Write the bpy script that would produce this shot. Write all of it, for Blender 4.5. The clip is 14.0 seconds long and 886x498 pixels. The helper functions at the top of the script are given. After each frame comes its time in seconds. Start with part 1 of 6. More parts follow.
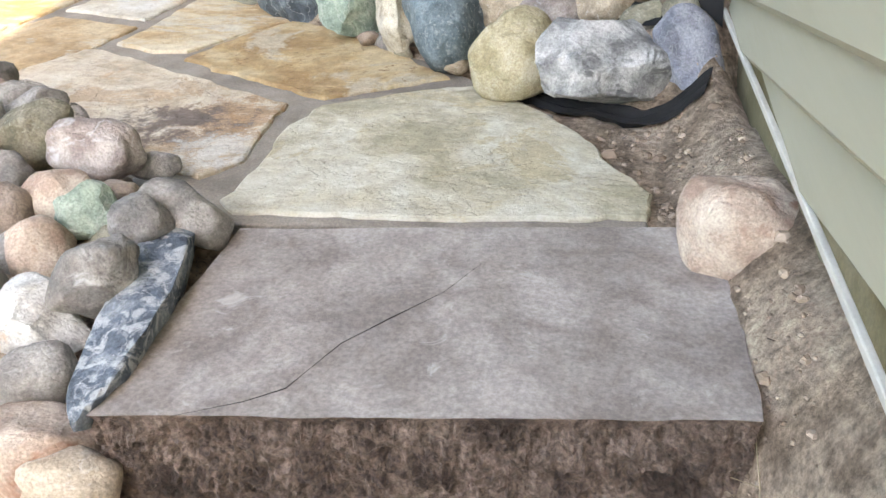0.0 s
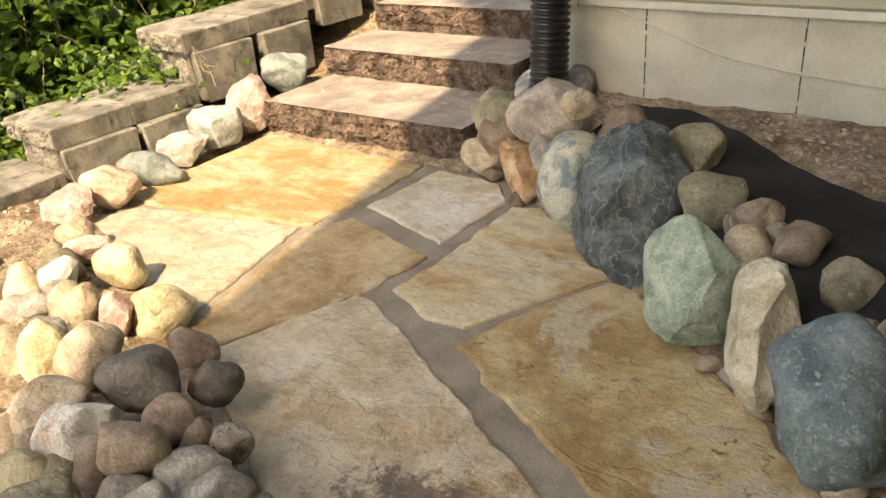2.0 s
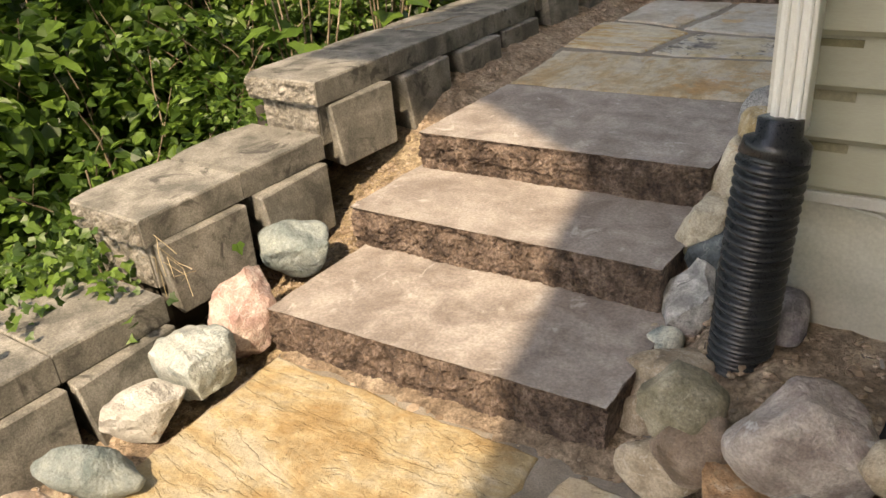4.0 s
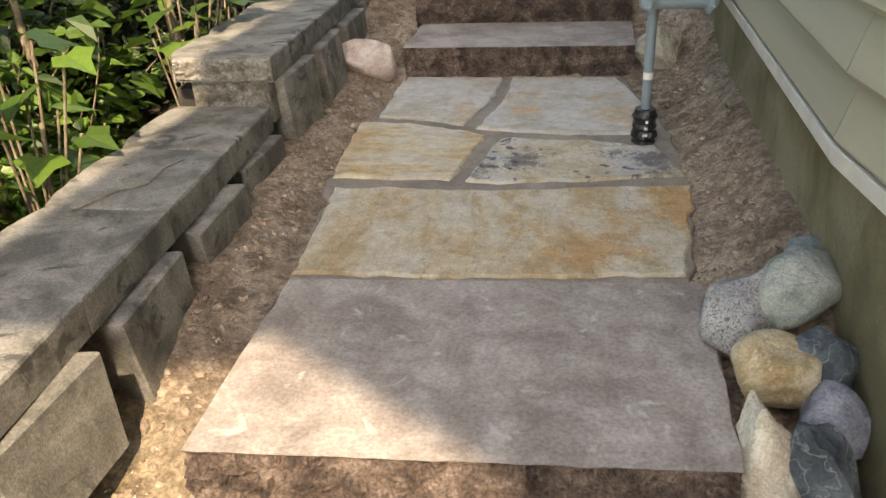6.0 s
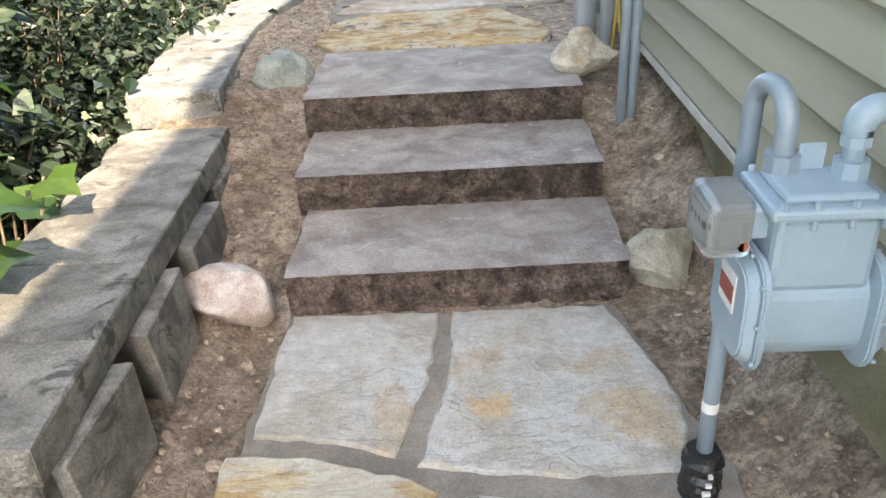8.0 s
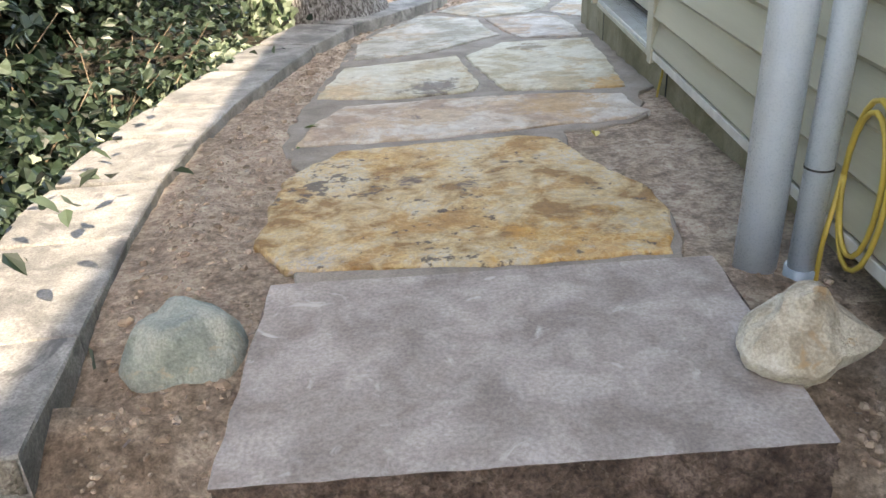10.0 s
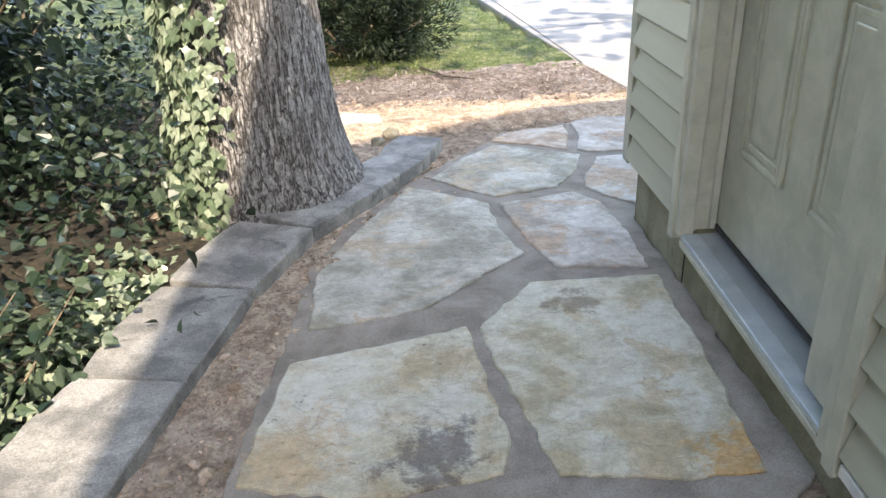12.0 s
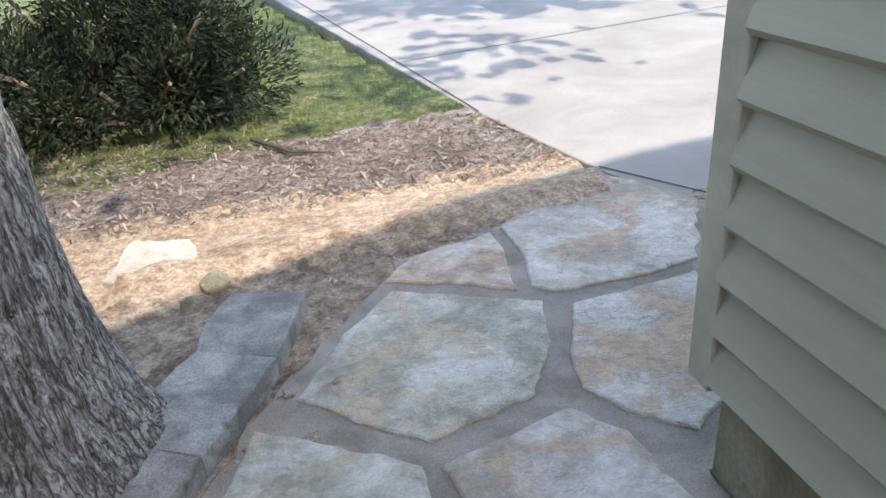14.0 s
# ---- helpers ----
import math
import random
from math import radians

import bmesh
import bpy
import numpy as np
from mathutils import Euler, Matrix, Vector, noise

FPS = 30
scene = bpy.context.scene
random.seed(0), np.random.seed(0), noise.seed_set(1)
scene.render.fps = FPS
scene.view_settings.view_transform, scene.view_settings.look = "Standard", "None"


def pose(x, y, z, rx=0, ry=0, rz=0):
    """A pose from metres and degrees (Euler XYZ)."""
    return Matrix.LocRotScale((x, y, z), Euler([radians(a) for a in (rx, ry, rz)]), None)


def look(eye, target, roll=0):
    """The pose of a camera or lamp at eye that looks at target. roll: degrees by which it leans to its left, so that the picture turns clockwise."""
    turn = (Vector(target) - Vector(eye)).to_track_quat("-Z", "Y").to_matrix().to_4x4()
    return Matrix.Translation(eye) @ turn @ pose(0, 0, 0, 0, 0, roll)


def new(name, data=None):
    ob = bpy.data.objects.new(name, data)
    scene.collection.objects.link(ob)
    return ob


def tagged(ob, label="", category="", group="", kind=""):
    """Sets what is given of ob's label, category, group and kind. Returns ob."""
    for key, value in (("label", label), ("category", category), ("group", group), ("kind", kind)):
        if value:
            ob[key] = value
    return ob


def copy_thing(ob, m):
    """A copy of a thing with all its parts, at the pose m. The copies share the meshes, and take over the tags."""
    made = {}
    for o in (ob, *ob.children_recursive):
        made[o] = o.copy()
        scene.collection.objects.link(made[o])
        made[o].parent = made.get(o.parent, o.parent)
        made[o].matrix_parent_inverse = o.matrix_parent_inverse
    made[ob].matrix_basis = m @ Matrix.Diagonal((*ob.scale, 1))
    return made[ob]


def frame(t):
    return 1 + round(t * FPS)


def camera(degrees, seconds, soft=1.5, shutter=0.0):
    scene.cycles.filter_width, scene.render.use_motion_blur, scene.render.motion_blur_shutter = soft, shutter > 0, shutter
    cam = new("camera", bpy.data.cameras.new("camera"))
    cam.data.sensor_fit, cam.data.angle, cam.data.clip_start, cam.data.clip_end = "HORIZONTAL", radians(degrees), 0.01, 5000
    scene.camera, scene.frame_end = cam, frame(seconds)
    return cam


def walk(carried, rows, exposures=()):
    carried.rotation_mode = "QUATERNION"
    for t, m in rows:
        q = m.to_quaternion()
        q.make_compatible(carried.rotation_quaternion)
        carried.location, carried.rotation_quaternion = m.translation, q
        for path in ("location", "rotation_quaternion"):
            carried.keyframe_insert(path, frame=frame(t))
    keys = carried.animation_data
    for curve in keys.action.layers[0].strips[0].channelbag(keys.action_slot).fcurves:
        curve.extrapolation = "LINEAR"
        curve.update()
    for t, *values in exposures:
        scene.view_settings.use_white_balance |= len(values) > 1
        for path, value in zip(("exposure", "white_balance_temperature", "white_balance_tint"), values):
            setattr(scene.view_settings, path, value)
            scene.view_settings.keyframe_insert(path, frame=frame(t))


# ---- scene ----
cam = camera(58.0, 14.0)
PATH = [
    (0, (1.287, 1.132, 0.931), (0.943, 2.812, -0.098), -1.6),
    (0.5, (1.235, 1.451, 1.077), (0.73, 3.103, 0.069), -2.5),
    (1, (1.219, 1.732, 1.199), (0.494, 3.32, 0.223), -3.5),
    (1.5, (1.111, 2.028, 1.266), (0.161, 3.513, 0.323), -4.4),
    (2, (0.953, 2.358, 1.345), (-0.162, 3.742, 0.427), -4.9),
    (2.1, (0.93, 2.431, 1.318), (-0.22, 3.8, 0.422), -4.9),
    (2.2, (0.892, 2.498, 1.362), (-0.276, 3.847, 0.46), -5.0),
    (4.3, (-0.618, 3.677, 1.594), (-1.629, 5.135, 0.669), -5.4),
    (4.5, (-0.752, 3.797, 1.604), (-1.693, 5.296, 0.672), -5.2),
    (5, (-1.042, 4.146, 1.608), (-1.783, 5.749, 0.668), -4.5),
    (5.5, (-1.277, 4.478, 1.633), (-1.804, 6.159, 0.686), -3.9),
    (6, (-1.539, 4.832, 1.698), (-1.866, 6.556, 0.738), -3.1),
    (6.5, (-1.693, 5.254, 1.72), (-1.894, 6.995, 0.756), -3.1),
    (7, (-1.809, 5.691, 1.753), (-1.93, 7.44, 0.789), -3.0),
    (7.5, (-1.846, 6.099, 1.88), (-1.927, 7.851, 0.919), -3.1),
    (8, (-1.84, 6.544, 1.985), (-1.895, 8.302, 1.033), -3.1),
    (8.2, (-1.85, 6.741, 1.992), (-1.906, 8.503, 1.048), -3.2),
    (10.3, (-2.069, 9.161, 2.035), (-2.049, 10.93, 1.102), -2.9),
    (10.5, (-2.07, 9.429, 2.064), (-2.046, 11.201, 1.137), -2.8),
    (11, (-2.091, 10.002, 2.248), (-2.054, 11.775, 1.323), -2.4),
    (11.5, (-2.071, 10.425, 2.397), (-2.028, 12.199, 1.474), -2.4),
    (12, (-2.049, 10.938, 2.502), (-1.991, 12.711, 1.58), -2.4),
    (12.5, (-2.057, 11.547, 2.464), (-1.985, 13.317, 1.536), -2.4),
    (13, (-2.034, 12.183, 2.4), (-1.914, 13.948, 1.467), -2.7),
    (13.5, (-2.031, 12.732, 2.319), (-1.812, 14.49, 1.391), -3.1),
    (14, (-1.968, 13.232, 2.265), (-1.546, 14.951, 1.334), -3.6),
]
EXPOSURES = [(0, 3.55, 8400, 13), (1.0, 3.3, 8700, 14), (1.6, 2.85, 10900, 14), (2.2, 2.5, 11400, 14), (4.4, 2.18, 9400, 14), (5.5, 2.35, 9800, 14), (6.6, 3.0, 8700, 14),
             (8.0, 3.3, 8300, 13), (10.5, 3.0, 8400, 15), (12.0, 2.75, 7700, 14), (13.0, 2.5, 7400, 14), (14.0, 2.32, 7300, 14)]
walk(cam, [(t, look(*p)) for t, *p in PATH], EXPOSURES)

# ---- daylight ----
SUN_TO = Vector((0.193, -0.816, 1.0)).normalized()          # towards the sun
world = bpy.data.worlds.new("sky")
scene.world = world
world.use_nodes = True
wn = world.node_tree
sky = wn.nodes.new("ShaderNodeTexSky")
sky.sky_type, sky.sun_disc = "NISHITA", False
sky.sun_elevation = math.asin(SUN_TO.z)
sky.sun_rotation = math.atan2(SUN_TO.x, SUN_TO.y)
wn.links.new(sky.outputs[0], wn.nodes["Background"].inputs[0])
wn.nodes["Background"].inputs[1].default_value = 0.15
sun_data = bpy.data.lights.new("sun", "SUN")
sun_data.energy, sun_data.angle, sun_data.color = 1.35, radians(0.6), (1.0, 0.94, 0.84)
sun = new("sun", sun_data)
sun.matrix_world = look(tuple(SUN_TO * 30), (0, 0, 0))


# ---- materials ----
def node(nt, kind, **sets):
    n = nt.nodes.new(kind)
    for k, v in sets.items():
        n.inputs[k.replace("_", " ")].default_value = v
    return n


def ramp(nt, fac, stops):
    r = nt.nodes.new("ShaderNodeValToRGB")
    while len(r.color_ramp.elements) < len(stops):
        r.color_ramp.elements.new(0.5)
    for e, (p, c) in zip(r.color_ramp.elements, stops):
        e.position, e.color = p, (c[0], c[1], c[2], 1)
    nt.links.new(fac, r.inputs[0])
    return r.outputs[0]


def mix(nt, fac, a, b, kind="MIX"):
    m = nt.nodes.new("ShaderNodeMix")
    m.data_type, m.blend_type = "RGBA", kind
    if isinstance(fac, float):
        m.inputs[0].default_value = fac
    else:
        nt.links.new(fac, m.inputs[0])
    for sock, v in ((m.inputs[6], a), (m.inputs[7], b)):
        if isinstance(v, tuple):
            sock.default_value = (v[0], v[1], v[2], 1)
        else:
            nt.links.new(v, sock)
    return m.outputs[2]


def surface(name, stops, scale=6.0, stretch=(1, 1, 1), fine=60.0, fine_mix=0.35, rough=0.85, bump=0.4, bump_scale=40.0, depth=0.01,
            spots=None, spot_scale=9.0, spot_at=0.6, veins=None, vein_scale=5.0, metal=0.0, vary=0.12, turn=0.0, cracks=0.0, crack_scale=3.0, coarse=None):
    """A mottled mineral or painted surface: broad colour patches, fine grain, optional spots and veins, and a relief."""
    m = bpy.data.materials.new(name)
    m.use_nodes = True
    nt = m.node_tree
    bsdf = nt.nodes["Principled BSDF"]
    bsdf.inputs["Roughness"].default_value = rough
    bsdf.inputs["Metallic"].default_value = metal
    tc = nt.nodes.new("ShaderNodeTexCoord")
    info = nt.nodes.new("ShaderNodeObjectInfo")
    shift = nt.nodes.new("ShaderNodeVectorMath")
    shift.operation = "MULTIPLY_ADD"
    nt.links.new(info.outputs["Random"], shift.inputs[0])
    shift.inputs[1].default_value = (37.0, 53.0, 71.0)
    nt.links.new(tc.outputs["Object"], shift.inputs[2])
    mp = nt.nodes.new("ShaderNodeMapping")
    mp.inputs["Scale"].default_value = stretch
    mp.inputs["Rotation"].default_value = (0, 0, radians(turn))
    nt.links.new(shift.outputs[0], mp.inputs[0])
    co = mp.outputs[0]

    def noise_at(sc, det=6.0, rgh=0.6, dist=0.0, vec=None):
        n = node(nt, "ShaderNodeTexNoise", Scale=sc, Detail=det, Roughness=rgh, Distortion=dist)
        nt.links.new(vec or co, n.inputs["Vector"])
        return n.outputs["Fac"]

    broad = noise_at(scale, 5.0, 0.62, 0.4)
    col = ramp(nt, broad, [(0.37 + 0.26 * i / max(1, len(stops) - 1), c) for i, c in enumerate(stops)])
    grain = noise_at(fine, 4.0, 0.7)
    g = ramp(nt, grain, [(0.36, (0.2,) * 3), (0.64, (0.8,) * 3)])
    col = mix(nt, fine_mix, col, g, "OVERLAY")
    if spots:
        sp = noise_at(spot_scale, 5.0, 0.65, 0.8)
        f = ramp(nt, sp, [(spot_at - 0.05, (0, 0, 0)), (spot_at + 0.03, (0.9, 0.9, 0.9))])
        col = mix(nt, f, col, spots)
    if veins:
        w = node(nt, "ShaderNodeTexWave", Scale=vein_scale * 1.7, Distortion=16.0, Detail=6.0)
        w.inputs["Detail Scale"].default_value = 1.6
        nt.links.new(co, w.inputs["Vector"])
        f = ramp(nt, w.outputs["Fac"], [(0.95, (0, 0, 0)), (0.998, (0.32, 0.32, 0.32))])
        col = mix(nt, f, col, veins)
    if vary:
        hv = nt.nodes.new("ShaderNodeHueSaturation")
        mr = nt.nodes.new("ShaderNodeMapRange")
        mr.inputs["To Min"].default_value, mr.inputs["To Max"].default_value = 1 - vary, 1 + vary
        nt.links.new(info.outputs["Random"], mr.inputs[0])
        nt.links.new(mr.outputs[0], hv.inputs["Value"])
        nt.links.new(col, hv.inputs["Color"])
        col = hv.outputs[0]
    nt.links.new(col, bsdf.inputs["Base Color"])
    relief = noise_at(bump_scale, 8.0, 0.7)
    b = node(nt, "ShaderNodeBump", Strength=bump, Distance=depth)
    if coarse:
        big = noise_at(coarse, 3.0, 0.55, 0.6)
        add = nt.nodes.new("ShaderNodeMath")
        add.operation = "MULTIPLY_ADD"
        nt.links.new(big, add.inputs[0])
        add.inputs[1].default_value = 2.5
        nt.links.new(relief, add.inputs[2])
        relief = add.outputs[0]
    nt.links.new(relief, b.inputs["Height"])
    nt.links.new(b.outputs[0], bsdf.inputs["Normal"])
    rr = ramp(nt, grain, [(0.3, (max(0, rough - 0.1),) * 3), (0.7, (min(1, rough + 0.08),) * 3)])
    nt.links.new(rr, bsdf.inputs["Roughness"])
    return m


def leafy(name, stops, rough=0.5, through_light=0.35):
    """Leaves: tint varies from leaf to leaf, some light passes through."""
    m = bpy.data.materials.new(name)
    m.use_nodes = True
    nt = m.node_tree
    bsdf = nt.nodes["Principled BSDF"]
    geo = nt.nodes.new("ShaderNodeNewGeometry")
    col = ramp(nt, geo.outputs["Random Per Island"], [(i / max(1, len(stops) - 1), c) for i, c in enumerate(stops)])
    tc = nt.nodes.new("ShaderNodeTexCoord")
    n = node(nt, "ShaderNodeTexNoise", Scale=45.0, Detail=3.0)
    nt.links.new(tc.outputs["Object"], n.inputs["Vector"])
    g = ramp(nt, n.outputs["Fac"], [(0.3, (0.35,) * 3), (0.7, (0.65,) * 3)])
    col = mix(nt, 0.4, col, g, "OVERLAY")
    nt.links.new(col, bsdf.inputs["Base Color"])
    bsdf.inputs["Roughness"].default_value = rough
    tr = nt.nodes.new("ShaderNodeBsdfTranslucent")
    nt.links.new(col, tr.inputs[0])
    ms = nt.nodes.new("ShaderNodeMixShader")
    ms.inputs[0].default_value = through_light
    nt.links.new(bsdf.outputs[0], ms.inputs[1])
    nt.links.new(tr.outputs[0], ms.inputs[2])
    nt.links.new(ms.outputs[0], nt.nodes["Material Output"].inputs[0])
    return m


def plain(name, c, rough=0.5, metal=0.0, grain=0.12, scale=25.0, bump=0.05):
    lo, hi = tuple(v * (1 - grain) for v in c), tuple(min(1, v * (1 + grain)) for v in c)
    return surface(name, [lo, c, hi], scale=scale * 0.3, fine=scale * 8, fine_mix=0.1, rough=rough, metal=metal, bump=bump, bump_scale=scale * 6, depth=0.003, vary=0.0)


def bark_material():
    """Grey bark cut by long, branching furrows, with their shade put into the colour."""
    m = bpy.data.materials.new("tree_bark")
    m.use_nodes = True
    nt = m.node_tree
    bsdf = nt.nodes["Principled BSDF"]
    bsdf.inputs["Roughness"].default_value = 0.95
    tc = nt.nodes.new("ShaderNodeTexCoord")

    def streak(sc, zs, dist, det):
        mp = nt.nodes.new("ShaderNodeMapping")
        mp.inputs["Scale"].default_value = (1, 1, zs)
        nt.links.new(tc.outputs["Object"], mp.inputs[0])
        n = node(nt, "ShaderNodeTexNoise", Scale=sc, Detail=det, Roughness=0.55, Distortion=dist)
        nt.links.new(mp.outputs[0], n.inputs["Vector"])
        sub = nt.nodes.new("ShaderNodeMath")
        sub.operation = "SUBTRACT"
        nt.links.new(n.outputs["Fac"], sub.inputs[0])
        sub.inputs[1].default_value = 0.5
        ab = nt.nodes.new("ShaderNodeMath")
        ab.operation = "ABSOLUTE"
        nt.links.new(sub.outputs[0], ab.inputs[0])
        return ab.outputs[0]

    grey = lambda v: (v, v, v)
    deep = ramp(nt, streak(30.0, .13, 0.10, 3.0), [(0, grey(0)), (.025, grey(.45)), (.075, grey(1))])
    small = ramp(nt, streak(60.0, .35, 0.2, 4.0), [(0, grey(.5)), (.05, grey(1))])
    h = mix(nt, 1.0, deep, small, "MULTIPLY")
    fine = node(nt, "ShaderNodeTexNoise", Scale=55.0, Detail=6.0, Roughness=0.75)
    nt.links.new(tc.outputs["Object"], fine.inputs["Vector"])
    # colour follows the relief height, so recesses are painted darker as if shaded
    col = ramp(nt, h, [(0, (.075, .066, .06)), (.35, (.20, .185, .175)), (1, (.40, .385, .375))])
    col = mix(nt, 0.5, col, ramp(nt, fine.outputs["Fac"], [(.35, grey(.2)), (.65, grey(.8))]), "OVERLAY")
    nt.links.new(col, bsdf.inputs["Base Color"])
    hh = mix(nt, 0.25, h, fine.outputs["Fac"])
    b = node(nt, "ShaderNodeBump", Strength=1.0, Distance=0.03)
    nt.links.new(hh, b.inputs["Height"])
    nt.links.new(b.outputs[0], bsdf.inputs["Normal"])
    return m


ROCK_LOOKS = {
    "orange": ([(.30, .16, .08), (.48, .29, .16), (.58, .42, .28)], dict(spots=(.62, .52, .40), spot_at=.62)),
    "pale": ([(.20, .24, .24), (.46, .48, .42), (.62, .60, .50)], dict(spots=(.15, .22, .27), spot_at=.58)),
    "slate": ([(.035, .047, .055), (.075, .095, .108), (.14, .17, .185)], dict(veins=(.42, .44, .44), vein_scale=4.0)),
    "green": ([(.16, .22, .18), (.27, .34, .28), (.40, .46, .38)], dict(veins=(.56, .58, .52), vein_scale=2.5)),
    "cream": ([(.36, .30, .22), (.52, .47, .37), (.64, .60, .50)], dict(spots=(.42, .28, .15), spot_at=.66)),
    "blue": ([(.07, .10, .115), (.125, .17, .19), (.20, .255, .28)], dict(spots=(.30, .34, .35), spot_scale=55.0, spot_at=.60)),
    "bluestreak": ([(.05, .065, .085), (.12, .15, .185), (.30, .34, .37)], dict(veins=(.56, .58, .59), vein_scale=3.0, spots=(.48, .50, .51), spot_scale=24.0, spot_at=.56)),
    "yellow": ([(.38, .32, .19), (.54, .47, .31), (.62, .57, .43)], dict(spots=(.34, .27, .16), spot_scale=30.0, spot_at=.64)),
    "tan": ([(.30, .23, .16), (.43, .35, .26), (.54, .46, .36)], dict(spots=(.58, .52, .44), spot_scale=40.0, spot_at=.62)),
    "olive": ([(.14, .13, .09), (.23, .21, .15), (.34, .31, .24)], dict(spots=(.42, .39, .31), spot_scale=45.0, spot_at=.64)),
    "brown": ([(.15, .11, .08), (.24, .18, .14), (.33, .26, .21)], {}),
    "grey": ([(.16, .15, .14), (.26, .24, .22), (.37, .35, .32)], dict(spots=(.48, .47, .45), spot_at=.66)),
    "dark": ([(.06, .06, .05), (.11, .10, .09), (.18, .16, .14)], {}),
    "speckle": ([(.16, .14, .12), (.27, .24, .21), (.42, .39, .35)], dict(spots=(.07, .06, .05), spot_scale=60.0, spot_at=.58)),
    "pinkgrey": ([(.25, .20, .18), (.38, .32, .29), (.50, .45, .41)], dict(spots=(.58, .57, .57), spot_at=.64)),
    "pinktan": ([(.38, .26, .20), (.50, .39, .31), (.60, .51, .42)], dict(spots=(.34, .18, .12), spot_scale=7.0, spot_at=.66)),
    "pink": ([(.32, .20, .18), (.44, .31, .28), (.56, .46, .43)], dict(veins=(.74, .70, .68), vein_scale=3.0)),
    "pinkwhite": ([(.46, .36, .31), (.58, .50, .45), (.68, .64, .60)], {}),
    "white": ([(.40, .38, .35), (.55, .54, .51), (.65, .64, .61)], dict(spots=(.50, .30, .16), spot_at=.68)),
    "greywhite": ([(.20, .20, .20), (.38, .38, .37), (.58, .57, .56)], dict(spots=(.12, .12, .12), spot_at=.62, spot_scale=14.0)),
    "bluegrey": ([(.14, .15, .18), (.23, .24, .28), (.35, .36, .40)], dict(veins=(.45, .46, .48))),
    "paleblue": ([(.14, .18, .18), (.22, .26, .26), (.31, .35, .34)], {}),
    "pale2": ([(.22, .26, .26), (.34, .37, .36), (.46, .49, .47)], dict(veins=(.68, .70, .68))),
    "ochre": ([(.36, .26, .13), (.50, .41, .26), (.62, .56, .42)], dict(spots=(.66, .62, .52), spot_at=.6)),
    "greengrey": ([(.22, .26, .23), (.32, .36, .32), (.42, .44, .39)], dict(spots=(.44, .38, .28), spot_at=.66)),
    "granite": ([(.24, .24, .24), (.36, .36, .355), (.47, .465, .45)], dict(spots=(.10, .105, .11), spot_scale=150.0, spot_at=.55)),
    "purple": ([(.19, .17, .19), (.30, .28, .31), (.44, .42, .45)], dict(veins=(.6, .58, .58))),
}
ROCK_WORDS = {"orange": "orange-tan", "pale": "pale cream and blue-grey", "slate": "dark slate-blue white-veined", "green": "grey-green angular",
              "cream": "cream", "blue": "speckled blue-green", "bluestreak": "long blue and white streaked", "yellow": "yellowish", "tan": "tan",
              "olive": "olive-brown", "brown": "brown", "grey": "grey", "dark": "dark brown", "speckle": "speckled grey-brown", "pinkgrey": "pinkish grey",
              "pinktan": "pinkish tan", "pink": "pink and white veined", "pinkwhite": "pinkish white", "white": "white", "greywhite": "grey and white craggy",
              "bluegrey": "blue-grey", "paleblue": "pale blue-grey", "pale2": "pale green-grey", "ochre": "ochre and cream", "greengrey": "greenish grey", "purple": "purplish grey", "granite": "speckled grey granite"}
ANGULAR = {"orange", "slate", "green", "cream", "bluestreak", "pink", "greywhite", "pale2", "white"}
M_ROCK = {k: surface("rock_" + k, st, scale=11.0, fine=150.0, fine_mix=0.38, rough=0.72, bump=0.7, bump_scale=60.0, depth=0.014, coarse=14.0, **kw)
          for k, (st, kw) in ROCK_LOOKS.items()}
M_STEP_TOP = surface("sawn_sandstone", [(.235, .20, .18), (.315, .275, .25), (.40, .36, .332)], scale=6, fine=95, fine_mix=0.36, bump=0.4, bump_scale=70, depth=0.006,
                     spots=(.50, .465, .44), spot_scale=9.0, spot_at=.66, vary=0.05, coarse=9)
M_STEP_FACE = surface("split_sandstone", [(.085, .058, .047), (.205, .145, .116), (.34, .255, .21)], scale=11, fine=80, fine_mix=0.75, bump=1.0, bump_scale=38, depth=0.05,
                      spots=(.38, .31, .26), spot_scale=34, spot_at=.68, vary=0.05, coarse=13)
M_MORTAR = surface("mortar", [(.195, .168, .138), (.255, .222, .186), (.31, .275, .235)], scale=5, fine=150, fine_mix=0.35, bump=0.4, bump_scale=120, depth=0.004, vary=0)
ZONES = {   # soil colours: dark, middle, light
    "dirt": ((.27, .195, .138), (.40, .302, .222), (.54, .428, .328)),
    "gravelly": ((.27, .19, .115), (.38, .285, .185), (.48, .38, .265)),
    "sand": ((.45, .32, .215), (.56, .42, .30), (.64, .51, .385)),
    "mulch": ((.14, .105, .085), (.25, .20, .17), (.38, .33, .30)),
    "lawn": ((.06, .09, .028), (.115, .15, .048), (.21, .22, .10)),
    "fines": ((.40, .298, .218), (.53, .415, .315), (.64, .52, .41)),
    # woodland litter, taken near black to stand in for shade under the shrubs
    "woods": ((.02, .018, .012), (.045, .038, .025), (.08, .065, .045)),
}


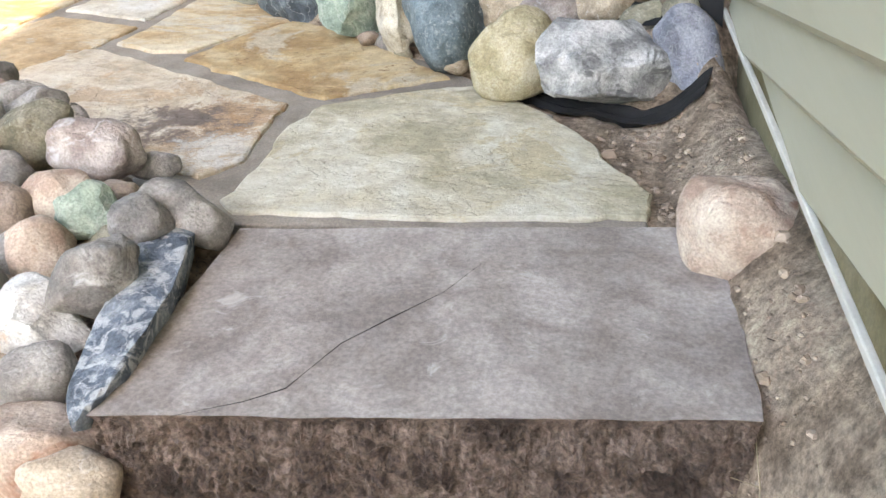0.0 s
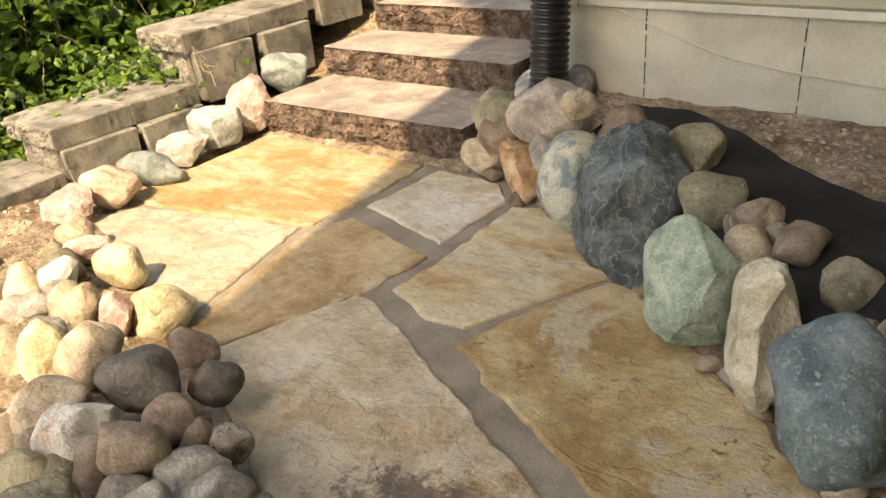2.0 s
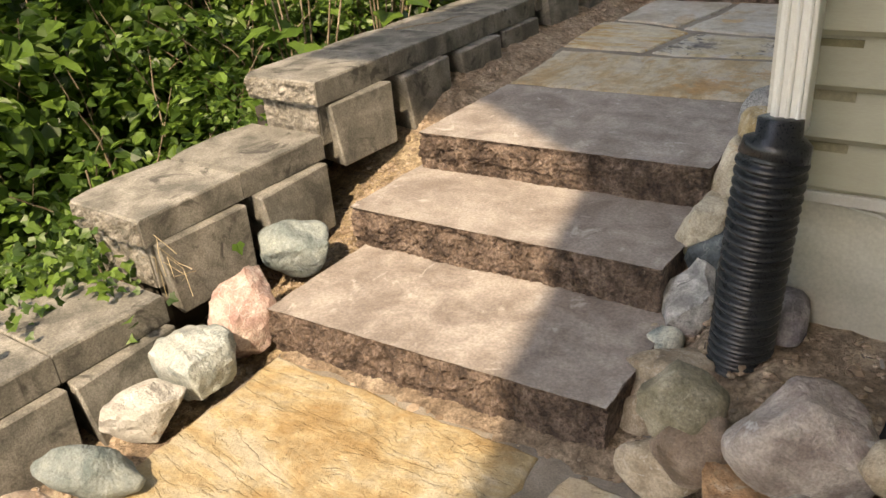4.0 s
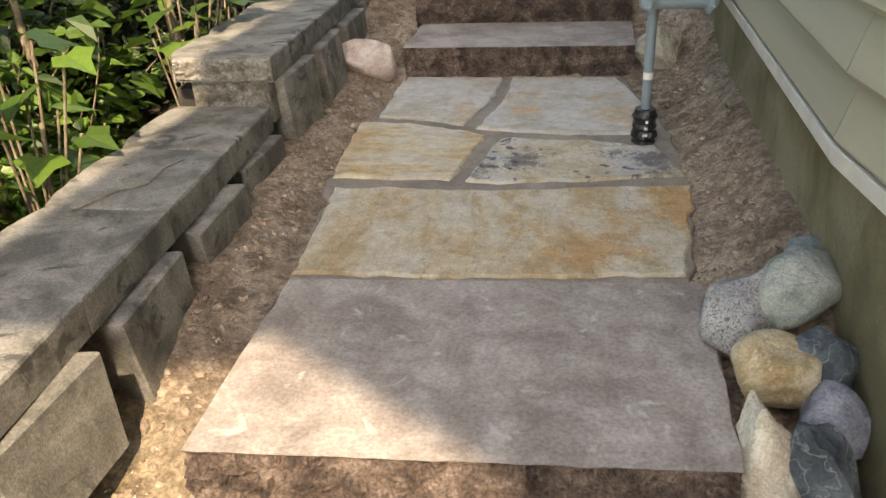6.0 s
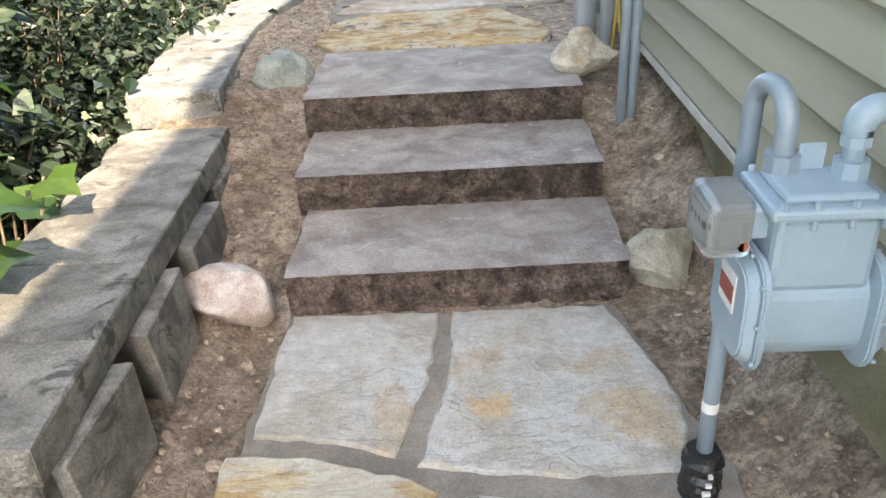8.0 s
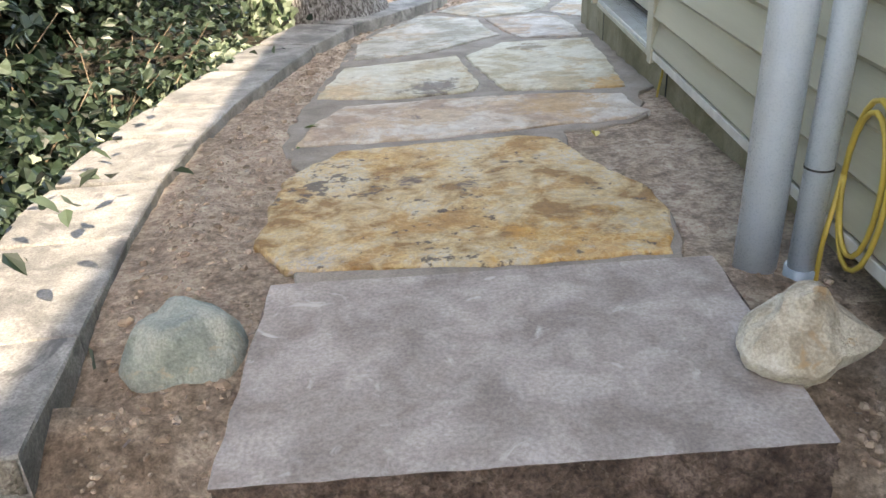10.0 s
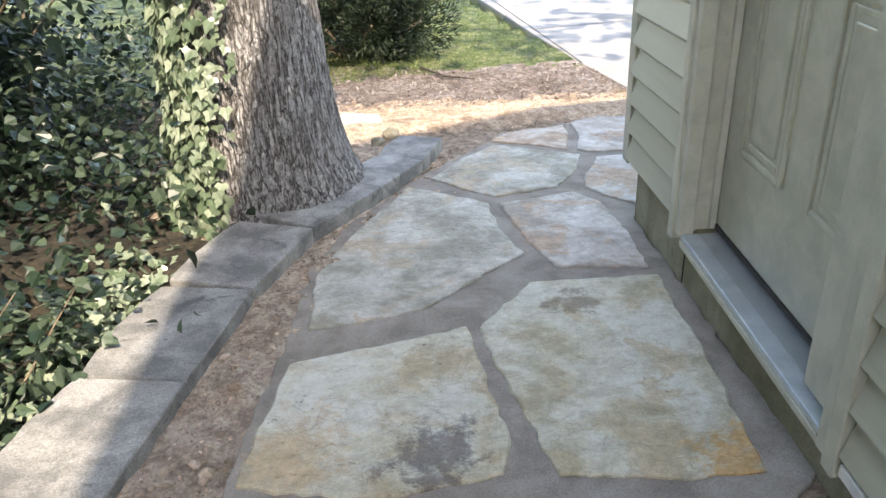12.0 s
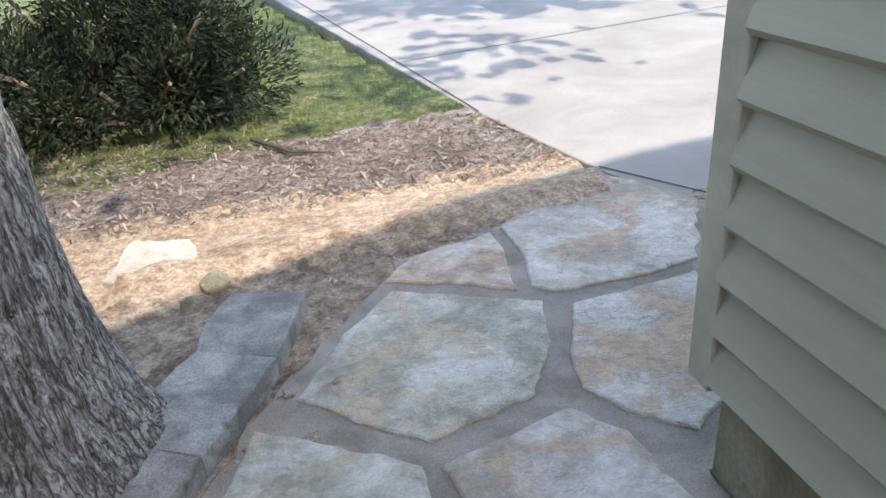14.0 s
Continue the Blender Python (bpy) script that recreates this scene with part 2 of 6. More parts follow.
def ground_material():
    """Soil that changes from zone to zone, with ragged borders."""
    m = bpy.data.materials.new("ground_soils")
    m.use_nodes = True
    nt = m.node_tree
    bsdf = nt.nodes["Principled BSDF"]
    tc = nt.nodes.new("ShaderNodeTexCoord")

    def noise_at(sc, det=6.0, rgh=0.65):
        n = node(nt, "ShaderNodeTexNoise", Scale=sc, Detail=det, Roughness=rgh)
        nt.links.new(tc.outputs["Object"], n.inputs["Vector"])
        return n.outputs["Fac"]

    broad, ragged, fine = noise_at(4.0), noise_at(16.0, 8.0, 0.7), noise_at(60.0, 8.0, 0.8)
    col = None
    for key, stops in ZONES.items():
        c = ramp(nt, broad, [(0.36, stops[0]), (0.5, stops[1]), (0.64, stops[2])])
        if col is None:
            col = c
            continue
        at = nt.nodes.new("ShaderNodeAttribute")
        at.attribute_name = key
        ad = nt.nodes.new("ShaderNodeMath")
        ad.operation = "ADD"
        nt.links.new(at.outputs["Fac"], ad.inputs[0])
        nt.links.new(ragged, ad.inputs[1])
        col = mix(nt, ramp(nt, ad.outputs[0], [(0.86, (0, 0, 0)), (1.0, (1, 1, 1))]), col, c)
    g = ramp(nt, fine, [(0.36, (0.2,) * 3), (0.64, (0.8,) * 3)])
    col = mix(nt, 0.8, col, g, "OVERLAY")
    crumbs = ramp(nt, ragged, [(0.40, (0.28,) * 3), (0.60, (0.72,) * 3)])
    col = mix(nt, 0.6, col, crumbs, "OVERLAY")
    nt.links.new(col, bsdf.inputs["Base Color"])
    bsdf.inputs["Roughness"].default_value = 0.95
    ad = nt.nodes.new("ShaderNodeMath")
    ad.operation = "MULTIPLY_ADD"
    nt.links.new(ragged, ad.inputs[0])
    ad.inputs[1].default_value = 1.6
    nt.links.new(fine, ad.inputs[2])
    b = node(nt, "ShaderNodeBump", Strength=0.9, Distance=0.028)
    nt.links.new(ad.outputs[0], b.inputs["Height"])
    nt.links.new(b.outputs[0], bsdf.inputs["Normal"])
    return m


M_GROUND = ground_material()
M_BLOCK = surface("weathered_concrete_block", [(.12, .116, .104), (.21, .20, .178), (.30, .285, .258)], scale=7, fine=140, fine_mix=0.5, bump=0.5, bump_scale=120, depth=0.006,
                  spots=(.06, .058, .052), spot_scale=6, spot_at=.62, vary=0.10)
M_CAP = surface("pale_concrete_cap", [(.15, .15, .145), (.235, .232, .22), (.33, .325, .31)], scale=6, fine=130, fine_mix=0.5, bump=0.5, bump_scale=120, depth=0.006,
                spots=(.10, .10, .10), spot_scale=5, spot_at=.64, vary=0.08)
# near-black: shade in the wall gaps put into colour, also dark branch wood
M_FILL = plain("gap_shade_dark_wood", (.05, .043, .036), 0.95, 0.0, 0.4)
M_SPLIT = surface("split_concrete_face", [(.14, .13, .11), (.25, .23, .20), (.36, .335, .30)], scale=14, fine=90, fine_mix=0.6, bump=1.0, bump_scale=40, depth=0.02, vary=0.08)
M_CONC = surface("poured_concrete", [(.42, .405, .34), (.49, .475, .405), (.55, .535, .47)], scale=2.5, fine=90, fine_mix=0.15, bump=0.12, bump_scale=60, depth=0.004, vary=0)
M_FOUND = surface("stained_foundation", [(.13, .115, .06), (.20, .178, .105), (.27, .245, .17)], scale=2.4, fine=90, fine_mix=0.25, bump=0.25, bump_scale=60, depth=0.006,
                  spots=(.15, .14, .08), spot_scale=5, spot_at=.66, vary=0)
M_SIDING = surface("vinyl_siding", [(.32, .308, .232), (.34, .328, .248), (.36, .348, .264)], scale=1.2, stretch=(1, .25, 8), fine=60, fine_mix=0.08, rough=0.5, bump=0.12, bump_scale=30, depth=0.002, vary=0.015)
M_TRIM = plain("painted_trim", (.41, .395, .31), 0.45)
M_STRIP = plain("pale_starter_strip", (.56, .55, .50), 0.45)
M_DOOR = plain("door_paint", (.38, .365, .275), 0.4)
M_SILL = plain("aluminium_sill", (.44, .48, .49), 0.35, 0.5)
M_GAP = plain("dark_gap", (.03, .028, .025), 0.9)
M_DRIVE = surface("driveway_concrete", [(.25, .24, .225), (.29, .28, .265), (.33, .32, .305)], scale=1.2, fine=140, fine_mix=0.25, bump=0.3, bump_scale=150, depth=0.004, vary=0)
M_METER = plain("meter_enamel", (.30, .40, .46), 0.38, 0.0, 0.05)
M_PIPE = plain("painted_pipe", (.27, .34, .39), 0.4, 0.1, 0.08)
M_CONDUIT = plain("grey_pvc", (.42, .52, .60), 0.4, 0.0, 0.05)
M_PVC = plain("white_pvc", (.62, .70, .78), 0.32, 0.0, 0.04)
M_WHITE = plain("white_downspout", (.74, .74, .70), 0.4, 0.0, 0.04)
M_BLACK = plain("black_corrugated_plastic", (.016, .018, .022), 0.32, 0.0, 0.2, bump=0.1)
M_TAPE = plain("black_wrap_tape", (.02, .02, .02), 0.35, 0.0, 0.3, bump=0.3)
M_FABRIC = surface("landscape_fabric", [(.005, .005, .006), (.009, .009, .010), (.015, .015, .017)], scale=4, fine=220, fine_mix=0.3, rough=0.95, bump=0.4, bump_scale=200, depth=0.003, vary=0, coarse=5)
M_RED = plain("red_plate", (.35, .08, .06), 0.45)
M_INK = plain("printed_bars", (.75, .75, .73), 0.6)
M_BRASS = plain("copper_seal", (.45, .16, .10), 0.4, 0.3)
M_CABLE = plain("orange_cord", (.62, .15, .09), 0.5)
M_YCABLE = plain("yellow_cable", (.50, .36, .07), 0.5)
M_WIRE = plain("grey_wire", (.50, .49, .44), 0.5)
M_BARK = bark_material()
M_TWIG = surface("twig_bark", [(.12, .09, .06), (.22, .17, .12), (.32, .26, .19)], scale=9, fine=70, rough=0.9, bump=0.4, vary=0.1)
M_LEAF = leafy("broad_leaf", [(.02, .052, .010), (.065, .135, .024), (.17, .29, .052), (.035, .08, .015)], 0.42, 0.4)
# cool green; near-black stops stand in for shaded depth, the pale one for sky glints
M_LEAF_SHADE = leafy("shade_toned_leaf", [(.007, .017, .009), (.020, .040, .023), (.095, .135, .088), (.011, .024, .014)], 0.38, 0.25)
M_IVY = leafy("ivy_leaf", [(.07, .11, .06), (.16, .21, .135), (.33, .38, .28), (.10, .15, .085)], 0.35, 0.15)
M_BUSH = leafy("yew_needle", [(.008, .018, .009), (.02, .036, .016), (.042, .063, .03)], 0.6, 0.15)
M_BLADE = leafy("grass_blade", [(.07, .12, .025), (.13, .19, .05), (.24, .255, .10)], 0.6, 0.3)
M_CHIP = leafy("mulch_chip", [(.07, .05, .04), (.17, .135, .115), (.34, .30, .275), (.11, .08, .065)], 0.9, 0.0)
M_PEBBLE = leafy("gravel_stones", [(.18, .132, .096), (.30, .228, .17), (.43, .345, .27), (.24, .18, .132)], 0.85, 0.0)
M_CLOD = leafy("soil_clods", [(.20, .144, .104), (.32, .24, .176), (.43, .34, .262)], 0.95, 0.0)
M_DRY = plain("dry_stem", (.42, .34, .22), 0.8)


# ---- building helpers ----
def mesh_of(name, bm, mats):
    me = bpy.data.meshes.new(name)
    bm.normal_update()
    bm.to_mesh(me)
    bm.free()
    for m in (mats if isinstance(mats, (list, tuple)) else [mats]):
        me.materials.append(m)
    return me


def part(name, bm, material, parent=None, label="", smooth=False):
    """Links a bmesh as one mesh object, under a thing or a part where one is given."""
    me = mesh_of(name, bm, material)
    if smooth:
        for p in me.polygons:
            p.use_smooth = True
    ob = new(name, me)
    if parent:
        ob.parent = parent
    if label:
        ob["label"] = label
    return ob


def empty(name, at=(0, 0, 0)):
    ob = new(name)
    ob.empty_display_size = 0.1
    ob.matrix_basis = Matrix.Translation(at)
    return ob


def box_bm(x0, y0, z0, x1, y1, z1, bevel=0.0, bm=None):
    bm = bm or bmesh.new()
    r = bmesh.ops.create_cube(bm, size=1, matrix=Matrix.Translation(((x0 + x1) / 2, (y0 + y1) / 2, (z0 + z1) / 2)) @ Matrix.Diagonal((x1 - x0, y1 - y0, z1 - z0, 1)))
    if bevel:
        edges = list({e for v in r["verts"] for e in v.link_edges})
        bmesh.ops.bevel(bm, geom=edges, offset=bevel, segments=2, affect="EDGES", profile=0.5)
    return bm


def cyl_bm(p, q, r, n=20, r2=None, bm=None, cap=True):
    bm = bm or bmesh.new()
    p, q = Vector(p), Vector(q)
    d = q - p
    m = Matrix.Translation((p + q) / 2) @ d.to_track_quat("Z", "Y").to_matrix().to_4x4()
    bmesh.ops.create_cone(bm, cap_ends=cap, segments=n, radius1=r, radius2=r if r2 is None else r2, depth=d.length, matrix=m)
    return bm


def tube_bm(pts, r, n=14, radii=None, bm=None):
    """A round tube along a line of points."""
    bm = bm or bmesh.new()
    pts = [Vector(p) for p in pts]
    rings, side = [], None
    for i, p in enumerate(pts):
        d = (pts[min(i + 1, len(pts) - 1)] - pts[max(i - 1, 0)]).normalized()
        if side is None:
            side = d.orthogonal().normalized()
        side = (side - d * side.dot(d)).normalized()
        up = d.cross(side)
        rr = radii[i] if radii else r
        rings.append([bm.verts.new(p + (side * math.cos(a) + up * math.sin(a)) * rr) for a in (2 * math.pi * k / n for k in range(n))])
    for a, b in zip(rings, rings[1:]):
        for k in range(n):
            bm.faces.new((a[k], a[(k + 1) % n], b[(k + 1) % n], b[k]))
    bm.faces.new(rings[0][::-1])
    bm.faces.new(rings[-1])
    return bm


def smooth01(a, b, v):
    k = min(1.0, max(0.0, (v - a) / (b - a)))
    return k * k * (3 - 2 * k)


def lerp_table(table, v):
    for (a, p), (b, q) in zip(table, table[1:]):
        if v <= b:
            return p + (q - p) * max(0.0, (v - a) / (b - a))
    return table[-1][1]


def upper_z(y):
    """The top paving falls gently towards the drive."""
    return 0.93 - 0.05 * (y - 10.7)


# inner edge of the retaining wall along the path
WALL_X = [(2.5, -2.50), (3.97, -2.55), (4.84, -2.64), (5.74, -2.66), (7.75, -2.77), (9.8, -2.85), (11.5, -3.06), (12.56, -3.01), (13.25, -2.89), (13.92, -2.77),
          (14.52, -2.57), (14.96, -2.3), (15.29, -2.08), (15.92, -1.86), (16.4, -1.7)]
LEVEL = [(-8, -.36), (2.05, -.30), (2.35, -.1), (2.9, -.03), (5.0, -.03), (5.07, .0), (5.6, .13), (6.1, .29), (6.2, .33), (6.8, .43), (8.8, .445), (9.35, .58), (9.85, .73), (10.2, .85), (10.65, .905),
         (16.2, .632), (17.0, .62), (400, .60)]


def ground_z(x, y):
    z = lerp_table(LEVEL, y)
    xw = lerp_table(WALL_X, y)
    # soil banked up behind the rocks, towards the house
    if x > -1.0 and 2.9 < y < 5.9:
        z = -0.03 + 0.25 * smooth01(0.05, 0.5, (x + 0.95) * 0.574 + (y - 5.0) * 0.82)
    if x > 1.0 and y < 5.0:
        z += 0.17 * smooth01(1.48, 1.76, x) * smooth01(0.5, 1.6, y) * (1 - smooth01(4.0, 4.9, y) * .6)
    if x > 1.4 and y < 4.0:
        k = smooth01(1.56, 1.75, x) * (1 - smooth01(3.6, 3.95, y))
        z += (lerp_table([(0.5, .13), (2.1, .17), (2.84, .13), (3.4, .05), (3.7, .01), (4.0, .01)], y) - z) * k
    # mound under the cobbles
    d2 = -(x - 0.4) * 0.433 - (y - 2.7) * 0.9
    if y < 4.2 and x < 0.6:
        z += smooth01(-0.5, -0.25, -x) * 0.085 * math.exp(-((d2 - 0.33) / 0.28) ** 2) - 0.2 * smooth01(0.8, 1.6, d2)
    if 6.2 < y < 10.6 and x > -1.3:
        z += (0.08 * smooth01(-1.25, -1.0, x) + 0.12 * smooth01(-1.06, -0.9, x)) * smooth01(6.2, 6.8, y) * (1 - smooth01(9.6, 10.6, y))
    if 6.2 < y < 10.2 and x < -2.4:
        z += 0.07 * smooth01(-0.35, -0.02, xw - x) * smooth01(6.2, 6.6, y)
    if y > 16.4 and x > -.2 - (y - 16.85) * .22:
        return 0.5
    if 10.7 < y < 15.4:
        z += (.008 + .03 * noise.noise((x * 9, y * 6, 2))) * smooth01(-0.42, -0.16, xw - x) * (1 - smooth01(-.07, -.01, xw - x))
    # the wooded side lies lower than the wall
    out = smooth01(0.28, 0.75, xw - x)
    fade = 1 - smooth01(13.3, 14.6, y)
    z -= out * fade * (0.45 + 0.12 * min(6.0, max(0.0, xw - x - 0.6)))
    # loose spoil beside the paving
    if 15.6 < y < 17.2 and -2.6 < x < -0.3:
        z += 0.05 * math.exp(-((y - 16.55 - 0.12 * (x + 1.4)) / 0.16) ** 2)
    z += 0.014 * noise.noise((x * 7, y * 7, 0)) + 0.012 * noise.noise((x * 21, y * 21, 3)) if -4 < x < 2 and y < 18 else 0.03 * noise.noise((x * .6, y * .6, 0))
    return z


def ground_kind(x, y):
    xw = lerp_table(WALL_X, y)
    j = 0.10 * noise.noise((x * 5, y * 5, 9)) + 0.05 * noise.noise((x * 19, y * 19, 5))
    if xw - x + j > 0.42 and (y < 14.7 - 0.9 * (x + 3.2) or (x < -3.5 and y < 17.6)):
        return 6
    if y + j * 2 > 18.05 + 0.25 * (x + 1.5) * (x < -1.5) and y > 17:
        return 4
    if y + j * 1.5 > 17.12:
        return 3
    if y + j > 16.36 + 0.12 * (x + 1.4) and y > 15.7:
        return 2
    if 10.5 < y < 15.2:
        return 5
    if 4.6 < y < 6.3 and x < -2.3 and j > -.06:
        return 1
    return 0


def steps_between(stops):
    out = []
    for (a, s), (b, _) in zip(stops, stops[1:]):
        n = max(1, round((b - a) / s))
        out += [a + (b - a) * i / n for i in range(n)]
    return out + [stops[-1][0]]


def build_ground():
    xs = steps_between([(-150, 30), (-30, 6), (-8, .6), (-3.9, .045), (1.9, 1), (6, 6), (30, 30), (150, 30)])
    ys = steps_between([(-150, 30), (-30, 6), (-6, 1), (1.2, .045), (18.6, .5), (26, 4), (60, 30), (180, 30)])
    nx = len(xs)
    verts = [(x, y, ground_z(x, y)) for y in ys for x in xs]
    faces = [(j * nx + i, j * nx + i + 1, (j + 1) * nx + i + 1, (j + 1) * nx + i) for j in range(len(ys) - 1) for i in range(nx - 1)]
    me = bpy.data.meshes.new("ground")
    me.from_pydata(verts, [], faces)
    me.materials.append(M_GROUND)
    me.polygons.foreach_set("use_smooth", [True] * len(faces))
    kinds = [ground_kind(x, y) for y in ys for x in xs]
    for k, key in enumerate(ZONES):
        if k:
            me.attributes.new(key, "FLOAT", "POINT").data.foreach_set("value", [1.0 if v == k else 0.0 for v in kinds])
    tagged(new("ground", me), "bare brown soil giving way to mulch and lawn", "ground", kind="structure")


build_ground()


def outline(pts, step=0.05, rough=0.009, seed=0.0):
    """A broken-stone outline: the corners joined by slightly wandering edges."""
    out = []
    n = len(pts)
    for i in range(n):
        a, b = Vector(pts[i]).to_2d() if len(pts[i]) == 2 else Vector(pts[i][:2]), Vector(pts[(i + 1) % n][:2])
        d = b - a
        k = max(1, round(d.length / step))
        side = Vector((-d.y, d.x)).normalized() if d.length else Vector((0, 0))
        for s in range(k):
            p = a + d * (s / k)
            w = noise.noise((p.x * 13 + seed, p.y * 13, seed)) * rough * 1.6 + noise.noise((p.x * 41, p.y * 41 + seed, seed)) * rough
            out.append(p + side * w)
    return out


def shrink(pts, amount):
    n, out = len(pts), []
    for i in range(n):
        a, b, c = pts[i - 1], pts[i], pts[(i + 1) % n]
        t = (c - a).normalized()
        out.append(b + Vector((-t.y, t.x)) * amount)
    return out


def area2(pts):
    return sum(a[0] * b[1] - b[0] * a[1] for a, b in zip(pts, pts[1:] + pts[:1]))


def slab_bm(pts, top, thick, step=0.05, rough=0.009, lip=0.006, seed=0.0):
    """A flat stone with a broken, softened edge; top is a height or a function of (x, y)."""
    pts = [tuple(p) for p in pts]
    if area2(pts) < 0:
        pts = pts[::-1]
    ring = outline(pts, step, rough, seed)
    zf = top if callable(top) else (lambda x, y: top)
    bm = bmesh.new()
    levels = [(shrink(ring, lip * 1.6), 0.0), (shrink(ring, lip * 0.35), -lip * 0.8), (ring, -lip * 2.2), (shrink(ring, lip * 0.8), -thick)]
    rings = []
    for r, dz in levels:
        rings.append([bm.verts.new((p.x, p.y, zf(p.x, p.y) + dz + 0.003 * noise.noise((p.x * 9, p.y * 9, seed)))) for p in r])
    n = len(ring)
    for a, b in zip(rings, rings[1:]):
        for k in range(n):
            bm.faces.new((b[k], b[(k + 1) % n], a[(k + 1) % n], a[k]))
    top_face = bm.faces.new(rings[0])
    bm.faces.new(rings[-1][::-1])
    bmesh.ops.triangulate(bm, faces=[top_face])
    return bm

# ---- paving ----
def flag_mat(name, stops, tint=None, tint_at=.54, scale=4.5, stretch=(1, 1, 1), turn=0.0, dark=None, dark_scale=12.0, dark_at=.64, ledge=1.0, veins=None, blots=(), fresh=0.2):
    """Cleft sandstone: clouded colour, a second tint in patches, clustered dark marks, stains at given places, thin stepped layers."""
    m = bpy.data.materials.new("flagstone_" + name)
    m.use_nodes = True
    nt = m.node_tree
    bsdf = nt.nodes["Principled BSDF"]
    tc = nt.nodes.new("ShaderNodeTexCoord")
    info = nt.nodes.new("ShaderNodeObjectInfo")
    shift = nt.nodes.new("ShaderNodeVectorMath")
    shift.operation = "MULTIPLY_ADD"
    nt.links.new(info.outputs["Random"], shift.inputs[0])
    shift.inputs[1].default_value = (13.0, 29.0, 7.0)
    nt.links.new(tc.outputs["Object"], shift.inputs[2])
    mp = nt.nodes.new("ShaderNodeMapping")
    mp.inputs["Scale"].default_value = stretch
    mp.inputs["Rotation"].default_value = (0, 0, radians(turn))
    nt.links.new(shift.outputs[0], mp.inputs[0])
    co, flat = mp.outputs[0], shift.outputs[0]

    def noise_at(sc, det, rgh, dist, vec):
        n = node(nt, "ShaderNodeTexNoise", Scale=sc, Detail=det, Roughness=rgh, Distortion=dist)
        nt.links.new(vec, n.inputs["Vector"])
        return n.outputs["Fac"]

    def calc(op, a, b):
        n = nt.nodes.new("ShaderNodeMath")
        n.operation = op
        for sock, v in zip(n.inputs, (a, b)):
            if isinstance(v, float):
                sock.default_value = v
            else:
                nt.links.new(v, sock)
        return n.outputs[0]

    grey = lambda v: (v, v, v)
    lay0 = nt.nodes.new("ShaderNodeMapping")
    lay0.inputs["Scale"].default_value = (.75 * stretch[0], 1.35 * stretch[1], 1)
    lay0.inputs["Rotation"].default_value = (0, 0, radians(turn - 8))
    nt.links.new(flat, lay0.inputs[0])
    lay_co = lay0.outputs[0]
    broad = noise_at(scale * .7, 9.0, 0.66, 0.35, co)
    col = ramp(nt, broad, [(0.41 + 0.18 * k / max(1, len(stops) - 1), c) for k, c in enumerate(stops)])
    patch = noise_at(scale * .55, 9.0, 0.68, 0.5, co)
    if tint:
        col = mix(nt, ramp(nt, patch, [(tint_at - .015, grey(0)), (tint_at + .035, grey(.8))]), col, tint)
    rag = noise_at(26.0, 8.0, 0.7, 0.6, flat)
    torn = noise_at(8.0, 10.0, 0.80, 0.12, flat)
    for bx, by, br, bc in blots:
        d = nt.nodes.new("ShaderNodeVectorMath")
        d.operation = "DISTANCE"
        sep = nt.nodes.new("ShaderNodeMapping")
        sep.inputs["Scale"].default_value = (1, 1, 0)
        nt.links.new(tc.outputs["Object"], sep.inputs[0])
        nt.links.new(sep.outputs[0], d.inputs[0])
        d.inputs[1].default_value = (bx, by, 0)
        near = calc("SUBTRACT", 1.0, calc("DIVIDE", d.outputs["Value"], float(br)))
        near = calc("ADD", near, calc("MULTIPLY", calc("SUBTRACT", torn, 0.5), 5.5))
        col = mix(nt, ramp(nt, near, [(.10, grey(0)), (.60, grey(.75))]), col, bc)
    if veins:
        vor = nt.nodes.new("ShaderNodeTexVoronoi")
        vor.feature = "DISTANCE_TO_EDGE"
        vor.inputs["Scale"].default_value = 27.0
        warp = nt.nodes.new("ShaderNodeVectorMath")
        warp.operation = "MULTIPLY_ADD"
        wn_ = node(nt, "ShaderNodeTexNoise", Scale=9.0, Detail=4.0)
        nt.links.new(flat, wn_.inputs["Vector"])
        nt.links.new(wn_.outputs["Color"], warp.inputs[0])
        warp.inputs[1].default_value = (.16, .16, .16)
        nt.links.new(flat, warp.inputs[2])
        nt.links.new(warp.outputs[0], vor.inputs["Vector"])
        line = ramp(nt, vor.outputs["Distance"], [(0.0, grey(.75)), (.16, grey(0))])
        col = mix(nt, calc("MULTIPLY", line, ramp(nt, broad, [(.42, grey(0)), (.52, grey(1))])), col, veins)
    if dark:
        sp = noise_at(dark_scale, 5.0, 0.65, 0.15, flat)
        cl = calc("ADD", sp, calc("MULTIPLY", calc("SUBTRACT", noise_at(2.3, 3.0, .5, .2, flat), 0.5), 0.5))
        col = mix(nt, ramp(nt, cl, [(dark_at - .02, grey(0)), (dark_at + .035, grey(.88))]), col, dark)
    layers = noise_at(2.4, 8.0, 0.60, 0.35, lay_co)
    middle = noise_at(17.0, 8.0, 0.75, 0.2, flat)
    col = mix(nt, 0.34, col, ramp(nt, middle, [(0.36, grey(.24)), (0.64, grey(.80))]), "OVERLAY")
    lay = nt.nodes.new("ShaderNodeMapping")
    lay.inputs["Scale"].default_value = (.7, 1.3, 1)
    lay.inputs["Rotation"].default_value = (0, 0, radians(turn - 8))
    nt.links.new(flat, lay.inputs[0])
    flecks = noise_at(24.0, 9.0, 0.72, 0.5, lay.outputs[0])
